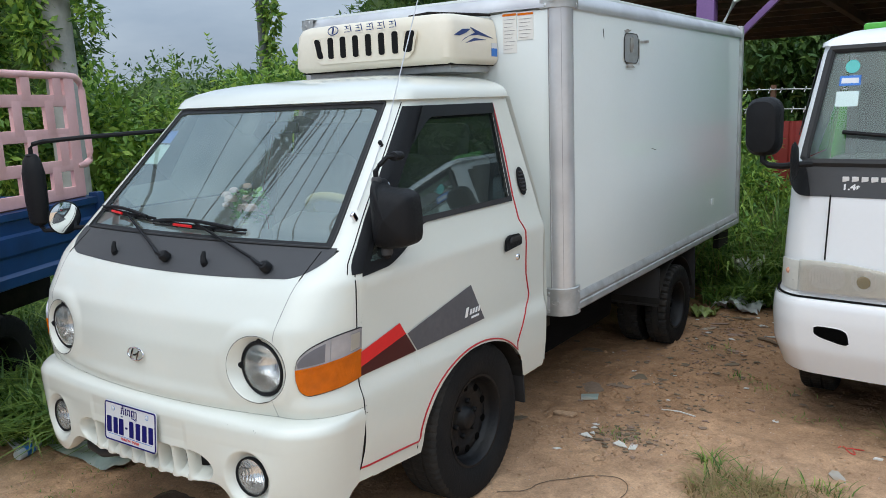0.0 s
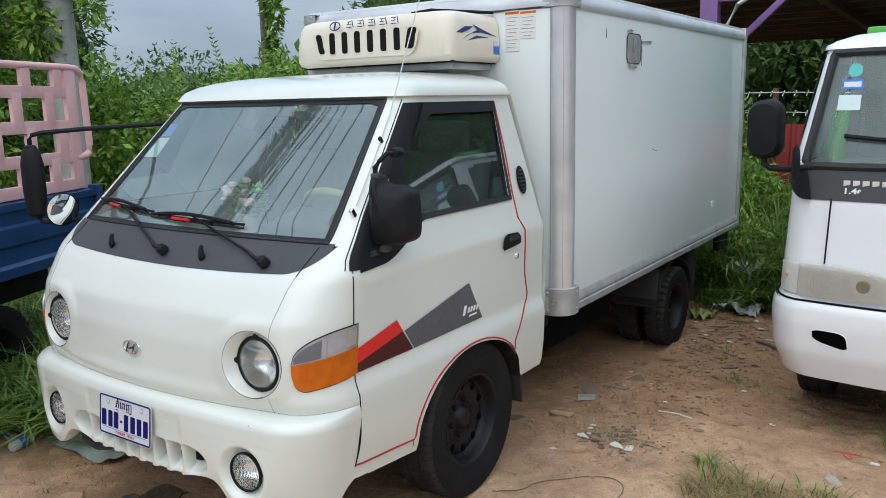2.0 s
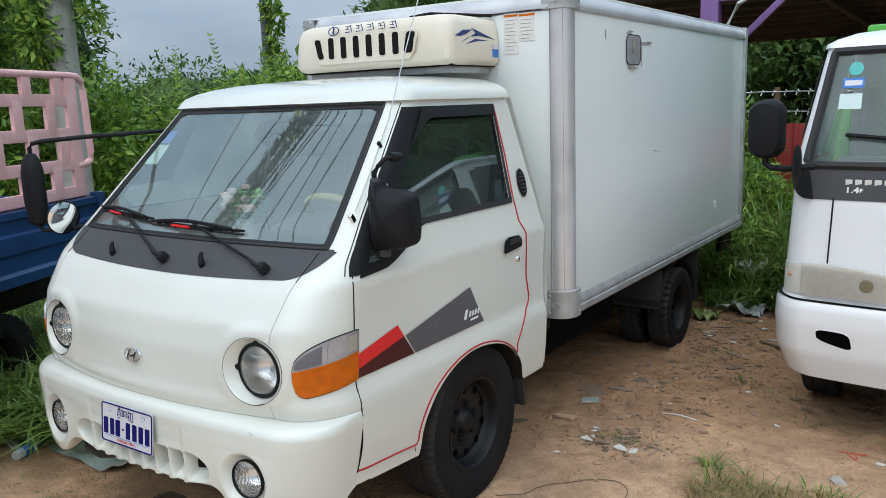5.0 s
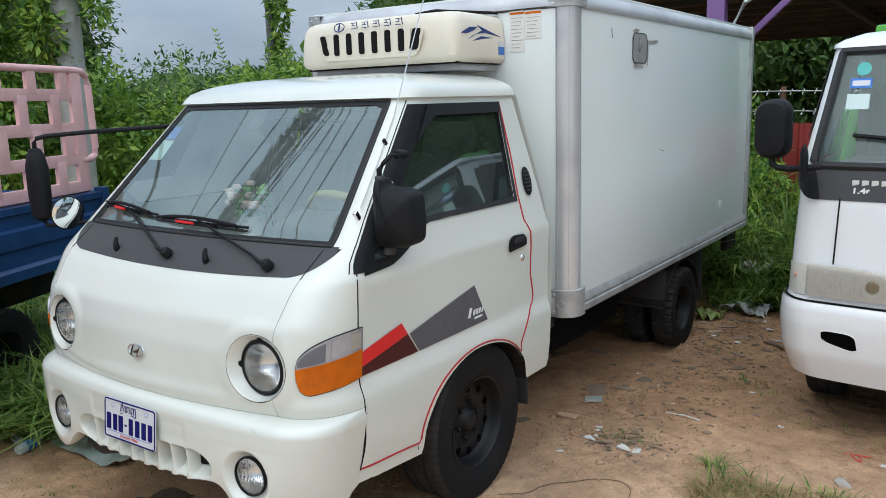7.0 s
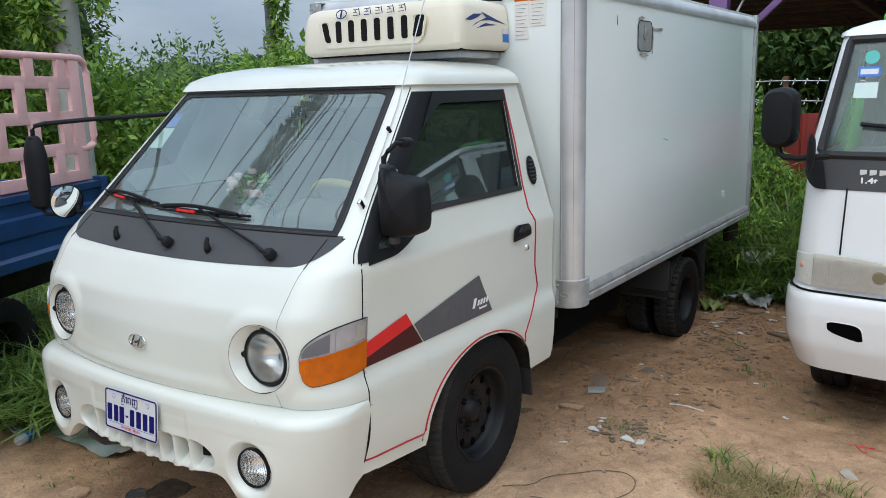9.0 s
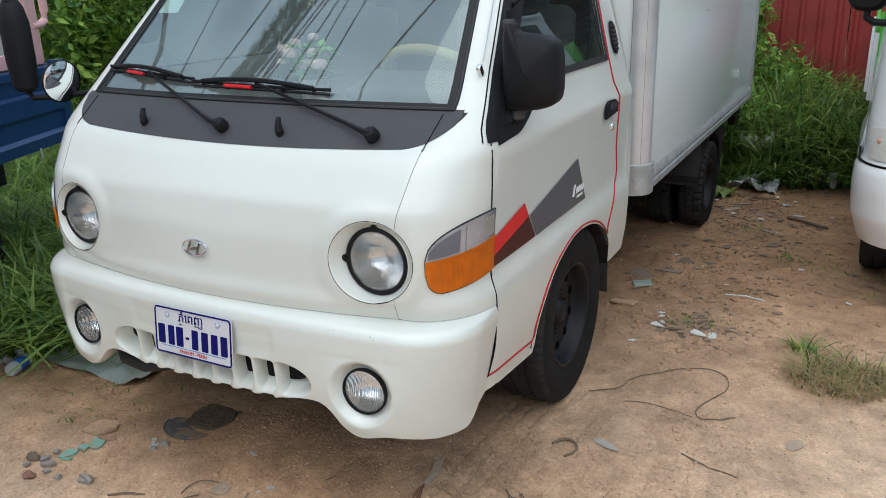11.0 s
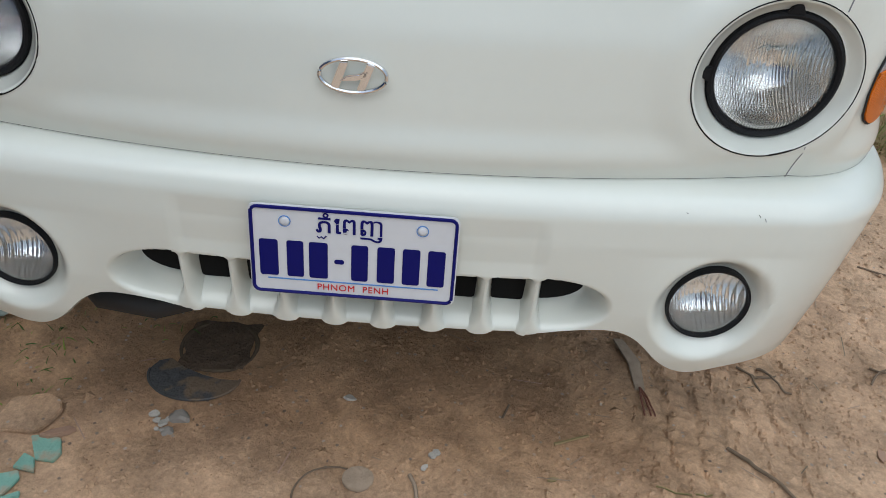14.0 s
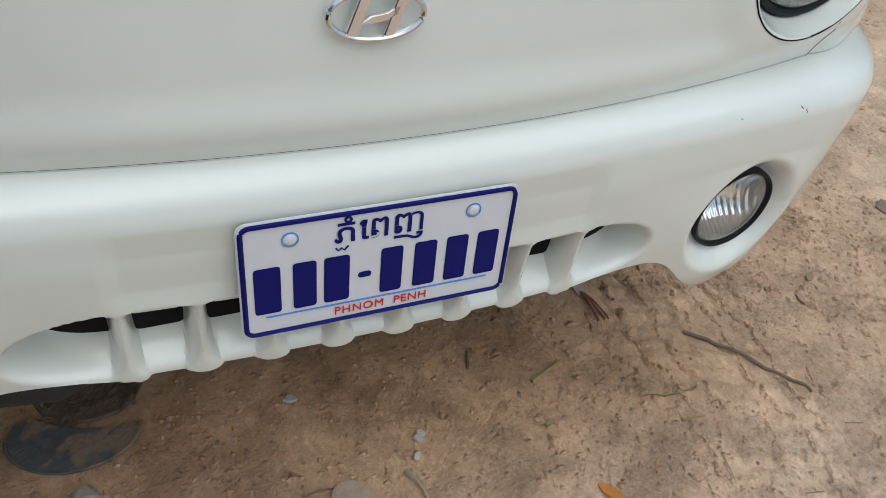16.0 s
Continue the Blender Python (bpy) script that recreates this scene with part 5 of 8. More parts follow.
    part("undertray", box((0.9, 0.25, 0.02), (0.0, 0.25, 0.42), bevel=0.008), UNDERBODY, truck)
    # tow foot and dark bits below the bumper
    for s in (-1, 1):
        part("lower_duct", pipe([(s * 0.56, 0.16, 0.39), (s * 0.48, 0.105 + 0.012 * (s + 1), 0.345 + 0.02 * (s + 1)), (s * 0.38, 0.095 + 0.012 * (s + 1), 0.340 + 0.02 * (s + 1)), (s * 0.25, 0.13, 0.365)], 0.024, 10), RUBBER, truck)
    # number plate
    plate = new("number_plate")
    plate.parent = truck
    tagged(plate, "white number plate with dark blue border and bars")
    plate.matrix_basis = pose(-0.004, -0.0165, 0.572, -6.0, 0, 0)
    part("sheet", slab(rounded(0.322, 0.158, 0.012), 0.0035, lambda a, b, d: Vector((a, d, b)), 0.001), PLATE_WHITE, plate)
    part("border", pipe([(a, -0.0002, b) for a, b in rounded(0.3125, 0.1485, 0.010)], 0.0031, 5, closed=True), PLATE_BLUE, plate)
    for x, w in ((-0.131, 0.029), (-0.090, 0.026), (-0.054, 0.029), (-0.0217, 0.0155), (0.010, 0.026), (0.0507, 0.027), (0.090, 0.027), (0.129, 0.027)):
        h = 0.008 if w < 0.016 else 0.064
        part("figure_bar", slab(rounded(w, h, 0.0035, 3), 0.0016, lambda a, b, d: Vector((x + a, -0.0016 + d, -0.013 + b)), 0.0005), PLATE_BLUE, plate)
    # the city's name in its own script, letter by letter
    for letter, x, z, size in (("\u1797", -0.0580, 0.0375, 0.043), ("\u17c6", -0.0310, 0.0365, 0.038), ("\u17c1", -0.0305, 0.0375, 0.043), ("\u1796", -0.0200, 0.0375, 0.043), ("\u1789", 0.0065, 0.0375, 0.044)):
        plate_text("script_letter", letter, size, x, z, PLATE_BLUE, plate, "LEFT", 0.0002)
    part("script_foot", pipe([(-0.0555, -0.0008, 0.0305), (-0.0525, -0.0008, 0.0270), (-0.0490, -0.0008, 0.0300), (-0.0460, -0.0008, 0.0265), (-0.0415, -0.0008, 0.0315)], 0.0011, 5), PLATE_BLUE, plate)
    part("line", box((0.268, 0.001, 0.0018), (0.0, -0.0007, -0.0505)), PLATE_LINE, plate)
    for x in (-0.105, 0.105):
        part("bolt", lathe([(0.0, -0.003), (0.004, -0.003), (0.0065, -0.0018), (0.008, 0.0)], 16, "Y", (x, 0, 0.052)), PLATE_WHITE, plate)
        part("bolt_ring", lathe([(0.0082, -0.0012), (0.0095, -0.0012), (0.0095, 0.0)], 20, "Y", (x, 0, 0.052)), PLATE_LINE, plate)
    plate_text("city_text", "PHNOM  PENH", 0.0158, 0.0, -0.061, PLATE_RED, plate, "CENTER", 0.0)


build_cab()
build_cab_details()
build_bumper()


def build_box_body():
    x0, y0, y1, z0, z1 = 0.885, 1.965, 5.31, 0.63, 2.27
    body = new("cargo_box")
    body.parent = truck
    tagged(body, "white laminate box with aluminium edges")
    part("core", box((1.74, 3.28, 1.58), (0, (y0 + y1) / 2 + 0.02, 1.45), bevel=0.01), BOX_PANEL, body)
    for s in (-1, 1):
        part("side_wall", box((0.02, y1 - y0 - 0.16, z1 - z0 - 0.16), (s * (x0 - 0.014), (y0 + y1) / 2, 1.45), bevel=0.002), BOX_PANEL, body)
        # bottom and top rails with rounded edges and a lengthwise rib
        prof = [(0, 0.0), (0.012, 0.002), (0.02, 0.012), (0.02, 0.04), (0.014, 0.046), (0.014, 0.054), (0.018, 0.06), (0.012, 0.09), (0.0, 0.105)]
        rows = [[Vector((s * (x0 - 0.008 + a), y, z0 + b)) for a, b in prof] for y in (y0 + 0.07, y1 - 0.03)]
        part("bottom_rail", outward(sheet(rows), (0, 3.5, 0.68)), ALU_DULL, body)
        rows = [[Vector((s * (x0 - 0.075 + 0.08 * math.sin(a)), y, z1 - 0.085 + 0.085 * math.cos(a))) for a in spread(0, math.pi / 2 + 0.12, 10)] for y in (y0 + 0.07, y1 - 0.03)]
        part("top_rail", outward(sheet(rows), (0, 3.5, 2.1)), ALU, body)
        # rounded front corner post
        arc = [(x0 - 0.075 + 0.08 * math.sin(a), y0 + 0.07 - 0.075 * math.cos(a)) for a in spread(0, math.pi / 2, 14)]
        arc = [(x0 - 0.085, y0 - 0.009), (x0 - 0.085, y0 - 0.004)] + arc + [(x0 + 0.004, y0 + 0.085), (x0, y0 + 0.086)]
        rows = [[Vector((s * a, b, z)) for a, b in arc] for z in (z0 + 0.10, z1 - 0.09)]
        part("corner_post", outward(sheet(rows), (0, 3.5, 1.5)), ALU, body, "bright rounded aluminium corner post")
        for zc, h, nm in ((z0 + 0.065, 0.15, "corner_casting"), (z1 - 0.05, 0.084, "corner_casting")):
            arc2 = [(x0 - 0.13, y0 - 0.012)] + [(x0 - 0.085 + 0.1 * math.sin(a), y0 + 0.085 - 0.1 * math.cos(a)) for a in spread(0, math.pi / 2, 12)] + [(x0 + 0.012, y0 + 0.13)]
            rows = [[Vector((s * a, b, zc + h * k)) for a, b in arc2] for k in (-0.5, -0.46, 0.46, 0.5)]
            for p in rows[0] + rows[3]:
                p.x -= s * 0.006
                p.y += 0.006
            cast = part(nm, outward(sheet(rows, thick=0.0), (0, 3.5, zc)), ALU_DULL, body, "grey cast corner piece with rivets")
            part("casting_floor", slab([(a, b) for a, b in arc2] + [(x0 - 0.13, y0 + 0.13)], 0.004, lambda a, b, d: Vector((s * a, b, zc + (h / 2 - 0.006 if zc > 1 else -h / 2 + 0.002) + d))), ALU_DULL, cast)
            for a, b, n in ((x0 + 0.016, y0 + 0.10, 1), (x0 - 0.10, y0 - 0.014, 0)):
                for dz in (-0.3 * h, 0.3 * h):
                    part("rivet", lathe([(0.0, 0.004), (0.005, 0.003), (0.008, 0.0)], 10, "X" if n else "Y", (0, 0, 0)), ALU, cast).matrix_basis = Matrix.Translation((s * a, b, zc + dz)) @ Matrix.Scale(-1 if not n else s, 4, (0, 1, 0) if not n else (1, 0, 0))
            part("stamp", pipe([(s * (x0 - 0.06 + 0.022 * math.cos(a)) , y0 - 0.017 + 0.0, zc + 0.012 * math.sin(a)) for a in spread(0, math.tau, 20)[:-1]], 0.002, 4, closed=True), ALU_DULL, cast)
        part("rear_post", box((0.05, 0.06, z1 - z0), (s * (x0 - 0.017), y1, (z0 + z1) / 2), bevel=0.008), ALU_DULL, body)
        part("side_marker", slab(rounded(0.05, 0.05, 0.006), 0.006, lambda a, b, d: Vector((s * (x0 - 0.004 + d), 4.555 + a, 0.908 + b))), WHITE_POT, body, "small clear side marker")
        # blanked hatch with a taped cut in the wall
        hatch = part("hatch_patch", slab(rounded(0.215, 0.165, 0.04), 0.006, lambda a, b, d: Vector((s * (x0 - 0.004 + d), 2.835 + a, 2.01 + b)), 0.002), ALU_DULL, body, "taped-over square patch with a grey edge")
        part("rim", pipe([(s * (x0 + 0.003), 2.835 + a, 2.01 + b) for a, b in rounded(0.215, 0.165, 0.04)], 0.0022, 5, closed=True), UNDERBODY, hatch)
        for q, (da, db, ww2, hh2, tt) in enumerate(((-0.06, 0.095, 0.09, 0.018, 8), (0.12, -0.02, 0.012, 0.13, 3), (-0.02, -0.10, 0.13, 0.016, -6), (0.0, 0.02, 0.05, 0.09, 20))):
            part("smear", slab([(ww2 * 0.5 * math.cos(t) * (1 + 0.3 * math.sin(5 * t + q)), hh2 * 0.5 * math.sin(t) * (1 + 0.3 * math.cos(4 * t + q))) for t in spread(0, math.tau, 16)[:-1]], 0.002, lambda a, b, d: Vector((s * (x0 + 0.002 + 0.0008 * q + d), 2.835 + da + a, 2.01 + db + b + 0.01 * tt * a))), SEALANT, hatch)
        part("tape", box((0.003, 0.17, 0.014), (s * x0, 3.04, 2.055), (3, 0, 0)), SEALANT, body)
        for yy, xx in ((y0 + 0.086, x0 + 0.0025), (y0 - 0.0105, x0 - 0.086), (y0 + 0.012, x0 - 0.026)):
            part("post_groove", pipe([(s * xx, yy, z) for z in (z0 + 0.14, z1 - 0.095)], 0.0016, 5), GROOVE, body)
    # thin outlines and scuffs on the left wall
        part("scratch", pipe([(s * (x0 - 0.003), 3.20, 1.412), (s * (x0 - 0.003), 3.24, 1.405), (s * (x0 - 0.003), 3.28, 1.398)], 0.0016, 4), UNDERBODY, body)
        part("scratch", pipe([(s * (x0 - 0.003), 2.44, 2.10), (s * (x0 - 0.003), 2.45, 2.05)], 0.002, 4), UNDERBODY, body)
    part("front_wall", box((1.60, 0.02, 1.45), (0, y0 + 0.006, 1.45), bevel=0.002), BOX_PANEL, body)
    prof = [(0.0, 0.0), (-0.012, 0.002), (-0.018, 0.03), (-0.014, 0.055), (0.0, 0.08)]
    rows = [[Vector((x, y0 + 0.07 - 0.085 * math.sin(a), z1 - 0.085 + 0.085 * math.cos(a))) for a in spread(0, math.pi / 2, 10)] for x in (-0.78, 0.78)]
    part("front_top_rail", outward(sheet(rows), (0, 3.0, 2.1)), ALU, body)
    part("roof_skin", box((1.70, 3.28, 0.02), (0, (y0 + y1) / 2, z1 - 0.006), bevel=0.004), BOX_PANEL, body)
    part("front_bottom_rail", box((1.6, 0.03, 0.1), (0, y0, z0 + 0.05), bevel=0.01), ALU, body)
    part("rear_door", box((1.72, 0.03, 1.60), (0, y1 + 0.01, 1.45), bevel=0.004), BOX_PANEL, body)
    # notice sheets on the front wall
    for x, w, h, z in ((0.581, 0.080, 0.20, 2.078), (0.672, 0.088, 0.137, 2.107)):
        note = part("notice_sheet", box((w, 0.002, h), (x, y0 - 0.006, z)), NOTICE, body, "white printed notice with an orange heading")
        part("heading_bar", box((w, 0.001, 0.011), (x, y0 - 0.0078, z + h / 2 - 0.012)), AMBER, note)
        for k in range(9):
            if z + h / 2 - 0.035 - 0.018 * k > z - h / 2 + 0.008:
                part("text_bar", box((w * 0.8 * (1 - 0.15 * (k % 3)), 0.001, 0.0018), (x - w * 0.05 * (k % 3), y0 - 0.0078, z + h / 2 - 0.035 - 0.018 * k)), GROOVE, note)
    # chassis
    for s in (-1, 1):
        part("chassis_rail", box((0.06, 4.6, 0.13), (s * 0.36, 3.0, 0.50), bevel=0.008), UNDERBODY, truck)
        part("cross_support", box((0.06, 3.1, 0.05), (s * 0.55, 3.65, 0.60)), UNDERBODY, truck)
        part("rear_bracket", box((0.05, 0.28, 0.17), (s * 0.80, 5.12, 0.545), bevel=0.01), UNDERBODY, truck)
        part("mud_guard", sheet([[Vector((s * x, 3.73 + 0.37 * math.cos(a), 0.27 + 0.355 * math.sin(a))) for a in spread(radians(12), radians(165), 16)] for x in (0.42, 0.88)], thick=0.006), UNDERBODY, truck)
        part("rear_flap", box((0.42, 0.012, 0.40), (s * 0.66, 4.19, 0.42), (3, 0, 0), 0.004), RUBBER, truck)
        part("front_flap", box((0.42, 0.012, 0.26), (s * 0.66, 3.40, 0.47), (-6, 0, 0), 0.004), RUBBER, truck)
    for y in (2.0, 2.5, 3.0, 4.4, 5.1):
        part("cross_member", box((1.5, 0.06, 0.08), (0, y, 0.585), bevel=0.006), UNDERBODY, truck)
    part("battery_box", box((0.34, 0.62, 0.32), (-0.66, 4.62, 0.42), bevel=0.02), UNDERBODY, truck)
    # added blocks, not known parts: they darken the space under the box
    for s in (-1, 1):
        part("fuel_tank", box((0.34, 1.10, 0.30), (s * 0.46, 2.66, 0.45), bevel=0.06), SHADE_BLACK, truck)
    part("exhaust", pipe([(0.12, 1.9, 0.36), (0.14, 3.2, 0.34), (0.18, 3.45, 0.40), (0.22, 4.1, 0.42), (0.25, 5.2, 0.36)], 0.035, 10), UNDERBODY, truck)
    part("axle", pipe([(-0.8, 3.78, 0.27), (0.8, 3.78, 0.27)], 0.05, 10), UNDERBODY, truck)
    part("front_axle", pipe([(-0.75, 1.14, 0.33), (0.75, 1.14, 0.33)], 0.04, 10), UNDERBODY, truck)
    part("gearbox", box((0.45, 1.2, 0.25), (0, 1.5, 0.48), bevel=0.05), UNDERBODY, truck)
    # wheels: single in front, twin at the rear
    for s in (-1, 1):
        wheel_parts(truck, (s * 0.74, 1.14, 0.342), 0.352, 0.215, 0.205, s)
        wheel_parts(truck, (s * 0.805, 3.78, 0.266), 0.285, 0.155, 0.165, s, "lug", True)
        wheel_parts(truck, (s * 0.60, 3.78, 0.266), 0.285, 0.155, 0.165, -s, "lug", True)


def build_reefer():
    unit = new("refrigeration_unit")
    unit.parent = truck
    tagged(unit, "cream plastic refrigeration unit above the cab with dark slots")
    yf, yb, zb, zt = 1.50, 1.955, 1.925, 2.165
    w = 0.51
    rows = []
    for z, inset in ((zb + 0.0, 0.03), (zb + 0.012, 0.008), (zb + 0.03, 0.0), (zb + 0.12, 0.004), (zt - 0.05, 0.012), (zt - 0.018, 0.026), (zt - 0.004, 0.05), (zt, 0.09)):
        r = 0.075
        out = [(-w + inset, yb)]
        for k in spread(0, 90, 8):
            a = radians(180 + k)
            out.append((-w + inset + r + r * math.cos(a), yf + inset * 1.2 + r + r * math.sin(a)))
        out += [(x, yf + inset * 1.2 - 0.012 * max(0.0, 1 - (x / (w - r - inset)) ** 2)) for x in spread(-w + r + inset + 0.012, w - r - inset - 0.012, 20)]
        for k in spread(-90, 0, 8):
            a = radians(k)
            out.append((w - inset - r + r * math.cos(a), yf + inset * 1.2 + r + r * math.sin(a)))
        out.append((w - inset, yb))
        rows.append([Vector((x, y, z)) for x, y in out])
    rows.append([Vector((p.x * 0.2, yb - (yb - p.y) * 0.2, zt + 0.002)) for p in rows[-1]])
    part("cover", outward(sheet(rows), (0, 1.8, 2.05)), CREAM, unit)
    part("base", box((0.92, 0.36, 0.035), (0, 1.77, 1.905), bevel=0.006), ALU_DULL, unit)
    part("frame", box((0.96, 0.40, 0.012), (0, 1.76, 1.926)), UNDERBODY, unit)
    part("grille_field", slab([(-0.345, 0.045), (-0.335, 0.06), (0.335, 0.06), (0.345, 0.045), (0.315, -0.05), (0.285, -0.075), (-0.285, -0.075), (-0.315, -0.05)], 0.004, lambda a, b, d: Vector((a - 0.0, yf - 0.0175 + d, 2.035 + b)), 0.0015), CREAM, unit)
    for k in range(8):
        x = -0.289 + 0.0833 * k
        lean = 0.012 * (k - 3.5) / 3.5
        h = 0.105 if 0 < k < 7 else 0.098
        ww = 0.036 if k < 7 else 0.05
        part("slot", slab([(a + lean * (b / 0.05 if (k in (0, 7)) else 0), b) for a, b in rounded(ww, h, 0.013)], 0.005, lambda a, b, d: Vector((x + a, yf - 0.0215 + d, 2.039 + b))), SEAM, unit, "dark air slot")
        part("slot_rim", pipe([(x + a, yf - 0.0185, 2.039 + b) for a, b in rounded(ww + 0.006, h + 0.006, 0.015)], 0.0025, 5, closed=True), CREAM, unit)
    for k in range(5):
        x = -0.094 + 0.0715 * k
        for dx, dz, ww, hh in ((-0.008, 0.014, 0.030, 0.0034), (-0.008, 0.001, 0.026, 0.0034), (-0.004, -0.014, 0.034, 0.0034), (0.017, 0.003, 0.0042, 0.034), (-0.009 + 0.004 * (k % 3), 0.0075, 0.004, 0.013)):
            part("lettering_bar", box((ww, 0.002, hh), (x + dx, yf - 0.0075 + 0.22 * (dz + 0.006), 2.128 + dz), (13, 0, 0)), NAVY, unit)
    part("oval_mark", pipe([(-0.194 + 0.034 * math.cos(a), yf - 0.0075 + 0.22 * (0.021 * math.sin(a) + 0.004), 2.126 + 0.021 * math.sin(a)) for a in spread(0, math.tau, 24)[:-1]], 0.0028, 5, closed=True), NAVY, unit)
    part("oval_bar", box((0.009, 0.003, 0.036), (-0.194, yf - 0.0075, 2.127), (13, 28, 0)), NAVY, unit)
    # brush-stroke mark and rating sticker on the end face
    for pts in (((0.0, 0.0), (0.05, 0.028), (0.10, 0.032), (0.07, 0.012), (0.03, -0.002)), ((0.035, -0.03), (0.09, 0.0), (0.15, 0.008), (0.25, -0.004), (0.16, 0.022), (0.10, 0.04), (0.13, 0.018), (0.06, -0.012)), ((0.06, -0.035), (0.13, -0.02), (0.2, -0.012), (0.12, -0.008))):
        part("brush_mark", slab(pts, 0.003, lambda a, b, d: Vector((w - 0.006 + d - 0.02 * b, 1.742 + (a - 0.125) * 1.45, 2.058 + b * 1.05))), NAVY, unit)
    part("rating_sticker", box((0.002, 0.055, 0.04), (w + 0.0005, 1.92, 1.985)), STICKER_BLUE, unit)
    part("rating_sticker", box((0.002, 0.05, 0.025), (w + 0.0005, 1.92, 2.018)), PLATE_WHITE, unit)
    part("hose", pipe([(0.20, 1.62, 2.168), (0.30, 1.65, 2.18), (0.38, 1.75, 2.176), (0.46, 1.85, 2.172), (0.47, 1.95, 2.175)], 0.008, 6), UNDERBODY, unit)


def build_cab_inside():
    part("dashboard", box((1.46, 0.34, 0.22), (0, 0.62, 1.085), (14, 0, 0), 0.05, 4), DASH, truck)
    part("instrument_hood", box((0.40, 0.20, 0.10), (0.42, 0.66, 1.25), (14, 0, 0), 0.04, 4), DASH, truck)
    for x in (-0.42, 0.42):
        seat = new("seat")
        seat.parent = truck
        tagged(seat, "grey cloth cab seat with a headrest")
        part("cushion", box((0.5, 0.5, 0.16), (x, 1.22, 0.90), (4, 0, 0), 0.05, 4), SEAT, seat)
        part("backrest", box((0.5, 0.14, 0.60), (x, 1.50, 1.20), (-12, 0, 0), 0.06, 4), SEAT, seat)
        part("headrest", box((0.27, 0.09, 0.17), (x, 1.56, 1.56), (-10, 0, 0), 0.04, 4), SEAT, seat)
    wheel = part("steering_wheel", pipe([(0.195 * math.cos(a), 0.195 * math.sin(a), 0) for a in spread(0, math.tau, 40)[:-1]], 0.018, 10, closed=True), WHEEL_COVER, truck, "steering wheel with a yellow-green cover")
    wheel.matrix_basis = pose(0.44, 0.83, 1.27, -38, 0, 0)
    part("spoke", box((0.34, 0.05, 0.02), (0, 0, -0.02), bevel=0.008), DASH, wheel)
    part("boss", lathe([(0.0, 0.02), (0.05, 0.015), (0.06, -0.03), (0.035, -0.16)], 20, "Z"), DASH, wheel)
    part("rear_wall", box((1.4, 0.02, 0.9), (0, 1.66, 1.25), (-4, 0, 0)), DASH, truck)
    part("sun_visor", box((0.5, 0.13, 0.02), (0.36, 0.97, 1.70), (-20, 0, 0), 0.008), SEAT, truck)
    part("rear_view_mirror", box((0.19, 0.02, 0.055), (0.0, 0.90, 1.66), (10, 0, 0), 0.01), BLACK_PLASTIC, truck)
    # stickers inside the windscreen
    for x, z, wdt, hgt, mat in ((-0.600, 1.632, 0.10, 0.055, STICKER_BLUE), (-0.60, 1.555, 0.12, 0.085, STICKER_PALE)):
        rows = [[CAB.at(CAB.front_u(x + wdt * (a - 0.5), z + hgt * (b - 0.5)), z + hgt * (b - 0.5), -0.009) for a in (0, 0.5, 1)] for b in (0, 0.5, 1)]
        part("sticker", outward(sheet(rows), (0, 1.5, 1.4)), mat, truck)
    # flowers in a white pot on the dash
    pot = tagged(new("flower_pot"), "small white pot of pink artificial flowers on the dashboard", "flower pot")
    pot.matrix_basis = pose(0.072, 0.60, 1.212) @ Matrix.Scale(1.1, 4)
    part("pot", lathe([(0.0, 0.0), (0.034, 0.0), (0.046, 0.05), (0.048, 0.075), (0.041, 0.073)], 24, "Z"), WHITE_POT, pot)
    rnd = random.Random(7)
    for x, z, size in ((-0.075, 0.165, 0.017), (-0.045, 0.15, 0.022), (0.0, 0.115, 0.022), (0.065, 0.12, 0.022), (0.035, 0.20, 0.015), (-0.085, 0.125, 0.014), (-0.02, 0.185, 0.015), (0.03, 0.155, 0.016)):
        tip = Vector((x, -0.035 + rnd.uniform(-0.02, 0.02), z))
        part("stem", pipe([(0, 0, 0.06), tip * 0.6 + Vector((0, 0, 0.03)), tip], 0.002, 4), FABRIC_LEAF, pot)
        verts, faces = [], []
        for ring, lean, reach in ((5, 1.3, 0.45), (6, 0.9, 0.75), (7, 0.45, 0.95), (7, 0.05, 1.0)):
            for p in range(ring):
                q = p * math.tau / ring + lean * 2
                out = Vector((math.cos(q) * math.cos(lean), math.sin(q) * math.cos(lean), math.sin(lean)))
                s = Vector((-math.sin(q), math.cos(q), 0)) * size * 0.55
                up = out.cross(s).normalized() * size * 0.4
                c = tip + out * size * reach
                n0 = len(verts)
                verts += [c - s - up, c + s - up, c + s * 0.8 + up, c - s * 0.8 + up, c + out * size * 0.15]
                faces += [(n0, n0 + 1, n0 + 4), (n0 + 1, n0 + 2, n0 + 4), (n0 + 2, n0 + 3, n0 + 4), (n0 + 3, n0, n0 + 4)]
        raw("blossom", verts, faces, FLOWER, pot, "pale pink and white blossom")
    verts, faces = [], []
    for k in range(150):
        a, t = rnd.uniform(0, math.tau), 0.085 * math.sqrt(rnd.random())
        c = Vector((t * math.cos(a), t * math.sin(a) * 0.7, rnd.uniform(0.06, 0.17)))
        d = Vector((rnd.uniform(-1, 1), rnd.uniform(-1, 1), rnd.uniform(-0.3, 0.8))).normalized() * 0.036
        s = d.cross(Vector((0.1, 0.3, 1))).normalized() * 0.014
        b = len(verts)
        verts += [c, c + d * 0.5 + s, c + d, c + d * 0.5 - s]
        faces.append((b, b + 1, b + 2, b + 3))
    raw("leaves", verts, faces, FABRIC_LEAF, pot)


build_box_body()
build_reefer()
build_cab_inside()

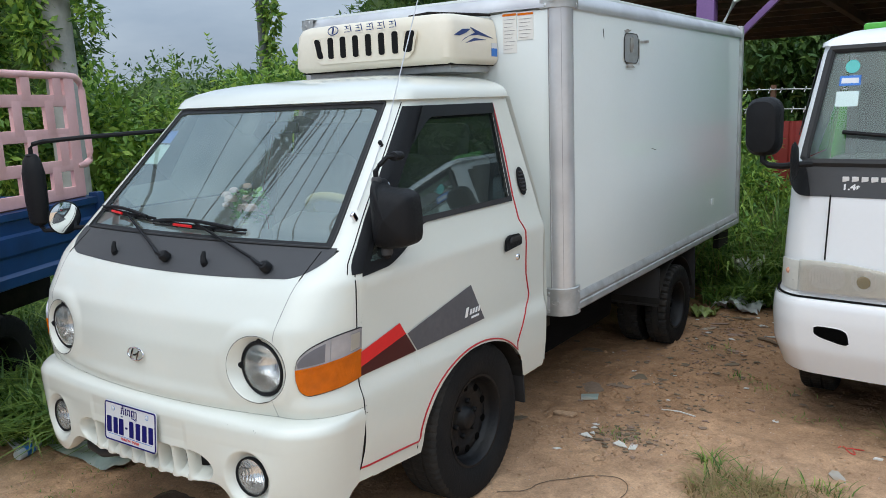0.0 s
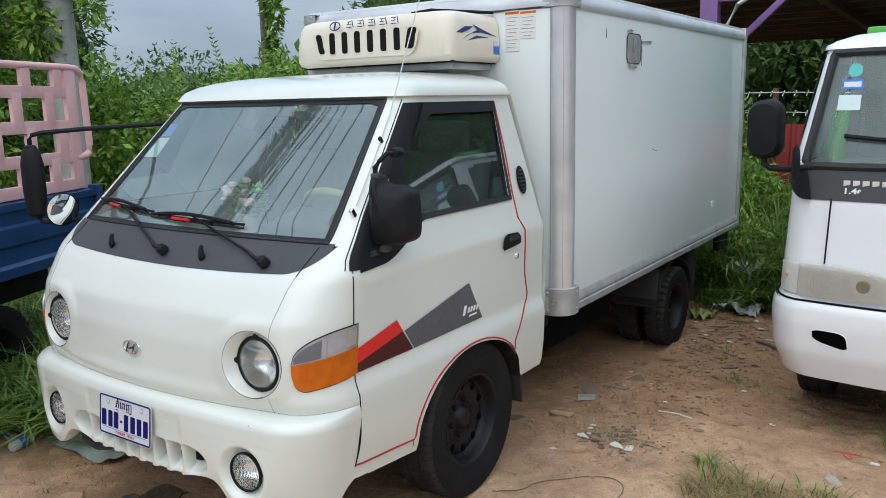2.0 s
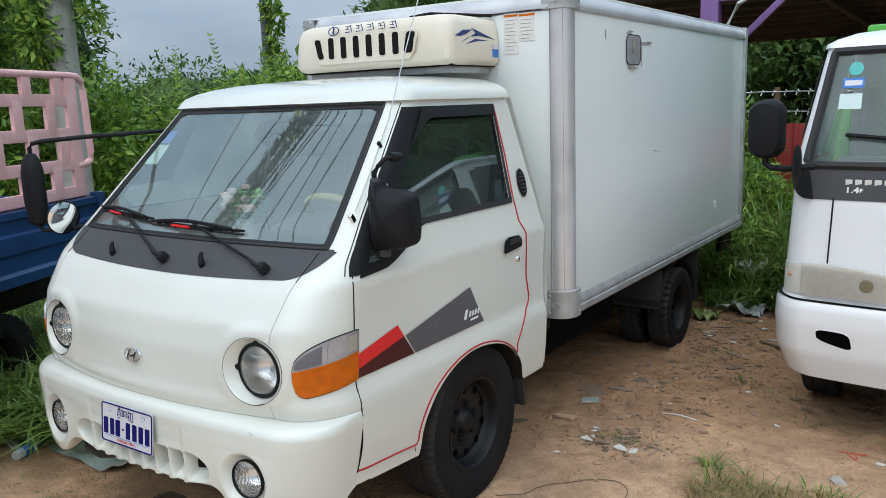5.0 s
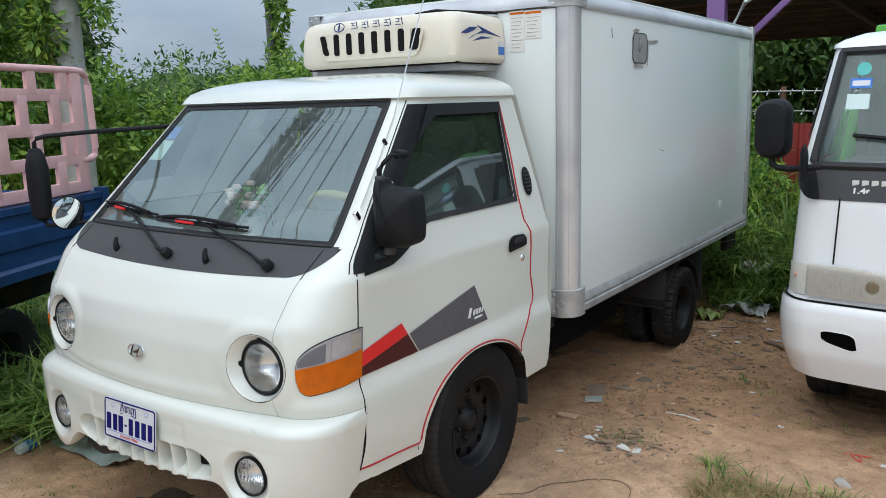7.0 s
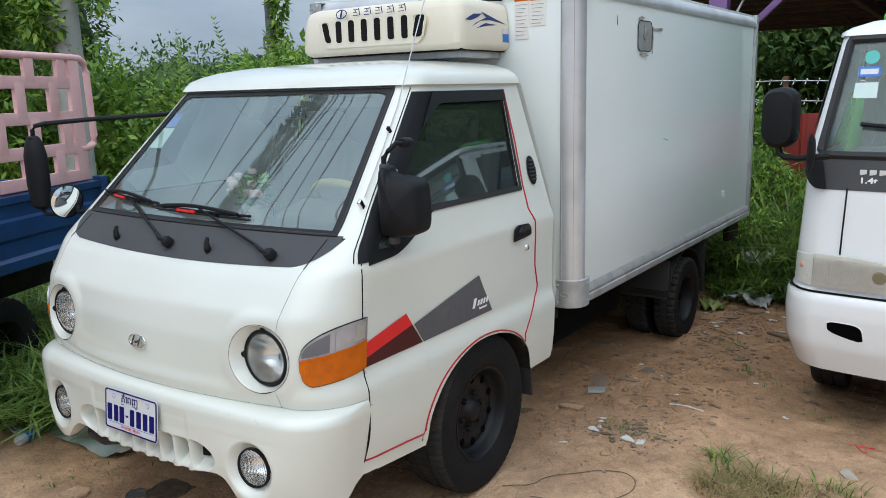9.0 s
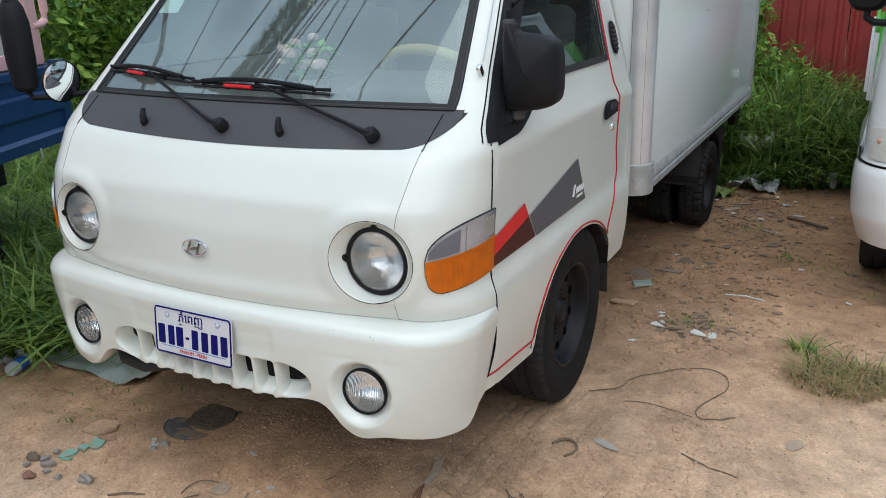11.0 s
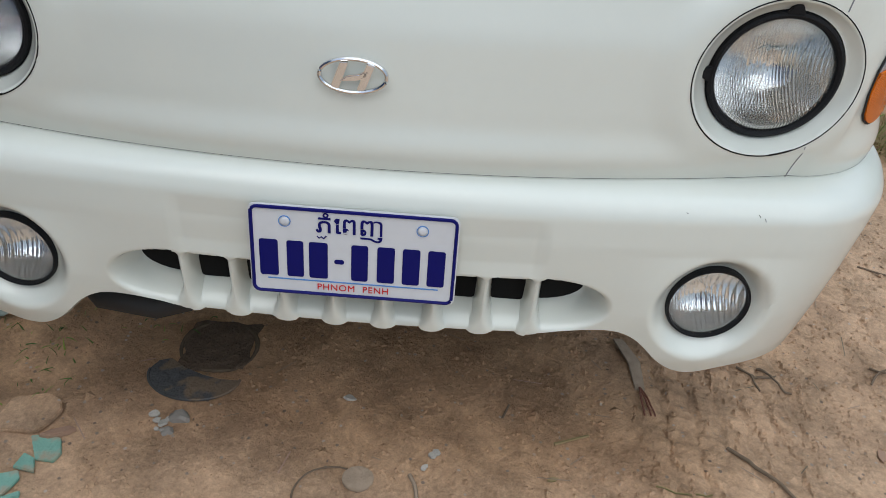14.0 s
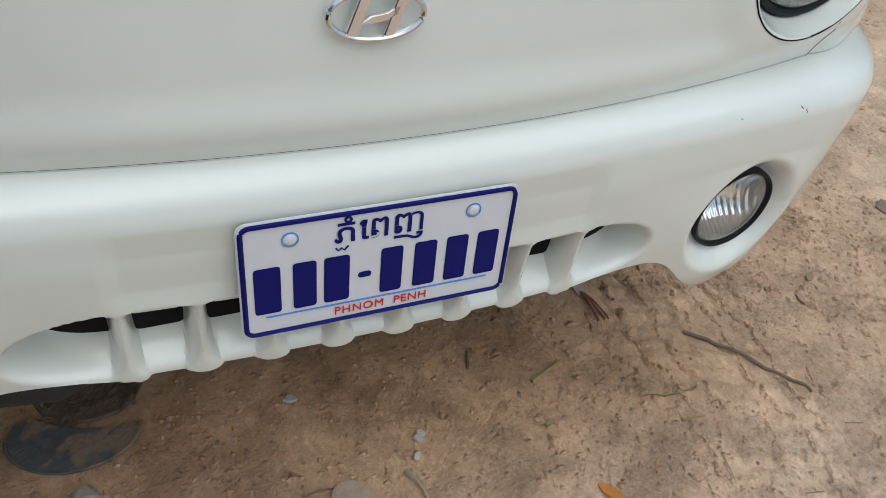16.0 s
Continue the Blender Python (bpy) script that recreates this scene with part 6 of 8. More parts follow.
# ---- the second white truck ----
truck2 = thing("white_truck", "white cab-over light truck with a green cargo bed", "truck", place=(2.655, 2.47, 0), turn=0.5)
CAB2 = Shell([
    (0.30, 0.06, 0.08, 0.86, 0.20, 0.28, 1.6), (0.45, 0.01, 0.08, 0.905, 0.18, 0.28, 1.6), (0.60, 0.0, 0.08, 0.915, 0.17, 0.28, 1.6), (0.70, 0.01, 0.08, 0.91, 0.17, 0.28, 1.6), (0.72, 0.05, 0.08, 0.89, 0.15, 0.26, 1.6),
    (0.90, 0.05, 0.08, 0.885, 0.15, 0.26, 1.6), (1.20, 0.09, 0.08, 0.87, 0.14, 0.24, 1.6), (1.34, 0.13, 0.08, 0.862, 0.10, 0.18, 1.6), (1.40, 0.155, 0.08, 0.855, 0.065, 0.14, 1.6), (1.95, 0.42, 0.08, 0.775, 0.055, 0.12, 1.56), (2.03, 0.47, 0.08, 0.76, 0.06, 0.13, 1.55)], soften=0.012)


def build_truck2():
    S = CAB2
    front = sorted(set(spread(-2, -1, 12) + spread(-1, 1, 30) + spread(1, 2, 12)))
    part("bumper", S.panel(front + [2.25], lambda u: 0.315, lambda u: 0.705, 18, 0.012), PAINT_COOL, truck2, "white moulded bumper with dark fog recesses")
    part("front_panel", S.panel(front, lambda u: 0.70, lambda u: 1.215, 16), PAINT_COOL, truck2)
    part("grille_band", S.panel(sorted(set(spread(-1.25, 1.25, 40))), lambda u: 1.215, lambda u: 1.365, 6, 0.004), COWL_PLASTIC, truck2, "matt black band below the windscreen")
    us = spread(-1, 1, 24)
    part("windscreen", S.panel(us, lambda u: 1.385, lambda u: 1.93, 12, -0.004), CLEAR_SCREEN, truck2).visible_shadow = False
    loop = [S.at(u, 1.378, 0.002) for u in us] + [S.at(1, z, 0.002) for z in spread(1.40, 1.92, 10)] + [S.at(u, 1.935, 0.002) for u in us[::-1]] + [S.at(-1, z, 0.002) for z in spread(1.92, 1.40, 10)]
    part("windscreen_seal", pipe(loop, 0.022, 6, closed=True), RUBBER, truck2)
    for s in (-1, 1):
        part("pillar", S.panel([s * u for u in spread(1, 2, 10)], lambda u: 1.215 if abs(u) > 1.25 else 1.36, lambda u: 1.96, 14), PAINT_COOL, truck2)
        part("side_panel", S.panel([s * u for u in spread(2, 3, 30)], lambda u: 0.62 if abs(u) > 2.25 else 0.45, lambda u: 1.36, 12), PAINT_COOL, truck2)
        part("side_frame", S.panel([s * u for u in spread(2, 2.12, 3)], lambda u: 1.36, lambda u: 1.96, 8), BLACK_PLASTIC, truck2)
        part("rear_pillar", S.panel([s * u for u in spread(2.8, 3, 3)], lambda u: 1.36, lambda u: 1.96, 8), PAINT_COOL, truck2)
        part("door_window", S.panel([s * u for u in spread(2.1, 2.82, 12)], lambda u: 1.37, lambda u: 1.90, 8, -0.008), SIDE_GLASS, truck2).visible_shadow = False
        part("door_header", S.panel([s * u for u in spread(2.0, 2.85, 12)], lambda u: 1.89, lambda u: 1.96, 3), PAINT_COOL, truck2)
        part("rain_visor", S.panel([s * u for u in spread(2.05, 2.75, 12)], lambda u: 1.80 - 0.3 * max(0, 2.25 - abs(u)) / 0.2, lambda u: 1.90, 3, 0.02, 0.004), VISOR, truck2)
        # lamps
        lamp = part("headlamp", S.panel([s * u for u in spread(0.42, 1.12, 20)], lambda u: 0.745 + 0.03 * max(0, 0.6 - abs(u)), lambda u: 0.90 - 0.045 * max(0, (0.9 - abs(u)) / 0.48) ** 2, 8, 0.010, 0.01), LAMP_PALE, truck2, "rectangular headlamp with yellowed clear lens")
        part("lens", S.panel([s * u for u in spread(0.42, 1.12, 20)], lambda u: 0.742 + 0.03 * max(0, 0.6 - abs(u)), lambda u: 0.903 - 0.045 * max(0, (0.9 - abs(u)) / 0.48) ** 2, 8, 0.033), LENS, lamp)
        for x0, wide, tall in ((0.635, 0.165, 0.116), (0.470, 0.115, 0.108)):
            bowl = part("bowl", outward(slab(rounded(wide, tall, 0.05), 0.003, lambda a, b, d: S.at(S.front_u(s * (x0 + a), 0.822), 0.822 + b, 0.0205 + d)), (0, 1.5, 0.82)), LAMP_SILVER, lamp)
            for k in range(11):
                xx = x0 + (k - 5) * wide * 0.086
                part("flute", pipe([S.at(S.front_u(s * xx, 0.822), 0.822 + z, 0.0245) for z in (-0.45 * tall, 0, 0.45 * tall)], 0.0010, 4), LAMP_SILVER, bowl)
        c = S.at(S.front_u(s * 0.470, 0.815), 0.815, 0.023)
        part("bulb_cap", lathe([(0.0, -0.008), (0.026, -0.007), (0.032, 0.0)], 20, "Y", c), BULB_YELLOW, lamp)
        side = part("side_lamp", S.panel([s * u for u in spread(1.14, 1.62, 12)], lambda u: 0.738, lambda u: 0.892 - 0.01 * (abs(u) - 1.14), 8, 0.005, 0.006), LAMP_PALE, truck2, "clear corner lamp with an amber bulb")
        part("bulb", lathe([(0.0, -0.008), (0.012, -0.005), (0.016, 0.0)], 14, "Y", S.at(s * 1.38, 0.830, 0.008)), BULB_AMBER, side)
        for k in range(9):
            part("flute", pipe([S.at(s * (1.17 + 0.053 * k), z, 0.0058) for z in (0.744, 0.82, 0.884)], 0.0026, 4), LAMP_CLEAR, side)
        # fog recess
        recess = [(0.512, 0.488), (0.680, 0.528), (0.684, 0.584), (0.530, 0.580)]
        for _ in range(3):
            recess = [(0.82 * p[0] + 0.18 * q[0], 0.82 * p[1] + 0.18 * q[1]) if k == 0 else (0.18 * p[0] + 0.82 * q[0], 0.18 * p[1] + 0.82 * q[1]) for p, q in zip(recess, recess[1:] + recess[:1]) for k in (0, 1)]
        hollow = part("fog_recess", outward(slab(recess, 0.002, lambda a, b, d: S.at(S.front_u(s * a, b), b, 0.0122 + d)), (0, 1.5, 0.55)), HOLE, truck2, "dark fog-lamp recess")
        part("recess_rim", pipe([S.at(S.front_u(s * p, q), q, 0.0125) for p, q in recess], 0.0026, 6, closed=True), PAINT_COOL, hollow)
        part("panel_gap", pipe([S.at(S.front_u(s * (0.655 - 0.02 * (z - 0.9)), z), z, 0.003) for z in spread(0.905, 1.225, 8)], 0.004, 5), SEAM, truck2)
        part("bumper_gap", pipe([S.at(s * u, 0.712, 0.006) for u in spread(0, 2.2, 26)], 0.006, 5), SEAM, truck2)
        part("corner_trim", S.panel([s * u for u in spread(1.03, 1.55, 10)], lambda u: 1.215 + 0.08 * max(0, (abs(u) - 1.15) / 0.4) ** 2, lambda u: 1.37, 6, 0.014, 0.012), BLACK_PLASTIC, truck2, "black corner trim at the mirror arm")
        wheel_parts(truck2, (s * 0.74, 0.84, 0.335), 0.34, 0.19, 0.20, s)
        m = new("door_mirror")
        m.parent = truck2
        m.matrix_basis = pose(s * 0.955, 0.06, 1.565, 0, 0, s * 10)
        tagged(m, "black plastic mirror on a curved arm")
        rows = []
        for d, k in ((0.04, 0.95), (0.03, 1.0), (-0.02, 0.98), (-0.045, 0.85), (-0.055, 0.5), (-0.057, 0.1), (-0.057, 0.001)):
            rows.append([Vector((a * k, d, b * k)) for a, b in rounded(0.17, 0.29, 0.07) + rounded(0.17, 0.29, 0.07)[:1]])
        part("housing", outward(sheet(rows), (0, 0.02, 0)), BLACK_PLASTIC, m)
        part("glass", slab(rounded(0.155, 0.27, 0.06), 0.004, lambda a, b, d: Vector((a, 0.038 + d, b))), MIRROR, m)
        part("arm", pipe([(0, 0, -0.13), (0, 0, -0.17), (-s * 0.03, 0, -0.19), (-s * 0.09, 0.01, -0.195), (-s * 0.21, 0.08, -0.185)], 0.016, 8), BLACK_PLASTIC, m)
        disc = part("round_mirror", lathe([(0.0, -0.012), (0.082, -0.01), (0.095, 0.0), (0.07, 0.014), (0.0, 0.02)], 28, "Y"), BLACK_PLASTIC, m)
        disc.matrix_basis = pose(-s * 0.165, -0.03, -0.165, 0, 0, s * 76)
    for k, wdt in enumerate((0.03, 0.03, 0.03, 0.03, 0.03, 0.014, 0.03, 0.03)):
        x = -0.585 + 0.042 * k
        part("lettering_bar", box((wdt, 0.003, 0.030), S.at(S.front_u(x, 1.30), 1.30, 0.007), (12, 0, 0), 0.003), WHITE_INK, truck2)
    load = plate_text("load_text", "1.4t", 0.038, 0, 0, WHITE_INK, truck2, "LEFT", 0.0012)
    load.matrix_basis = Matrix.Translation(S.at(S.front_u(-0.60, 1.252), 1.252, 0.008)) @ Euler((radians(78), 0, radians(-3))).to_matrix().to_4x4() @ Matrix.Diagonal((1.35, 1, 1, 1))
    for x, z, wdt, hgt, mat in ((-0.615, 1.845, 0.06, 0.055, STICKER_TEAL), (-0.62, 1.775, 0.10, 0.05, STICKER_BLUE), (-0.62, 1.775, 0.08, 0.026, PLATE_WHITE), (-0.625, 1.685, 0.105, 0.075, STICKER_PALE)):
        rows = [[S.at(S.front_u(x + wdt * (a - 0.5), z + hgt * (b - 0.5)), z + hgt * (b - 0.5), -0.0012 if mat is PLATE_WHITE else -0.0018) for a in (0, 0.5, 1)] for b in (0, 0.5, 1)]
        if mat is STICKER_TEAL:
            rows = [[S.at(S.front_u(x + 0.034 * q * math.cos(a), z + 0.034 * q * math.sin(a)), z + 0.034 * q * math.sin(a), -0.0018) for a in spread(0, math.tau, 24)] for q in (0.02, 1.0)]
        part("sticker", outward(sheet(rows), (0, 1.5, 1.6)), mat, truck2)
    base = S.at(0.15, 1.40, 0.02)
    part("wiper", pipe([S.at(S.front_u(x, 1.525 - 0.04 * t), 1.525 - 0.04 * t, 0.02) for x, t in ((-0.62, 0), (-0.4, 0.5), (-0.15, 1.0))], 0.011, 6), BLACK_PLASTIC, truck2)
    part("wiper_arm", pipe([base, S.at(S.front_u(-0.3, 1.49), 1.495, 0.035)], 0.01, 6), BLACK_PLASTIC, truck2)
    rows = []
    for z, grow in ((1.955, 0.012), (1.975, 0.014), (2.0, -0.02), (2.03, -0.10), (2.05, -0.25), (2.06, -0.5), (2.062, -0.7)):
        row = []
        for u in spread(-3, -2, 6)[:-1] + spread(-2, 2, 40)[:-1] + spread(2, 3, 6):
            p = S.at(u, min(z, 1.99))
            k = max(0.02, (0.75 + grow) / 0.75)
            row.append(Vector((p.x * k, 1.55 - (1.55 - p.y) * max(0.05, (1.0 + grow) / 1.0), z)))
        rows.append(row)
    part("roof", outward(sheet(rows), (0, 1, 1.8)), PAINT_COOL, truck2)
    spare = wheel_parts(truck2, (-0.45, 2.35, 0.50), 0.28, 0.16, 0.165, 1)
    spare.matrix_basis = pose(-0.45, 2.35, 0.50, 0, 90, 0)
    part("wind_deflector", box((1.25, 0.35, 0.05), (0, 1.0, 2.065), (3, 0, 0), 0.02), GREEN_PAINT, truck2, "bright green strip on the roof")
    part("back_panel", box((1.55, 0.02, 1.4), (0, 1.58, 1.3)), PAINT_COOL, truck2)
    part("cab_floor", box((1.6, 1.4, 0.04), (0, 0.85, 0.72)), DASH, truck2)
    part("dashboard", box((1.4, 0.3, 0.2), (0, 0.45, 1.30), bevel=0.05), DASH, truck2)
    for x in (-0.42, 0.42):
        part("seat", box((0.52, 0.16, 0.75), (x, 1.30, 1.40), (-10, 0, 0), 0.07, 4), SEAT, truck2)
    part("chassis", box((0.8, 4.3, 0.16), (0, 2.3, 0.50)), UNDERBODY, truck2)
    bed = part("cargo_bed", box((1.74, 2.9, 0.06), (0, 3.1, 0.80), bevel=0.01), GREEN_PAINT, truck2, "bright green drop-side cargo bed")
    for s in (-1, 1):
        part("drop_side", box((0.03, 2.9, 0.42), (s * 0.895, 3.1, 1.02), bevel=0.01), PAINT_COOL, bed, "white drop side with upright ribs")
        for k in range(9):
            part("side_rib", box((0.022, 0.05, 0.36), (s * 0.918, 1.85 + 0.31 * k, 1.02), bevel=0.006), PAINT_COOL, bed)
        part("mud_guard", sheet([[Vector((s * x, 3.35 + 0.38 * math.cos(a), 0.30 + 0.37 * math.sin(a))) for a in spread(radians(10), radians(170), 14)] for x in (0.5, 0.86)], thick=0.006), UNDERBODY, truck2)
        part("arch_lining", sheet([[Vector((s * x, 0.84 + 0.42 * math.cos(a), 0.36 + 0.40 * math.sin(a))) for a in spread(0, math.pi, 18)] for x in (0.45, 0.84)], thick=0.006), UNDERBODY, truck2)
        hub = part("hub", lathe([(0.085, s * 0.02), (0.08, s * 0.055), (0.05, s * 0.075), (0.048, s * 0.105), (0.0, s * 0.108)], 24, "X", (s * 0.775, 0.84, 0.335)), RIM_BLACK, truck2, "black steel hub with long studs")
        for k in range(6):
            a = k * math.tau / 6 + 0.3
            part("stud", lathe([(0.014, 0.0), (0.014, s * 0.05), (0.008, s * 0.055), (0.0, s * 0.056)], 6, "X", (s * 0.81, 0.84 + 0.105 * math.cos(a), 0.335 + 0.105 * math.sin(a))), RIM_BLACK, hub)
        part("side_rail", box((0.03, 2.9, 0.05), (s * 0.895, 3.1, 1.25), bevel=0.01), GREEN_PAINT, bed)
        wheel_parts(truck2, (s * 0.72, 3.35, 0.275), 0.28, 0.16, 0.165, s, "lug", True)
    part("head_board", box((1.74, 0.03, 0.9), (0, 1.66, 1.25), bevel=0.01), GREEN_PAINT, bed)
    part("tail_board", box((1.74, 0.03, 0.42), (0, 4.54, 1.02), bevel=0.01), GREEN_PAINT, bed)


build_truck2()

# ---- the blue truck bed with the pink gate ----
truck3 = thing("blue_truck", "dark blue drop-side truck with pink slatted side gates", "truck", place=(-2.465, 1.525, 0), turn=24.0)


def build_truck3():
    # local frame: the near side runs along -y from the origin, the bed lies towards -x
    L = 3.0
    prof = [(0.0, 0.76), (0.03, 0.77), (0.035, 0.83), (0.012, 0.85), (0.012, 0.94), (0.03, 0.96), (0.03, 1.06), (0.005, 1.075), (0.005, 1.15), (0.025, 1.16), (0.025, 1.20), (-0.03, 1.205)]
    rows = [[Vector((a, y, b)) for a, b in prof] for y in (-L, -0.06)]
    part("drop_side", outward(sheet(rows), (-1, -1.5, 1.0)), BLUE_PAINT, truck3, "ribbed dark blue drop side")
    part("end_post", box((0.07, 0.08, 0.52), (-0.005, -0.03, 0.97), bevel=0.012), BLUE_PAINT, truck3)
    part("end_board", box((1.6, 0.04, 0.45), (-0.82, -0.02, 0.98), bevel=0.01), BLUE_PAINT, truck3)
    part("bed_floor", box((1.62, L, 0.05), (-0.82, -L / 2, 0.80)), BLUE_PAINT, truck3)
    part("far_side", box((0.04, L, 0.42), (-1.64, -L / 2, 1.0), bevel=0.01), BLUE_PAINT, truck3)
    part("inner_lining", box((0.02, L - 0.2, 0.06), (-0.05, -L / 2, 1.225)), HUB_RUST, truck3, "rusty sheet at the foot of the gate")
    part("chassis", box((0.7, L, 0.2), (-0.82, -L / 2, 0.58)), UNDERBODY, truck3)
    for x in (-0.20, -1.45):
        wheel_parts(truck3, (x, -0.95, 0.29), 0.30, 0.17, 0.17, 1 if x > -0.5 else -1, "lug", True)
        wheel_parts(truck3, (x, -L - 0.9, 0.32), 0.33, 0.18, 0.19, 1 if x > -0.5 else -1)
    # its cab, towards -y
    yc = -L - 0.1
    side = [(0.0, 0.55), (0.0, 1.98), (-0.12, 2.03), (-0.85, 2.03), (-1.02, 1.96), (-1.32, 1.30), (-1.42, 1.18), (-1.46, 0.70), (-1.44, 0.45), (-1.25, 0.40), (-1.22, 0.52), (-0.5, 0.52)]
    part("cab", slab([(q, p) for q, p in side], 1.6, lambda q, p, d: Vector((-1.62 + d, yc + q, p)), 0.03), BLUE_PAINT, truck3, "dark blue cab")
    for x in (-0.018, -1.622):
        part("cab_window", slab([(-0.16, 1.30), (-0.16, 1.88), (-0.82, 1.90), (-1.14, 1.34)], 0.006, lambda q, p, d: Vector((x + d - 0.003, yc + q, p))), SIDE_GLASS, truck3)
    part("windscreen", slab([(-1.52, 0.06), (-0.10, 0.06), (-0.16, 0.66), (-1.46, 0.66)], 0.006, lambda q, p, d: Vector((q, yc - 1.335 + 0.43 * p - d, 1.30 + 0.92 * p))), WINDSCREEN, truck3)
    part("bumper", box((1.64, 0.10, 0.22), (-0.82, yc - 1.46, 0.50), bevel=0.03), BLUE_PAINT, truck3)
    for x in (-0.28, -1.36):
        part("headlamp", box((0.30, 0.02, 0.13), (x, yc - 1.455, 0.82), bevel=0.008), REFLECTOR, truck3)
    for k in range(4):
        part("hook", pipe([(0.03, -0.4 - 0.75 * k, 0.78), (0.035, -0.4 - 0.75 * k, 0.73), (0.02, -0.4 - 0.75 * k, 0.70)], 0.006, 5), ALU_DULL, truck3)
    gate = new("side_gate")
    gate.parent = truck3
    gate.matrix_basis = pose(-0.04, 0.09, 0)
    tagged(gate, "pink painted welded steel gate of flat bars")
    z0, z1 = 1.22, 2.02
    for k, z in enumerate((1.25, 1.43, 1.635, 1.85)):
        part("rail", box((0.03, L - 0.16, 0.075), (0, -L / 2 - 0.12, z), bevel=0.006), PINK_PAINT, gate)
    for lo, hi, off in ((1.43, 1.25, 0.1), (1.635, 1.43, 0.0), (1.85, 1.635, 0.1), (2.0, 1.85, 0.0)):
        for k in range(9):
            y = -0.375 - 0.30 * k - off
            part("upright", box((0.028, 0.085, lo - hi), (0.002, y, (lo + hi) / 2), bevel=0.004), PINK_PAINT, gate)
    part("end_stile", box((0.03, 0.11, z1 - z0), (0.001, -0.25, (z0 + z1) / 2), bevel=0.006), PINK_PAINT, gate)
    part("hoop", pipe([(0, -L, 2.01), (0, -0.25, 2.01), (0, -0.16, 2.005), (0, -0.115, 1.975), (0, -0.10, 1.92), (0, -0.085, 1.50), (0, -0.10, 1.445), (0, -0.15, 1.425), (0, -0.25, 1.42)], 0.024, 10), PINK_PAINT, gate, "pink bent tube round the gate's end")


build_truck3()

# ---- greenery, made of single leaves and blades ----
def leaf_mass(name, spots, count, size, mat, seed, label, category, kind="stuff", droop=0.3, slim=0.42, core=0.0):
    """Many small pointed leaves in uneven clumps; spots: centre, radii."""
    rng = np.random.default_rng(seed)
    vols = np.array([s[1][0] * s[1][1] * s[1][2] for s in spots]) ** 0.67
    pick = rng.choice(len(spots), count, p=vols / vols.sum())
    c = np.array([s[0] for s in spots])[pick]
    r = np.array([s[1] for s in spots])[pick]
    d = rng.normal(size=(count, 3))
    d /= np.linalg.norm(d, axis=1)[:, None]
    rad = rng.uniform(0.35, 1.0, count) ** 0.6
    lump = 1 + 0.15 * np.sin(d[:, 0] * 7 + pick) * np.sin(d[:, 1] * 6 + 1.3 * pick) + 0.15 * np.sin(d[:, 2] * 11 + pick)
    base = c + d * r * (rad * lump)[:, None]
    base[:, 2] = np.maximum(base[:, 2], 0.03)
    way = d * 0.7 + rng.normal(size=(count, 3)) * 0.6
    way[:, 2] -= droop
    way /= np.linalg.norm(way, axis=1)[:, None]
    side = np.cross(way, rng.normal(size=(count, 3)) * 0.4 + (0, 0, 1))
    side /= np.linalg.norm(side, axis=1)[:, None] + 1e-6
    up = np.cross(side, way)
    ln = size * rng.uniform(0.6, 1.4, count)[:, None]
    wd = ln * slim * 0.5
    a = base
    b = base + way * ln * 0.45 + side * wd - up * ln * 0.04
    e = base + way * ln * 0.45 - side * wd - up * ln * 0.04
    f = base + way * ln - up * ln * 0.12
    m = base + way * ln * 0.45 - up * ln * 0.10
    verts = np.stack([a, b, f, e, m], 1).reshape(-1, 3)
    i = np.arange(count)[:, None] * 5
    faces = np.concatenate([i + [0, 1, 4], i + [1, 2, 4], i + [2, 3, 4], i + [3, 0, 4]], 1).reshape(-1, 3)
    V, F = verts.tolist(), faces.tolist()
    if core:
        ball = bmesh.new()
        bmesh.ops.create_icosphere(ball, subdivisions=3, radius=1.0)
        bv = [v.co.copy() for v in ball.verts]
        bf = [[v.index for v in f.verts] for f in ball.faces]
        ball.free()
        for k, (cc, rr) in enumerate(spots):
            n0 = len(V)
            for v in bv:
                q = core * (0.85 + 0.35 * noise.noise(v * 2.5 + Vector((k * 2.3, seed, 0))))
                V.append((cc[0] + v.x * rr[0] * q, cc[1] + v.y * rr[1] * q, max(0.02, cc[2] + v.z * rr[2] * q)))
            F += [[n0 + i for i in f] for f in bf]
    ob = raw(name, V, F, mat)
    return tagged(ob, label, category, kind=kind)


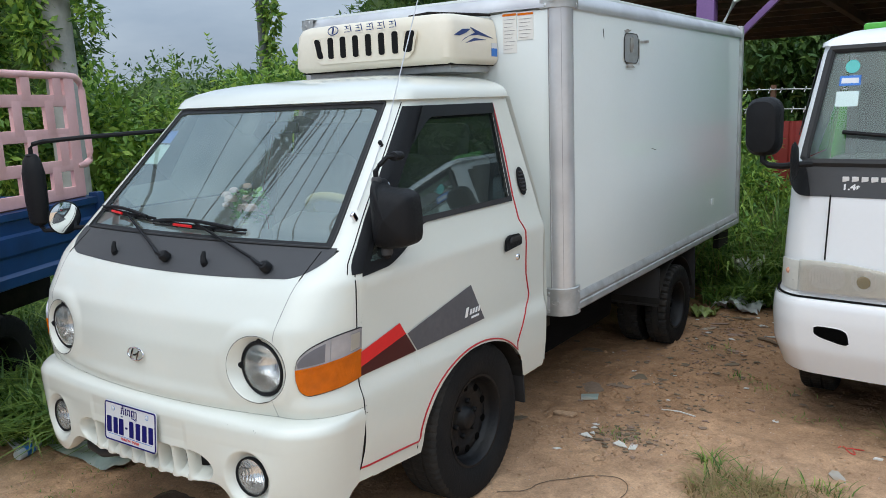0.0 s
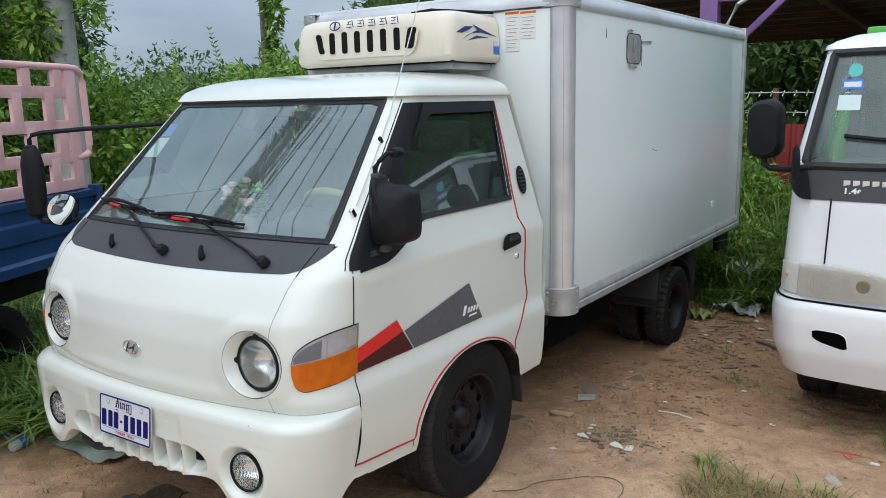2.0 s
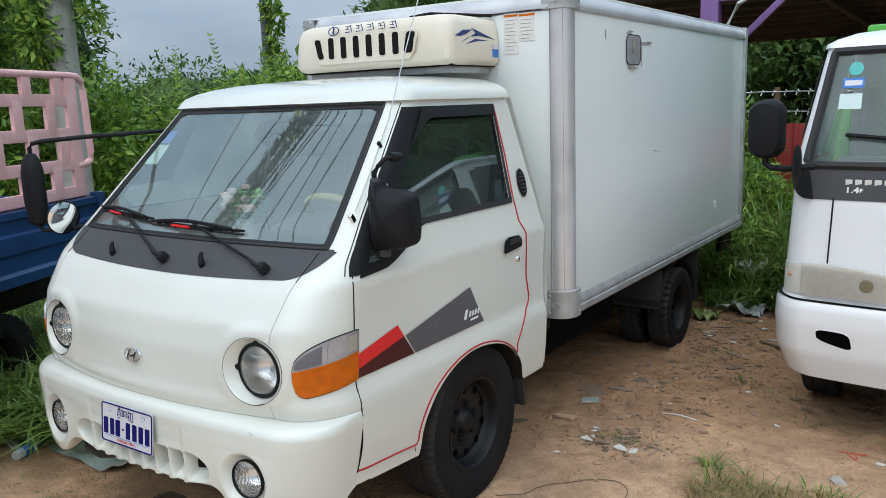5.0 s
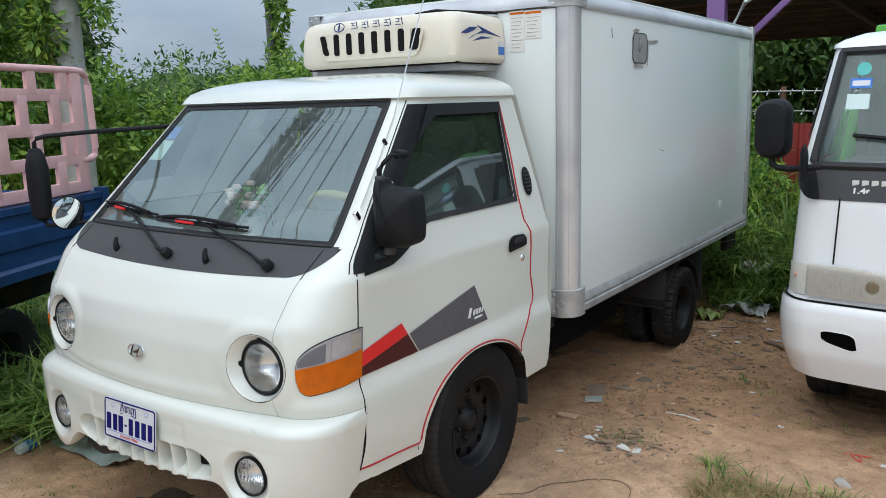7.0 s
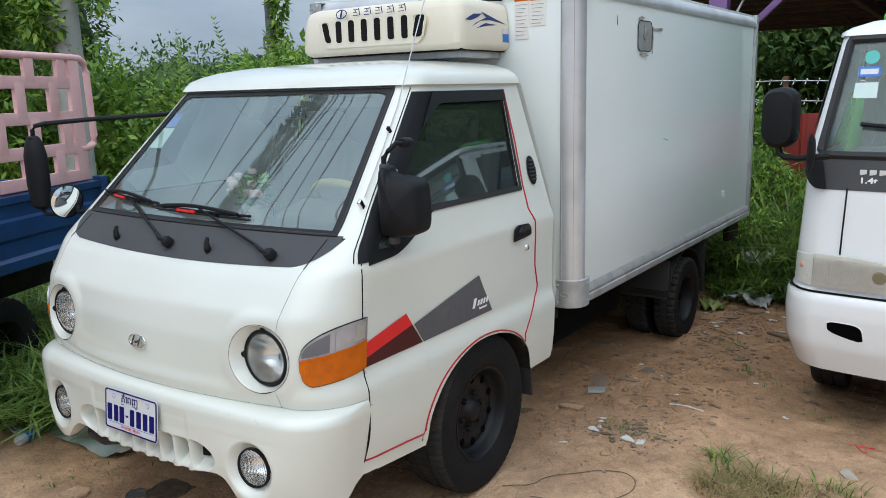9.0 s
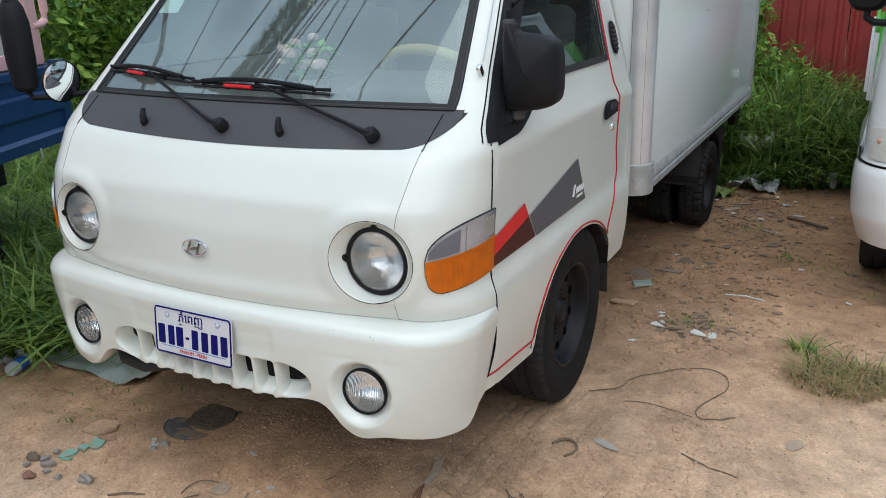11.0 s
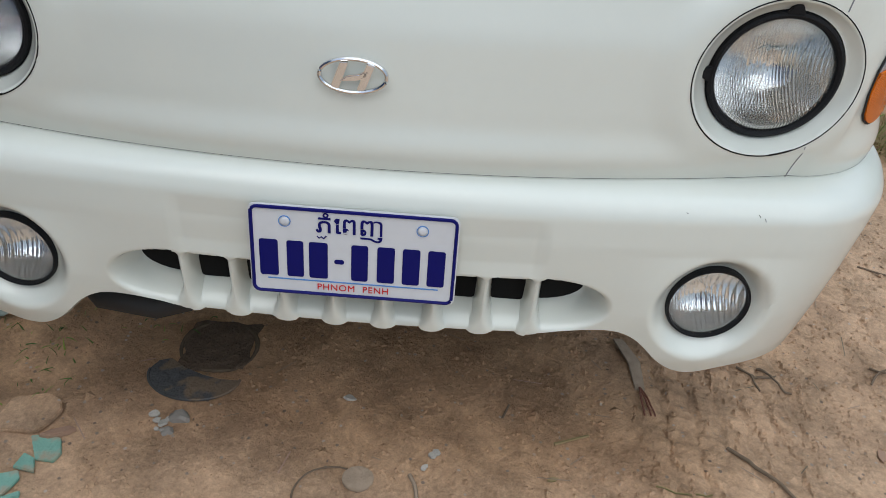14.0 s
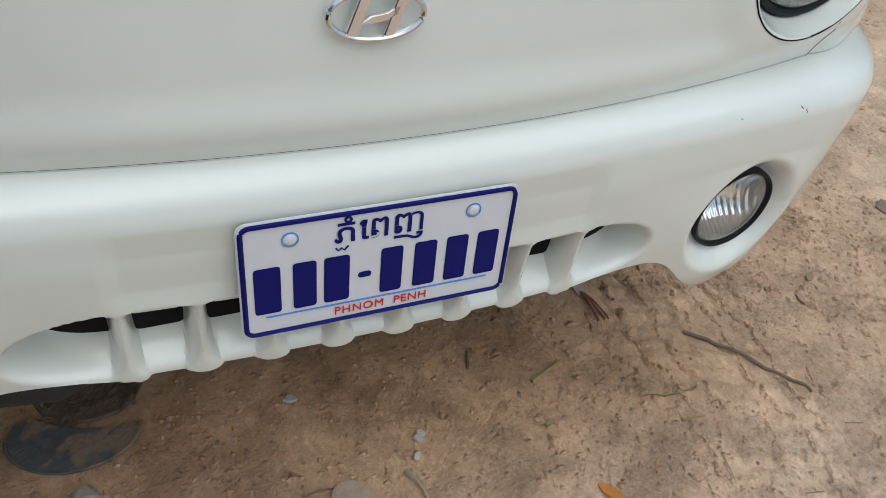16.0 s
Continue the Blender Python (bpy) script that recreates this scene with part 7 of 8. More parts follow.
def grass_mass(name, patches, mat, seed, label, category="grass", wide=0.007, lean=0.5):
    """Bent blades; patches: x, y, radius x, radius y, count, height."""
    rng = np.random.default_rng(seed)
    V, F = [], []
    n0 = 0
    for x, y, rx, ry, n, h in patches:
        a = rng.uniform(0, math.tau, n)
        q = np.sqrt(rng.uniform(0, 1, n))
        bx, by = x + rx * q * np.cos(a), y + ry * q * np.sin(a)
        hh = h * rng.uniform(0.45, 1.15, n)
        ang = rng.uniform(0, math.tau, n)
        bend = lean * rng.uniform(0.2, 1.4, n)
        dx, dy = np.cos(ang), np.sin(ang)
        sx, sy = -dy, dx
        w = wide * rng.uniform(0.6, 1.5, n)
        pts = []
        for t, k in ((0, 1.0), (0.35, 0.95), (0.7, 0.7), (1.0, 0.05)):
            out = bend * hh * t**1.8
            zz = hh * (t - 0.35 * np.clip(bend, 0, 1.2) * t**2.5) - 0.02
            cx, cy = bx + dx * out, by + dy * out
            pts += [np.stack([cx + sx * w * k, cy + sy * w * k, zz], 1), np.stack([cx - sx * w * k, cy - sy * w * k, zz], 1)]
        V.append(np.stack(pts, 1).reshape(-1, 3))
        i = n0 + np.arange(n)[:, None] * 8
        F.append(np.concatenate([i + [0, 1, 3, 2], i + [2, 3, 5, 4], i + [4, 5, 7, 6]], 1).reshape(-1, 4))
        n0 += n * 8
    ob = raw(name, np.concatenate(V).tolist(), np.concatenate(F).tolist(), mat)
    return tagged(ob, label, category, kind="stuff")


def hedge_spots(rnd, x0, y0, x1, y1, n, h, r):
    out = []
    for k in range(n):
        t = k / max(1, n - 1)
        x, y = x0 + (x1 - x0) * t + rnd.uniform(-0.4, 0.4), y0 + (y1 - y0) * t + rnd.uniform(-0.5, 0.5)
        hh = h * rnd.uniform(0.75, 1.2)
        out.append(((x, y, hh * 0.5), (r * rnd.uniform(0.8, 1.3), r * rnd.uniform(0.8, 1.3), hh * 0.55)))
    return out


def sprig_mass(name, spots, mat, seed, label, category):
    """Upright stems with pairs of leaves; spots: x, y, foot, length."""
    rs = random.Random(seed)
    V, F = [], []
    for x, y, z, h in spots:
        lean = Vector((rs.uniform(-0.3, 0.3), rs.uniform(-0.3, 0.3), 1.0))
        foot = Vector((x, y, z))
        n = int(h / 0.045)
        turn = rs.uniform(0, 6)
        for w in ((0.004, 0, 0), (0, 0.004, 0)):
            b = len(V)
            V += [foot - Vector(w), foot + Vector(w), foot + lean * h + Vector(w) * 0.3, foot + lean * h - Vector(w) * 0.3]
            F.append((b, b + 1, b + 2, b + 3))
        for k in range(n):
            t = (k + 0.5) / n
            p = foot + lean * (h * t)
            size = (0.13 - 0.075 * t) * rs.uniform(0.75, 1.25)
            for q in (0, math.pi):
                a = turn + 1.6 * k + q + rs.uniform(-0.3, 0.3)
                way = Vector((math.cos(a), math.sin(a), rs.uniform(0.1, 0.7) + 0.5 * t)).normalized()
                side = way.cross(Vector((0, 0, 1))).normalized() * size * 0.24
                up = side.cross(way).normalized() * size
                b = len(V)
                V += [p, p + way * size * 0.45 + side, p + way * size - up * 0.15, p + way * size * 0.45 - side, p + way * size * 0.45 - up * 0.06]
                F += [(b, b + 1, b + 4), (b + 1, b + 2, b + 4), (b + 2, b + 3, b + 4), (b + 3, b, b + 4)]
    return tagged(raw(name, V, F, mat), label, category, kind="stuff")


rnd = random.Random(3)
leaf_mass("shrub_hedge", hedge_spots(rnd, -7.2, 2.8, -3.6, 5.4, 10, 1.85, 0.62), 46000, 0.105, LEAF, 1, "dense green shrubs growing behind the blue truck", "shrubs", core=0.6, slim=0.5)
leaf_mass("shrub_hedge", hedge_spots(rnd, -4.6, 4.6, -0.6, 7.0, 10, 1.9, 0.62), 46000, 0.105, LEAF, 2, "dense green shrubs behind the box body", "shrubs", core=0.6, slim=0.5)
sprig_mass("shrub_sprigs", [(x + rnd.uniform(-0.45, 0.45), y + rnd.uniform(-0.5, 0.5), rnd.uniform(1.35, 1.7), rnd.uniform(0.35, 0.85)) for x, y in [(-7.2 + 3.6 * k / 54, 2.8 + 2.6 * k / 54) for k in range(55)] + [(-4.6 + 4.0 * k / 54, 4.6 + 2.4 * k / 54) for k in range(55)]] + [(-4.25, 4.4, 1.5, 1.05)], LEAF, 3, "thin leafy sprigs standing out of the hedge", "shrubs")
leaf_mass("far_trees", hedge_spots(rnd, -26, 10, -9, 24, 12, 3.0, 2.4), 34000, 0.2, LEAF_DARK, 4, "dark green trees far behind the hedge", "trees", core=0.8)
leaf_mass("far_trees", hedge_spots(rnd, -14.0, 12.6, -12.6, 13.4, 3, 3.3, 1.1) + hedge_spots(rnd, -10.3, 15.2, -4.5, 18, 8, 6.6, 1.5), 60000, 0.2, LEAF_DARK, 14, "taller dark green trees behind the box body", "trees", core=0.8)
leaf_mass("far_trees", hedge_spots(rnd, -4, 21, 16, 23, 16, 5.5, 2.5), 80000, 0.27, LEAF_DARK, 5, "green trees behind the open shed", "trees", core=0.55)
leaf_mass("far_trees", hedge_spots(random.Random(8), 10.0, 4, 12.5, 34, 13, 7.6, 2.6), 80000, 0.24, LEAF_DARK, 20, "dark green trees on the far side of the yard", "trees", core=0.8)
leaf_mass("far_trees", hedge_spots(random.Random(5), -25, 8.0, -19.6, 11.2, 5, 5.6, 1.7), 26000, 0.22, LEAF_DARK, 22, "dark green trees beyond the concrete pole", "trees", core=0.75)
leaf_mass("shrub_hedge", [((-0.75, 7.2, 0.95), (0.55, 0.4, 1.1)), ((-0.1, 7.25, 0.9), (0.5, 0.35, 1.05)), ((0.42, 7.2, 0.75), (0.4, 0.35, 0.9)), ((0.95, 7.1, 0.4), (0.4, 0.3, 0.45))], 15000, 0.085, LEAF, 23, "leafy shrubs at the end of the red fence", "shrubs", core=0.6, slim=0.4)
leaf_mass("weeds", [((0.55, 6.7, 0.5), (0.45, 0.4, 0.6)), ((0.25, 6.4, 0.7), (0.35, 0.4, 0.8)), ((1.5, 7.0, 0.3), (0.6, 0.3, 0.3)), ((0.8, 5.9, 0.3), (0.3, 0.3, 0.35))], 5200, 0.07, LEAF, 15, "leafy weeds climbing among the tall grass", "weeds")
grass_mass("tall_grass", [(1.15, 6.2, 1.2, 0.9, 4200, 0.72), (1.3, 5.35, 0.50, 0.35, 2000, 0.33), (0.95, 5.0, 0.25, 0.2, 200, 0.25), (0.6, 6.6, 0.8, 0.7, 1000, 1.05), (3.2, 7.0, 1.4, 0.8, 900, 0.9), (1.7, 5.6, 0.4, 0.3, 500, 0.4)], GRASS, 6, "tall fresh grass along the red fence", wide=0.0085, lean=1.5)
# the last three patches are an added, unseen band that blocks light under the box
grass_mass("tall_grass", [(-1.75, 0.75, 0.45, 0.45, 1500, 0.42), (-2.4, 1.2, 0.6, 0.8, 900, 0.5), (-1.35, 1.3, 0.4, 0.5, 700, 0.45), (-2.6, 0.0, 0.9, 0.6, 700, 0.4), (-1.2, 0.85, 0.25, 0.25, 350, 0.35), (-3.4, 1.7, 1.0, 0.8, 1500, 0.5), (-4.5, 2.6, 1.0, 0.7, 1500, 0.55), (-2.8, 1.0, 0.6, 0.5, 800, 0.5), (-1.7, 2.4, 0.5, 0.9, 1600, 0.6), (-1.7, 4.0, 0.5, 1.0, 1600, 0.65), (-1.5, 5.6, 0.6, 0.8, 1300, 0.65)], GRASS, 7, "long green grass under the blue truck, and an added light-blocking band beside the box", wide=0.0085, lean=1.6)
grass_mass("dry_stalks", [(1.2, 6.5, 0.9, 0.5, 90, 0.95), (0.7, 5.6, 0.5, 0.4, 90, 0.6)], DRY_GRASS, 16, "dry yellow stalks among the tall grass", wide=0.004, lean=0.5)
grass_mass("grass_tuft", [(1.80, 1.78, 0.20, 0.16, 60, 0.11), (1.65, 1.95, 0.06, 0.05, 45, 0.11), (2.12, 1.93, 0.14, 0.09, 35, 0.10)], GRASS, 8, "low grass tuft on bare soil", wide=0.003, lean=1.2)
grass_mass("dry_grass_tuft", [(1.80, 1.70, 0.20, 0.17, 460, 0.09), (2.05, 1.82, 0.24, 0.12, 200, 0.07)], DRY_GRASS, 9, "dry straw-coloured grass in a tuft", wide=0.0025, lean=1.5)

# ---- fence, poles, shed ----
def build_fence():
    fence = tagged(thing("fence", "red painted corrugated sheet fence", "fence"), kind="structure")
    for k in range(10):
        x0 = 0.62 + 0.85 * k
        rows = []
        for z in (0.0, 1.41):
            row = []
            for q in range(35):
                x = x0 + 0.84 * q / 34
                ph = (q % 7) / 7
                d = 0.022 if 0.15 < ph < 0.45 else 0.0
                row.append(Vector((x, 7.6 - d, z + 0.02 * math.sin(k * 1.7))))
            rows.append(row)
        part("panel", sheet(rows, thick=0.003), RED_FENCE, fence, smooth=False)
    for k in range(6):
        x = 0.64 + 1.6 * k
        part("post", box((0.05, 0.05, 1.8), (x, 7.66, 0.9)), RUST, fence)
    for z in (1.53, 1.74):
        part("wire", pipe([(x, 7.62, z + 0.012 * math.sin(x * 3)) for x in spread(-9, 9, 60)], 0.006, 4), ALU_DULL, fence, "barbed wire strand")
        bm = bmesh.new()
        for q in range(150):
            x = -9 + 0.12 * q
            for a in (0.6, 2.2):
                tube(bm, [(x, 7.62 - 0.03 * math.cos(a), z - 0.03), (x + 0.015, 7.62 + 0.03 * math.cos(a), z + 0.03)], 0.004, 3)
        part("barbs", bm, ALU_DULL, fence)


build_fence()


def build_pole(x, y, r, h, label, vines, seed):
    pole = thing("utility_pole", label, "pole", place=(x, y, 0))
    part("shaft", lathe([(r * 1.15, 0.0), (r, h), (0.0, h)], 16, "Z"), CONCRETE if r > 0.1 else POLE_DARK, pole)
    return pole


build_pole(-5.05, 2.90, 0.14, 5.5, "grey concrete pole overgrown with climbing vines", True, 1)
build_pole(-6.05, 6.6, 0.065, 6.5, "thin dark grey pole with a climbing vine", True, 2)
leaf_mass("climbing_vine", [((-5.16 + 0.10 * math.sin(k), 2.72 + 0.1 * math.cos(2 * k), 2.30 + 0.2 * k), (0.20 + 0.08 * math.sin(2.3 * k), 0.2, 0.2)) for k in range(11)] + [((-5.62 - 0.10 * math.sin(1.9 * k), 2.45, 1.3 + 0.22 * k), (0.30, 0.24, 0.24)) for k in range(12)] + [((-5.95 - 0.07 * k, 2.3, 1.7 + 0.17 * k), (0.28, 0.25, 0.26)) for k in range(5)] + [((-4.72, 3.05, 2.75 + 0.3 * k), (0.10, 0.1, 0.2)) for k in range(4)], 9500, 0.105, LEAF, 12, "climbing vine hanging round the concrete pole", "vine", slim=0.5)
leaf_mass("climbing_vine", [((-5.90 + 0.05 * math.sin(k * 2), 6.60, 2.0 + 0.25 * k), (0.13 + 0.05 * math.sin(1.7 * k), 0.12, 0.19)) for k in range(14)], 1500, 0.105, LEAF, 13, "climbing vine on the thin pole", "vine", slim=0.5)


def build_shed():
    shed = thing("open_shed", "open shed with purple steel frame and a dark sheet roof", "shed")
    rows = []
    for y, z in ((7.9, 2.98), (15.2, 2.82)):
        row = []
        for q in range(161):
            row.append(Vector((-3.0 + 0.1 * q, y, z + (0.025 if q % 2 else 0.0))))
        rows.append(row)
    part("roof_sheet", sheet(rows, thick=0.004), ROOF_SHEET, shed, smooth=False)
    for k in range(10):
        y = 8.1 + 0.78 * k
        part("purlin", box((15.6, 0.05, 0.07), (4.9, y, 2.92 - 0.0215 * (y - 7.9)), bevel=0.004), ROOF_SHEET, shed)
    for x in (-2.5, 0.9, 4.3, 7.7, 11.1):
        part("rafter", box((0.09, 7.2, 0.14), (x, 11.5, 2.77), (-1.2, 0, 0), 0.005), ROOF_SHEET, shed)
        part("far_post", box((0.11, 0.11, 2.7), (x + 0.35, 12.2, 1.35), bevel=0.006), ROOF_SHEET, shed)
        for d in (-1, 1):
            part("far_brace", pipe([(x + 0.35, 12.2, 1.95), (x + 0.35 + d * 0.75, 12.2, 2.68)], 0.035, 6), ROOF_SHEET, shed)
    part("post", box((0.20, 0.16, 2.95), (-0.18, 7.95, 1.475), bevel=0.008), PURPLE_PAINT, shed, "purple steel post")
    beam = part("beam", box((1.15, 0.10, 0.035), (0.30, 7.95, 2.80), bevel=0.004), PURPLE_PAINT, shed, "purple steel bracket arm")
    part("beam_top", box((1.15, 0.10, 0.03), (0.30, 7.95, 2.90), bevel=0.004), PURPLE_PAINT, beam)
    part("beam_web", box((1.13, 0.02, 0.09), (0.30, 7.95, 2.85)), PURPLE_PAINT, beam)
    for x in (-0.05, 0.32, 0.68):
        part("stiffener", box((0.02, 0.09, 0.09), (x, 7.95, 2.85)), PURPLE_PAINT, beam)
    part("brace", box((0.07, 0.07, 0.95), (0.37, 7.92, 2.53), (0, 47, 0), 0.006), PURPLE_PAINT, shed)
    part("drain_pipe", pipe([(0.35, 7.8, 2.96), (0.33, 7.78, 2.82), (0.18, 7.74, 2.72), (0.05, 7.7, 2.45), (0.0, 7.7, 0.0)], 0.025, 8), ALU, shed)


build_shed()

# ---- cables overhead, mirrored in the windscreen ----
def span_line(a, b, z, lo, hi, n=24):
    """Points of a sagging line in plan through a and b, from lo to hi of their distance."""
    return [(a[0] + (b[0] - a[0]) * t, a[1] + (b[1] - a[1]) * t, z + 0.012 * ((t - 1) * 1.3) ** 2) for t in spread(lo, hi, n)]


def build_cables():
    cables = thing("overhead_cables", "bundle of black overhead cables with a hanging vine", "cables")
    for a, b, z, r in (((-5.95, 0.82), (-7.01, -0.55), 6.6, 0.016), ((-4.47, 0.46), (-6.10, -0.61), 6.6, 0.02), ((-3.02, 0.20), (-4.56, -1.18), 6.55, 0.014), ((-2.82, 0.23), (-3.91, -0.94), 6.6, 0.012), ((-1.99, -0.26), (-3.0, -1.11), 6.6, 0.013),
                       ((-3.40, 0.33), (-5.48, -1.05), 6.68, 0.022), ((-3.43, 0.27), (-5.48, -1.13), 6.56, 0.018), ((-3.36, 0.22), (-5.40, -1.20), 6.62, 0.014), ((-3.30, 0.40), (-5.30, -1.30), 6.5, 0.016), ((-3.2, 0.25), (-5.45, -1.32), 6.6, 0.014), ((-3.5, 0.42), (-5.5, -0.95), 6.7, 0.016), ((-2.6, 0.1), (-3.9, -1.3), 6.6, 0.012)):
        part("cable", pipe(span_line(a, b, z, -2.2, 4.5), r, 6), CABLE, cables)
    return cables


build_cables()
for a, b, wide in (((-3.58, 0.34), (-5.64, -1.05), 0.085), ((-3.84, 0.40), (-5.90, -0.99), 0.075)):
    leaf_mass("climbing_vine", [((x, y, z), (wide, wide, 0.12)) for x, y, z in span_line(a, b, 6.58, -0.8, 2.4, 44)], 2600, 0.07, LEAF_DARK, 31, "vine grown along the overhead cables", "vine", core=0.95)

# ---- litter and small things on the soil ----
def lie(x, y, dz=0.0):
    return Vector((x, y, ground_height(x, y) + dz))


def lump(name, x, y, size, mat, label, category, group="", seed=0, turn=0.0, tall=0.6):
    """An uneven stone or clod resting on the soil."""
    bm = bmesh.new()
    bmesh.ops.create_icosphere(bm, subdivisions=2, radius=0.5)
    for v in bm.verts:
        k = 1 + 0.6 * noise.noise(v.co * 2.2 + Vector((seed * 3.1, seed, 0))) + 0.3 * noise.noise(v.co * 6 + Vector((seed, 0, 0)))
        v.co = Vector((v.co.x * k * size[0], v.co.y * k * size[1], v.co.z * k * size[2]))
    ob = part(name, bm, mat, None, angle=28)
    ob.matrix_basis = Matrix.Translation(lie(x, y, size[2] * 0.28)) @ Euler((0, 0, turn)).to_matrix().to_4x4()
    return tagged(ob, label, category, group)


def shard(name, x, y, outline, thick, mat, label, category, group="", turn=0.0, tilt=(0, 0)):
    """A flat broken piece lying on the soil."""
    bm = slab(outline, thick, lambda a, b, d: Vector((a, b, d)), thick * 0.2)
    ob = part(name, bm, mat, None)
    ob.matrix_basis = Matrix.Translation(lie(x, y, 0.002)) @ Euler((radians(tilt[0]), radians(tilt[1]), radians(turn))).to_matrix().to_4x4()
    return tagged(ob, label, category, group)


def crumple(name, x, y, size, mat, label, category, seed, tall=0.04, lift=0.0):
    """A crumpled sheet of paper, cloth or film."""
    n = 16
    rows = []
    for r in range(n + 1):
        row = []
        for c in range(n + 1):
            a, b = c / n - 0.5, r / n - 0.5
            edge = 1 + 0.25 * noise.noise(Vector((a * 3, b * 3, seed)))
            h = tall * (0.45 + 0.8 * noise.noise(Vector((a * 4, b * 4, seed * 1.7))) + 0.4 * noise.noise(Vector((a * 11, b * 11, seed))))
            px, py = x + a * size[0] * edge, y + b * size[1] * edge
            row.append(lie(px, py, max(0.002, h) + lift))
        rows.append(row)
    ob = part(name, sheet(rows), mat, None, angle=60)
    return tagged(ob, label, category)


def stick(name, pts, r, mat, label, category, group="", taper=0.7):
    ob = part(name, pipe([lie(x, y, r * 0.8 + dz) for x, y, dz in smooth_path(list(pts))], r, 6, taper), mat, None)
    return tagged(ob, label, category, group)


def polygon(rnd2, n, a, b):
    return [(a * (0.55 + 0.6 * rnd2.random()) * math.cos(k * math.tau / n), b * (0.55 + 0.6 * rnd2.random()) * math.sin(k * math.tau / n)) for k in range(n)]


def build_litter():
    r2 = random.Random(21)
    # broken green tile by the corner of the truck
    for x, y, outline in ((-0.640, 0.036, ((-0.042, 0.024), (-0.016, 0.033), (0.019, 0.028), (0.037, -0.008), (0.031, -0.029), (-0.006, -0.030))), (-0.664, 0.0, ((-0.014, 0.023), (0.012, 0.012), (0.026, -0.022), (-0.019, -0.015))),
                          (-0.683, -0.050, ((-0.027, 0.018), (0.013, 0.032), (0.024, 0.012), (0.008, -0.030), (-0.017, -0.037))), (-0.660, -0.083, ((0.015, 0.018), (0.020, 0.004), (-0.014, -0.012), (-0.023, -0.008)))):
        shard("tile_piece", x, y, outline, 0.008, TILE_GREEN, "broken pale green tile piece on soil", "tile", "broken tile pieces", r2.uniform(-4, 4), (r2.uniform(-5, 5), r2.uniform(-5, 5)))
    shard("earth_slab", -0.70, 0.125, [(-0.075, -0.05), (0.02, -0.055), (0.04, -0.03), (0.055, 0.005), (0.045, 0.03), (0.01, 0.05), (-0.03, 0.042), (-0.06, 0.04), (-0.07, 0.0)], 0.014, SOIL, "raised broken slab of trodden earth", "clod", turn=4, tilt=(2, -3))
    for x, y, s, m in ((-0.485, -0.14, (0.055, 0.04, 0.035), STONE), (-0.59, -0.17, (0.03, 0.03, 0.02), STONE), (-0.78, -0.13, (0.06, 0.04, 0.035), CARD), (-0.74, -0.06, (0.03, 0.025, 0.02), STONE), (-0.40, 0.145, (0.045, 0.03, 0.025), STONE), (-0.415, 0.105, (0.025, 0.02, 0.015), STONE)):
        lump("stone", x, y, s, m, "small rounded stone on the soil" if m is STONE else "low clod of brown earth", "stone" if m is STONE else "clod", "stones by the bumper" if m is STONE else "", seed=x * 7)
    for x, y, a, b, t in ((-0.69, -0.13, 0.035, 0.024, 15), (-0.735, -0.115, 0.022, 0.016, 60), (-0.66, -0.165, 0.016, 0.012, 30), (-0.76, -0.17, 0.02, 0.012, 80), (-0.63, 0.075, 0.05, 0.016, 25)):
        shard("stone_flake", x, y, polygon(r2, 6, a, b), 0.012, STONE if x < -0.64 else BRICK_DUST, "flat broken stone flake on soil", "stone", "stone flakes", t, (r2.uniform(-10, 10), r2.uniform(-10, 10)))
    lump("brick_piece", -0.69, -0.21, (0.05, 0.04, 0.03), HUB_RUST, "small red brick fragment on soil", "brick", seed=4)
    # half-buried lid and the shallow pit beside it
    arc = [(0.106 * math.cos(a), 0.078 * math.sin(a)) for a in spread(math.pi, math.tau, 18)]
    lid = shard("lid", -0.405, 0.268, [(p, q) for p, q in arc] + [(0.06, -0.004), (0.02, 0.002), (-0.03, 0.018), (-0.07, 0.042), (-0.095, 0.030)], 0.006, LID, "grey half-buried round lid lying flat", "lid", turn=-4)
    part("rim", pipe([(p * 0.985, q * 0.985, 0.006) for p, q in arc], 0.0032, 6), LID, lid)
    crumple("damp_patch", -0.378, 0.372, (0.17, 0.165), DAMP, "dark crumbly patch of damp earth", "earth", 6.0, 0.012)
    rim = part("pit_ring", pipe([lie(-0.378 + 0.088 * math.cos(a), 0.372 + 0.086 * math.sin(a), 0.001 + 0.004 * math.sin(3 * a)) for a in spread(0, math.tau, 30)[:-1]], 0.0055, 6, closed=True), BARK, None)
    tagged(rim, "dark round rim sunk in damp earth", "ring")
    shard("wooden_disc", -0.002, 0.015, [(0.032 * math.cos(a), 0.03 * math.sin(a)) for a in spread(0, math.tau, 24)[:-1]], 0.008, DISC, "pale round disc half sunk in the soil", "disc")
    for x, y, s, t in ((-0.455, 0.146, 0.010, 10), (-0.446, 0.132, 0.008, 50), (-0.432, 0.124, 0.011, 80), (-0.42, 0.136, 0.008, 20), (-0.44, 0.108, 0.006, 0), (-0.425, 0.105, 0.007, 45), (0.143, 0.085, 0.010, 20), (0.150, 0.094, 0.009, 70), (0.128, 0.052, 0.008, 40), (-0.05, 0.232, 0.012, 0)):
        shard("white_chip", x, y, polygon(r2, 9, s * 1.2, s), 0.006, CHIP, "small broken white chip on soil", "chip", "white chips", t, (r2.uniform(-20, 20), r2.uniform(-20, 20)))
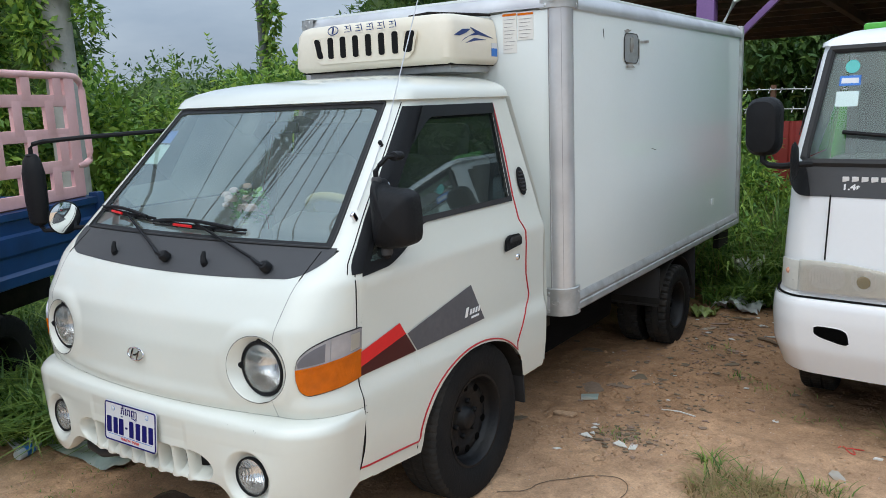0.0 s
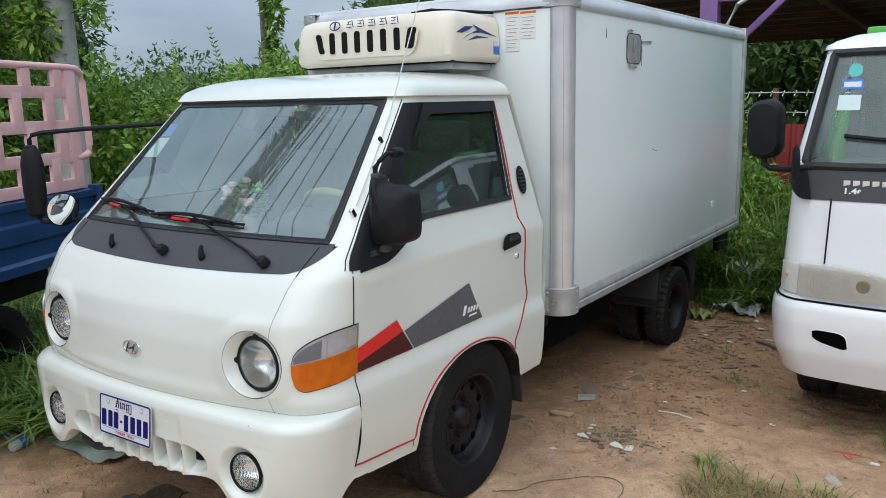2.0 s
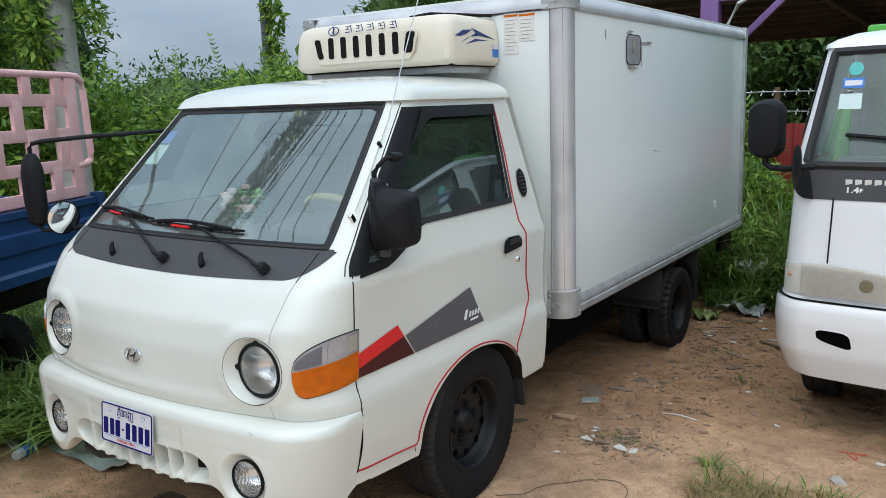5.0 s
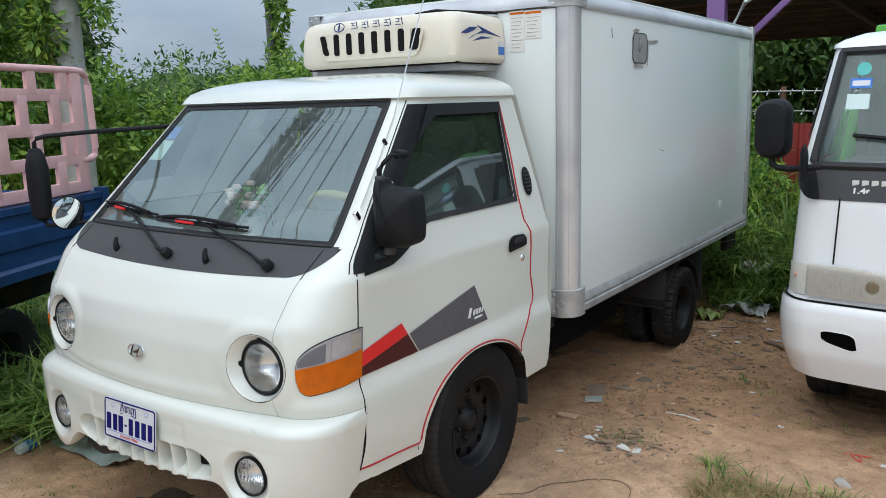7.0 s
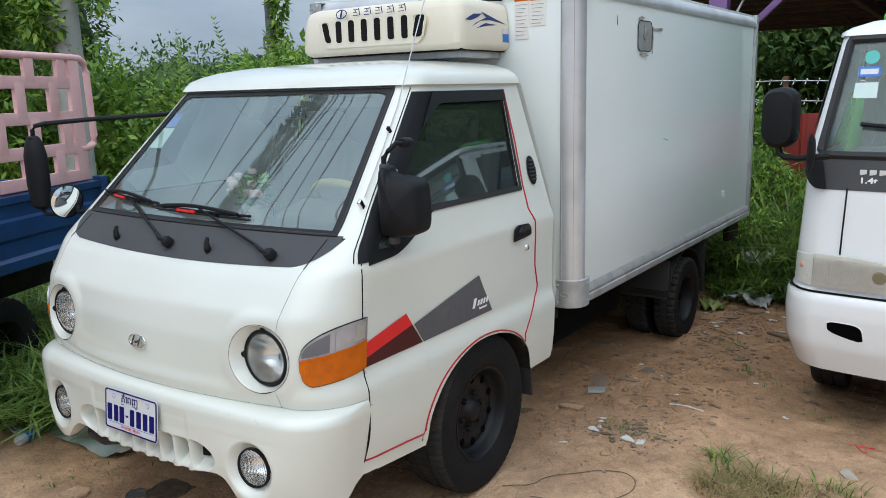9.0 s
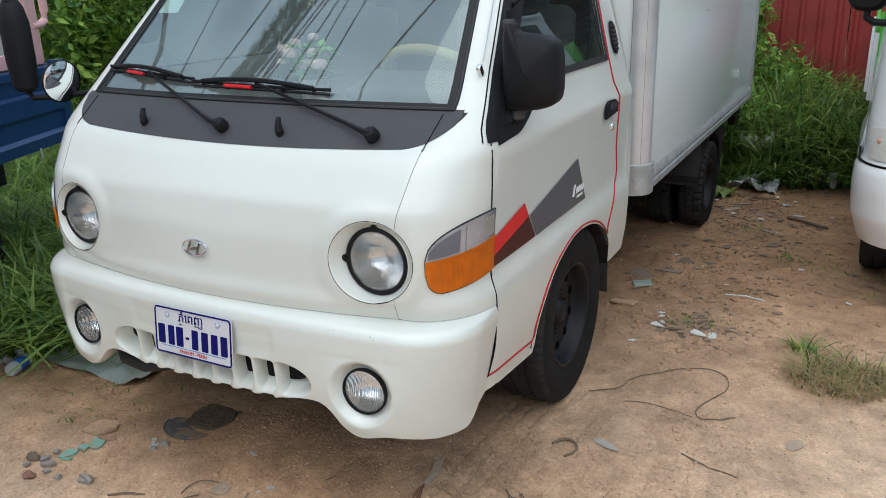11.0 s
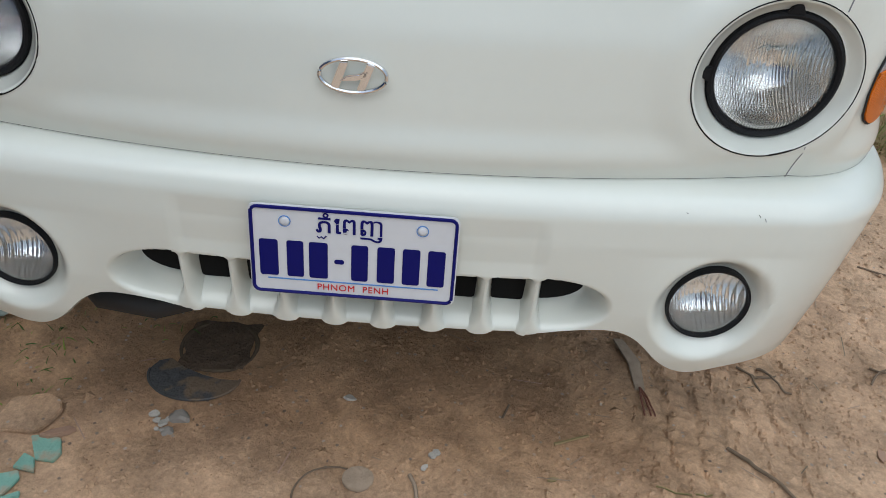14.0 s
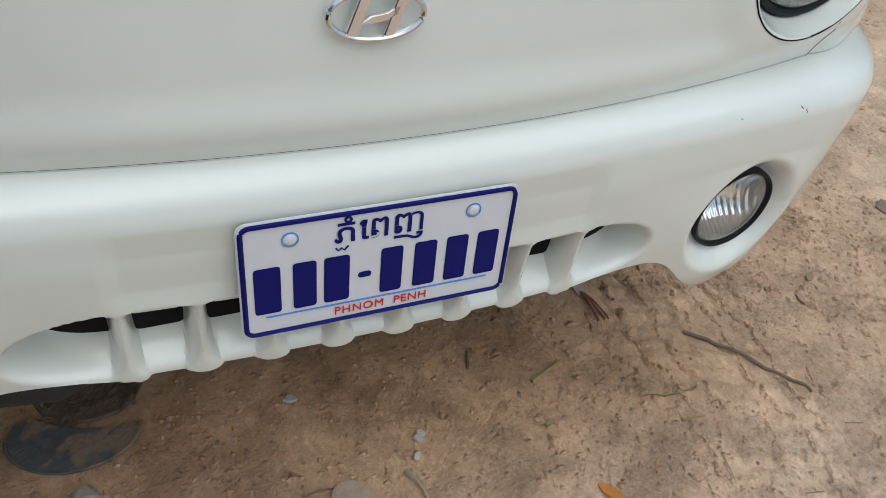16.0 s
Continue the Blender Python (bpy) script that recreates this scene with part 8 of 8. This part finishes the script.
    # strip of cloth and twigs before the bumper
    shard("cloth_strip", 0.585, 0.40, [(-0.020, 0.085), (0.004, 0.088), (0.038, 0.015), (0.036, -0.078), (0.012, -0.080), (0.008, 0.005)], 0.006, DISC, "flattened pale brown strip on soil", "strip", turn=0, tilt=(2, 3))
    for bend in (-0.006, 0.003, 0.009):
        stick("root", [(0.608, 0.325, 0.003), (0.610 + bend, 0.29, 0.008), (0.618 + 1.6 * bend, 0.245, 0.0)], 0.0028, ROOT_RED, "thin reddish root on soil", "root", "roots on the ground")
    stick("twig", [(0.775, 0.172, 0), (0.83, 0.115, 0.004), (0.88, 0.05, 0.004), (0.955, -0.035, 0)], 0.0045, TWIG, "dark broken twig lying on soil", "twig", "twigs on the ground")
    stick("twig", [(0.40, 0.145, 0), (0.475, 0.172, 0.002)], 0.004, DRY_GRASS, "pale split twig lying on soil", "twig", "twigs on the ground")
    stick("twig", [(0.29, 0.205, 0), (0.305, 0.245, 0.002)], 0.003, TWIG, "short dark twig lying on soil", "twig", "twigs on the ground")
    stick("twig", [(-0.345, -0.165, 0), (-0.29, -0.13, 0.006), (-0.23, -0.11, 0)], 0.004, TWIG, "curved dark twig lying on soil", "twig", "twigs on the ground")
    stick("twig", [(-0.20, -0.13, 0), (-0.12, -0.10, 0.003), (-0.06, -0.03, 0.002)], 0.003, TWIG, "curved dark twig lying on soil", "twig", "twigs on the ground")
    stick("twig", [(1.36, 4.1, 0), (1.52, 3.99, 0.01), (1.62, 3.97, 0)], 0.012, TWIG, "dead branch lying on soil", "twig", "twigs on the ground")
    stick("white_stick", [(1.215, 2.475, 0), (1.31, 2.45, 0.004), (1.415, 2.43, 0)], 0.0042, PAPER, "thin white stick lying on soil", "stick", taper=0.9)
    stick("wire", [(x, y, 0.003) for x, y in ((0.90, 1.18), (1.0, 1.25), (1.02, 1.40), (1.10, 1.47), (1.18, 1.55), (1.25, 1.59), (1.32, 1.60), (1.38, 1.55), (1.40, 1.47), (1.385, 1.40), (1.34, 1.33), (1.31, 1.24), (1.33, 1.175), (1.38, 1.18), (1.46, 1.24))], 0.002, TWIG, "thin dark wire curled on the soil", "wire", taper=1.0)
    stick("wire", [(x, y, 0.003) for x, y in ((1.05, 1.16), (1.15, 1.20), (1.25, 1.19), (1.31, 1.17))], 0.0016, TWIG, "thin dark wire curled on the soil", "wire", taper=1.0)
    # twigs, roots and leaves on the driven ground
    stick("twig", [(1.18, 0.41, 0.002), (1.21, 0.45, 0.008), (1.25, 0.47, 0.004), (1.295, 0.51, 0.0)], 0.003, TWIG, "tangled dark twig lying on soil", "twig", "twigs on the ground")
    stick("twig", [(1.20, 0.47, 0.002), (1.225, 0.44, 0.010), (1.27, 0.45, 0.002)], 0.0028, TWIG, "short dark twig lying on soil", "twig", "twigs on the ground")
    for pts in (((0.86, 0.43, 0), (0.885, 0.40, 0.006), (0.90, 0.36, 0.0)), ((0.91, 0.43, 0), (0.935, 0.41, 0.006), (0.945, 0.37, 0.006), (0.975, 0.36, 0)), ((0.885, 0.40, 0.004), (0.92, 0.395, 0.004), (0.95, 0.41, 0))):
        stick("root", pts, 0.0032, TWIG, "dry brown root lying on soil", "root", "roots on the ground")
    stick("stalk", [(0.60, 0.05, 0.0), (0.66, 0.03, 0.003), (0.71, 0.035, 0.0)], 0.0026, DRY_GRASS, "thin pale dead stalk on soil", "stalk", "dead stalks")
    stick("stalk", [(0.64, -0.02, 0.0), (0.69, -0.025, 0.002)], 0.0026, DRY_GRASS, "thin pale dead stalk on soil", "stalk", "dead stalks")
    stick("stalk", [(-0.125, -0.05, 0.0), (-0.13, -0.01, 0.005), (-0.10, 0.03, 0.007), (-0.055, 0.045, 0.005), (-0.02, 0.04, 0.0)], 0.0024, TWIG, "thin bent dead stem on soil", "stalk", "dead stalks")
    stick("stalk", [(0.10, 0.03, 0.0), (0.115, 0.0, 0.003), (0.12, -0.05, 0.0)], 0.005, DISC, "thin pale dead stalk on soil", "stalk", "dead stalks")
    leaf_shape = [(-0.026, 0.0), (-0.012, 0.011), (0.008, 0.012), (0.028, 0.001), (0.009, -0.010), (-0.013, -0.009)]
    for x, y, k, t, m, label in ((1.19, 0.24, 0.8, 30, DRY_GRASS, "small yellow fallen leaf on soil"), (1.12, 0.19, 0.9, 70, BRICK_DUST, "small brown wood chip on soil"), (0.43, -0.11, 1.15, 120, LEAF_ORANGE, "small orange dry leaf on soil"), (1.23, 0.23, 0.6, 10, DISC, "small dry leaf on soil"), (0.39, 0.05, 0.5, 20, DRY_GRASS, "small yellow fallen leaf on soil")):
        shard("fallen_leaf", x, y, [(p * k, q * k) for p, q in leaf_shape], 0.003, m, label, "leaf", "fallen leaves", t, (8, 5))
    shard("cardboard_corner", 1.63, 0.39, [(-0.05, -0.03), (0.05, -0.035), (0.06, 0.0), (0.01, 0.012), (-0.005, 0.05), (-0.045, 0.04)], 0.005, CARD, "torn brown cardboard corner on soil", "cardboard", turn=15, tilt=(3, -4))
    # leaves and flat scraps on the open ground
    shard("dry_leaf", 1.07, 0.83, [(-0.05, 0.0), (-0.02, 0.022), (0.03, 0.018), (0.07, -0.004), (0.02, -0.018), (-0.03, -0.014)], 0.003, PLASTIC_GREY, "flat grey scrap lying on soil", "scrap", turn=-20)
    stick("dry_leaf", [(0.90, 0.76, 0), (0.93, 0.80, 0.006), (0.98, 0.79, 0.004), (1.0, 0.745, 0.0), (0.965, 0.70, 0.0)], 0.006, TWIG, "curled dry leaf rim on soil", "leaf")
    shard("dry_leaf", 1.68, 1.13, [(0.045 * math.cos(a), 0.026 * math.sin(a)) for a in spread(0, math.tau, 12)[:-1]], 0.004, DISC, "oval dry leaf on soil", "leaf", turn=70)
    stick("twig", [(1.33, 0.90, 0), (1.42, 0.86, 0.003), (1.53, 0.84, 0)], 0.003, TWIG, "short dark twig lying on soil", "twig", "twigs on the ground")
    # white scraps and cardboard beside the truck
    for x, y, outline in ((0.98, 1.978, ((-0.038, -0.016), (-0.012, 0.036), (0.044, -0.018), (0.01, -0.026))), (1.0, 2.02, ((-0.02, -0.006), (-0.004, 0.02), (0.016, -0.012))), (1.185, 1.95, ((-0.040, -0.018), (-0.028, 0.038), (0.012, 0.012), (0.046, -0.034), (0.0, -0.036))),
                          (1.246, 1.956, ((-0.024, 0.036), (0.012, 0.040), (0.022, -0.030), (-0.012, -0.044))), (0.925, 1.742, ((-0.024, -0.010), (0.0, 0.010), (0.022, 0.008), (0.004, -0.012))), (0.966, 2.13, ((-0.02, 0.0), (0.0, 0.014), (0.02, 0.002), (0.0, -0.012)))):
        shard("white_scrap", x, y, list(outline), 0.004, PAPER, "torn white plastic scrap on soil", "scrap", "white scraps", 0, (r2.uniform(-3, 3), r2.uniform(-3, 3)))
    shard("cardboard_piece", 0.735, 2.612, [(-0.08, 0.03), (-0.035, 0.075), (0.02, 0.06), (0.085, -0.02), (0.05, -0.06), (-0.02, -0.055)], 0.006, CARD, "curled grey-brown cardboard piece on soil", "cardboard", tilt=(10, -4))
    shard("tile_piece", 0.782, 2.462, [(-0.058, 0.012), (0.03, 0.066), (0.058, -0.014), (-0.026, -0.06)], 0.008, TARP, "dusty pale green tile piece on soil", "tile", "broken tile pieces")
    shard("cardboard_piece", 0.87, 2.70, [(-0.075, -0.03), (-0.03, 0.01), (0.085, 0.012), (0.06, -0.025), (0.0, -0.03)], 0.005, CARD, "flat brown cardboard strip on soil", "cardboard", tilt=(4, 2))
    shard("cardboard_piece", 0.915, 2.915, [(-0.045, -0.05), (-0.02, 0.05), (0.01, 0.06), (0.06, 0.0), (0.03, -0.045)], 0.005, CARD, "flat brown cardboard piece on soil", "cardboard", tilt=(3, 4))
    shard("earth_slab", 0.765, 2.155, [(-0.07, 0.0), (-0.05, 0.03), (0.07, 0.036), (0.06, -0.025), (-0.04, -0.02)], 0.012, SOIL, "raised broken slab of trodden earth", "clod", tilt=(2, -2))
    for x, y, a, b, t, m in ((1.05, 2.97, 0.10, 0.03, -20, CARD), (0.42, 3.30, 0.12, 0.08, 0, CARD), (0.55, 1.98, 0.10, 0.06, 30, CARD), (1.08, 3.3, 0.06, 0.05, 15, CARD), (1.28, 3.75, 0.08, 0.05, 0, CARD), (1.35, 3.45, 0.07, 0.05, 40, CARD), (1.2, 4.1, 0.09, 0.06, 10, CARD), (1.02, 4.35, 0.16, 0.05, 8, CARD), (1.08, 4.55, 0.2, 0.04, -4, CARD), (0.98, 4.18, 0.09, 0.06, 30, DISC), (1.42, 4.2, 0.06, 0.03, 0, PLASTIC_BAG), (1.32, 4.42, 0.05, 0.04, 0, PLASTIC_BAG), (1.45, 2.55, 0.05, 0.022, 0, TWIG)):
        shard("flat_scrap", x, y, polygon(r2, 6, a * 0.8, b * 0.6), 0.005, m, "flat weathered scrap lying on soil", "scrap", "flat scraps", t, (r2.uniform(-6, 6), r2.uniform(-6, 6)))
    shard("plastic_sheet", 2.17, 2.08, [(-0.045, 0.03), (-0.02, 0.042), (0.03, 0.01), (0.055, -0.03), (0.0, -0.035), (-0.04, -0.01)], 0.004, PLASTIC_GREY, "flat grey-white plastic piece on soil", "scrap", turn=-20, tilt=(4, 6))
    shard("white_chip", 2.30, 2.37, [(-0.02, -0.01), (0.02, -0.012), (0.024, 0.008), (-0.012, 0.012)], 0.008, PAPER, "small broken white chip on soil", "chip", "white chips")
    stick("red_thread", [(2.12, 2.43, 0), (2.14, 2.46, 0.003), (2.16, 2.42, 0.002), (2.18, 2.47, 0.003), (2.20, 2.43, 0.001), (2.22, 2.47, 0.002), (2.24, 2.43, 0.004), (2.19, 2.45, 0.003), (2.15, 2.43, 0.002), (2.17, 2.38, 0.002), (2.21, 2.36, 0.002), (2.19, 2.40, 0.002)], 0.002, RED_BRIGHT, "tangle of red thread lying on soil", "thread", taper=1.0)
    crumple("yellow_bag", 0.84, 4.55, (0.2, 0.16), BAG_YELLOW, "crumpled yellow-green plastic bag", "bag", 3.0, 0.09)
    crumple("plastic_film", 1.04, 4.85, (0.34, 0.28), PLASTIC_BAG, "crumpled pale blue plastic film", "bag", 5.0, 0.10)
    crumple("plastic_film", 1.50, 5.15, (0.26, 0.22), PLASTIC_BAG, "crumpled clear plastic bag in the grass", "bag", 8.0, 0.16)
    crumple("plastic_film", 0.95, 5.5, (0.22, 0.2), PAPER, "crumpled white bag in the tall grass", "bag", 9.0, 0.2, 0.15)
    crumple("tarpaulin", -1.25, 0.58, (0.75, 0.34), TARP, "grey-green tarpaulin scrap at the grass edge", "tarpaulin", 12.0, 0.05)
    crumple("plastic_litter", -1.60, 0.36, (0.18, 0.12), PLASTIC_BAG, "crumpled white and blue plastic litter", "litter", 14.0, 0.06)
    bottle = thing("plastic_bottle", "crushed clear plastic bottle with a blue label on soil", "bottle", place=tuple(lie(-1.462, 0.318, 0.03)), turn=20.0)
    part("body", lathe([(0.0, -0.085), (0.024, -0.085), (0.030, -0.075), (0.030, -0.03), (0.027, 0.0), (0.030, 0.02), (0.029, 0.045), (0.013, 0.072), (0.012, 0.085)], 20, "Y"), PLASTIC_BAG, bottle)
    part("label", lathe([(0.0308, -0.045), (0.0312, -0.02), (0.0285, 0.0), (0.0300, 0.012)], 20, "Y"), STICKER_BLUE, bottle, "blue paper label")
    part("cap", lathe([(0.0, 0.102), (0.014, 0.101), (0.015, 0.086), (0.012, 0.084)], 16, "Y"), STICKER_BLUE, bottle, "blue screw cap")
    crumple("plastic_litter", -1.66, 0.40, (0.16, 0.10), PAPER, "crumpled white plastic litter", "litter", 15.0, 0.05)
    # crumbs of earth and pebbles strewn about
    rng = np.random.default_rng(40)
    verts, faces = [], []
    shape = [(1, 0, 0), (0, 1, 0), (-1, 0, 0), (0, -1, 0), (0, 0, 1), (0, 0, -1)]
    tri = [(0, 1, 4), (1, 2, 4), (2, 3, 4), (3, 0, 4), (1, 0, 5), (2, 1, 5), (3, 2, 5), (0, 3, 5)]
    for k in range(40000):
        if k < 30000:
            x, y = rng.uniform(-1.2, 1.6), rng.uniform(-0.35, 1.2)
        else:
            x, y = rng.uniform(0.3, 2.6), rng.uniform(0.2, 5.0)
        if noise.noise(Vector((x * 1.6, y * 1.6, 3.0))) < -0.12:
            continue
        s = 0.0013 + (0.0060 if k < 30000 else 0.0095) * rng.random() ** 5
        p = lie(x, y, s * 0.3)
        j = rng.uniform(0.6, 1.4, 18)
        b = len(verts)
        verts += [(p.x + s * a * j[3 * i], p.y + s * c * j[3 * i + 1], p.z + s * 0.7 * d * j[3 * i + 2]) for i, (a, c, d) in enumerate(shape)]
        faces += [tuple(b + q for q in f) for f in tri]
    for k in range(1500):
        x, y = rng.uniform(-1.2, 1.7), rng.uniform(-0.4, 1.0)
        if k > 1000:
            x, y = rng.uniform(0.5, 2.4), rng.uniform(1.2, 5.0)
        if noise.noise(Vector((x * 3.1, y * 3.1, 9.0))) < 0.18:
            continue
        s = 0.005 + 0.009 * rng.random() ** 3
        p = lie(x, y, s * 0.15)
        j = rng.uniform(0.5, 1.5, 18)
        b = len(verts)
        verts += [(p.x + s * a * j[3 * i], p.y + s * c * j[3 * i + 1], p.z + s * 0.55 * d * j[3 * i + 2]) for i, (a, c, d) in enumerate(shape)]
        faces += [tuple(b + q for q in f) for f in tri]
    for k in range(2600):
        x, y = rng.normal(1.15, 0.42), rng.uniform(1.7, 5.2)
        if noise.noise(Vector((x * 2.6, y * 2.6, 5.0))) < 0.05:
            continue
        s = 0.006 + 0.022 * rng.random() ** 4
        p = lie(x, y, s * 0.1)
        j = rng.uniform(0.4, 1.6, 18)
        b = len(verts)
        verts += [(p.x + s * a * j[3 * i], p.y + s * c * j[3 * i + 1], p.z + s * 0.5 * d * j[3 * i + 2]) for i, (a, c, d) in enumerate(shape)]
        faces += [tuple(b + q for q in f) for f in tri]
    # crumbs pressed up in rows along the tyre prints
    for row in range(7):
        for k in range(230):
            y = rng.uniform(-0.4, 0.65)
            x = 0.60 + 0.064 * row + 0.012 * math.sin(y * 22 + row) + 0.006 * math.sin(y * 70 + 2 * row) + rng.normal(0, 0.0025)
            if noise.noise(Vector((x * 4, y * 6, 4.0 + row))) < -0.1:
                continue
            s = 0.0028 + 0.004 * rng.random() ** 2
            p = lie(x, y, s * 0.2)
            j = rng.uniform(0.5, 1.5, 18)
            b = len(verts)
            verts += [(p.x + s * a * j[3 * i], p.y + 1.5 * s * c * j[3 * i + 1], p.z + s * 0.8 * d * j[3 * i + 2]) for i, (a, c, d) in enumerate(shape)]
            faces += [tuple(b + q for q in f) for f in tri]
    tagged(raw("pebbles", verts, faces, SOIL), "scattered pebbles and crumbs of earth", "pebbles", kind="stuff")
    # small flat bits of litter between the trucks
    for name, mat, count, label in (("paper_bits", PAPER, 30, "small torn white bits of litter strewn on soil"), ("card_bits", CARD, 760, "small flat brown bits of litter strewn on soil")):
        v2, f2 = [], []
        for k in range(count):
            x, y = (rng.normal(1.1, 0.34), 2.3 + 2.9 * rng.random() ** 0.8) if k % 6 else (rng.normal(1.17, 0.13), rng.normal(2.05, 0.1))
            s, a0, n = 0.006 + 0.026 * rng.random() ** 2.5, rng.uniform(0, math.tau), int(rng.integers(4, 7))
            p = lie(x, y, 0.004)
            ring = [(p.x + s * rng.uniform(0.5, 1.2) * math.cos(a0 + q * math.tau / n), p.y + 0.7 * s * rng.uniform(0.5, 1.2) * math.sin(a0 + q * math.tau / n), p.z + rng.uniform(0, 0.3) * s) for q in range(n)]
            b = len(v2)
            v2 += ring + [(q[0], q[1], q[2] - 0.003) for q in ring]
            f2.append(tuple(b + q for q in range(n)))
            f2 += [(b + q, b + n + q, b + n + (q + 1) % n, b + (q + 1) % n) for q in range(n)]
        tagged(raw(name, v2, f2, mat), label, "litter", kind="stuff")
    # dead grass stems and straws
    bm_v, bm_f = [], []
    for k in range(480):
        if k < 90:
            x, y = rng.uniform(-1.2, 1.3), rng.uniform(-0.3, 0.9)
        elif k < 330:
            x, y = rng.normal(1.15, 0.16), rng.normal(2.05, 0.13)
        else:
            x, y = rng.uniform(0.4, 2.2), rng.uniform(1.5, 5.0)
        a, ln, w = rng.uniform(0, math.tau), rng.uniform(0.015, 0.075), 0.0012
        b = len(bm_v)
        for t in (-0.5, 0.5):
            p = lie(x + ln * t * math.cos(a), y + ln * t * math.sin(a), 0.003 + 0.004 * rng.random())
            bm_v += [(p.x - w * math.sin(a), p.y + w * math.cos(a), p.z), (p.x + w * math.sin(a), p.y - w * math.cos(a), p.z)]
        bm_f.append((b, b + 1, b + 3, b + 2))
    tagged(raw("straw", bm_v, bm_f, STRAW), "dead stems and straws strewn on the soil", "straw", kind="stuff")


build_litter()
grass_mass("grass_sprouts", [(1.15, 2.08, 0.16, 0.10, 90, 0.04), (1.5, 3.2, 0.12, 0.08, 40, 0.06), (1.75, 3.05, 0.2, 0.1, 50, 0.05), (1.2, 3.75, 0.1, 0.1, 40, 0.06), (1.95, 2.7, 0.2, 0.1, 40, 0.06), (2.6, 2.6, 0.3, 0.25, 320, 0.16), (-1.0, 0.25, 0.35, 0.25, 160, 0.03), (-0.8, 0.5, 0.4, 0.2, 140, 0.035)], GRASS, 41, "small grass sprouts on bare soil", wide=0.002, lean=1.0)
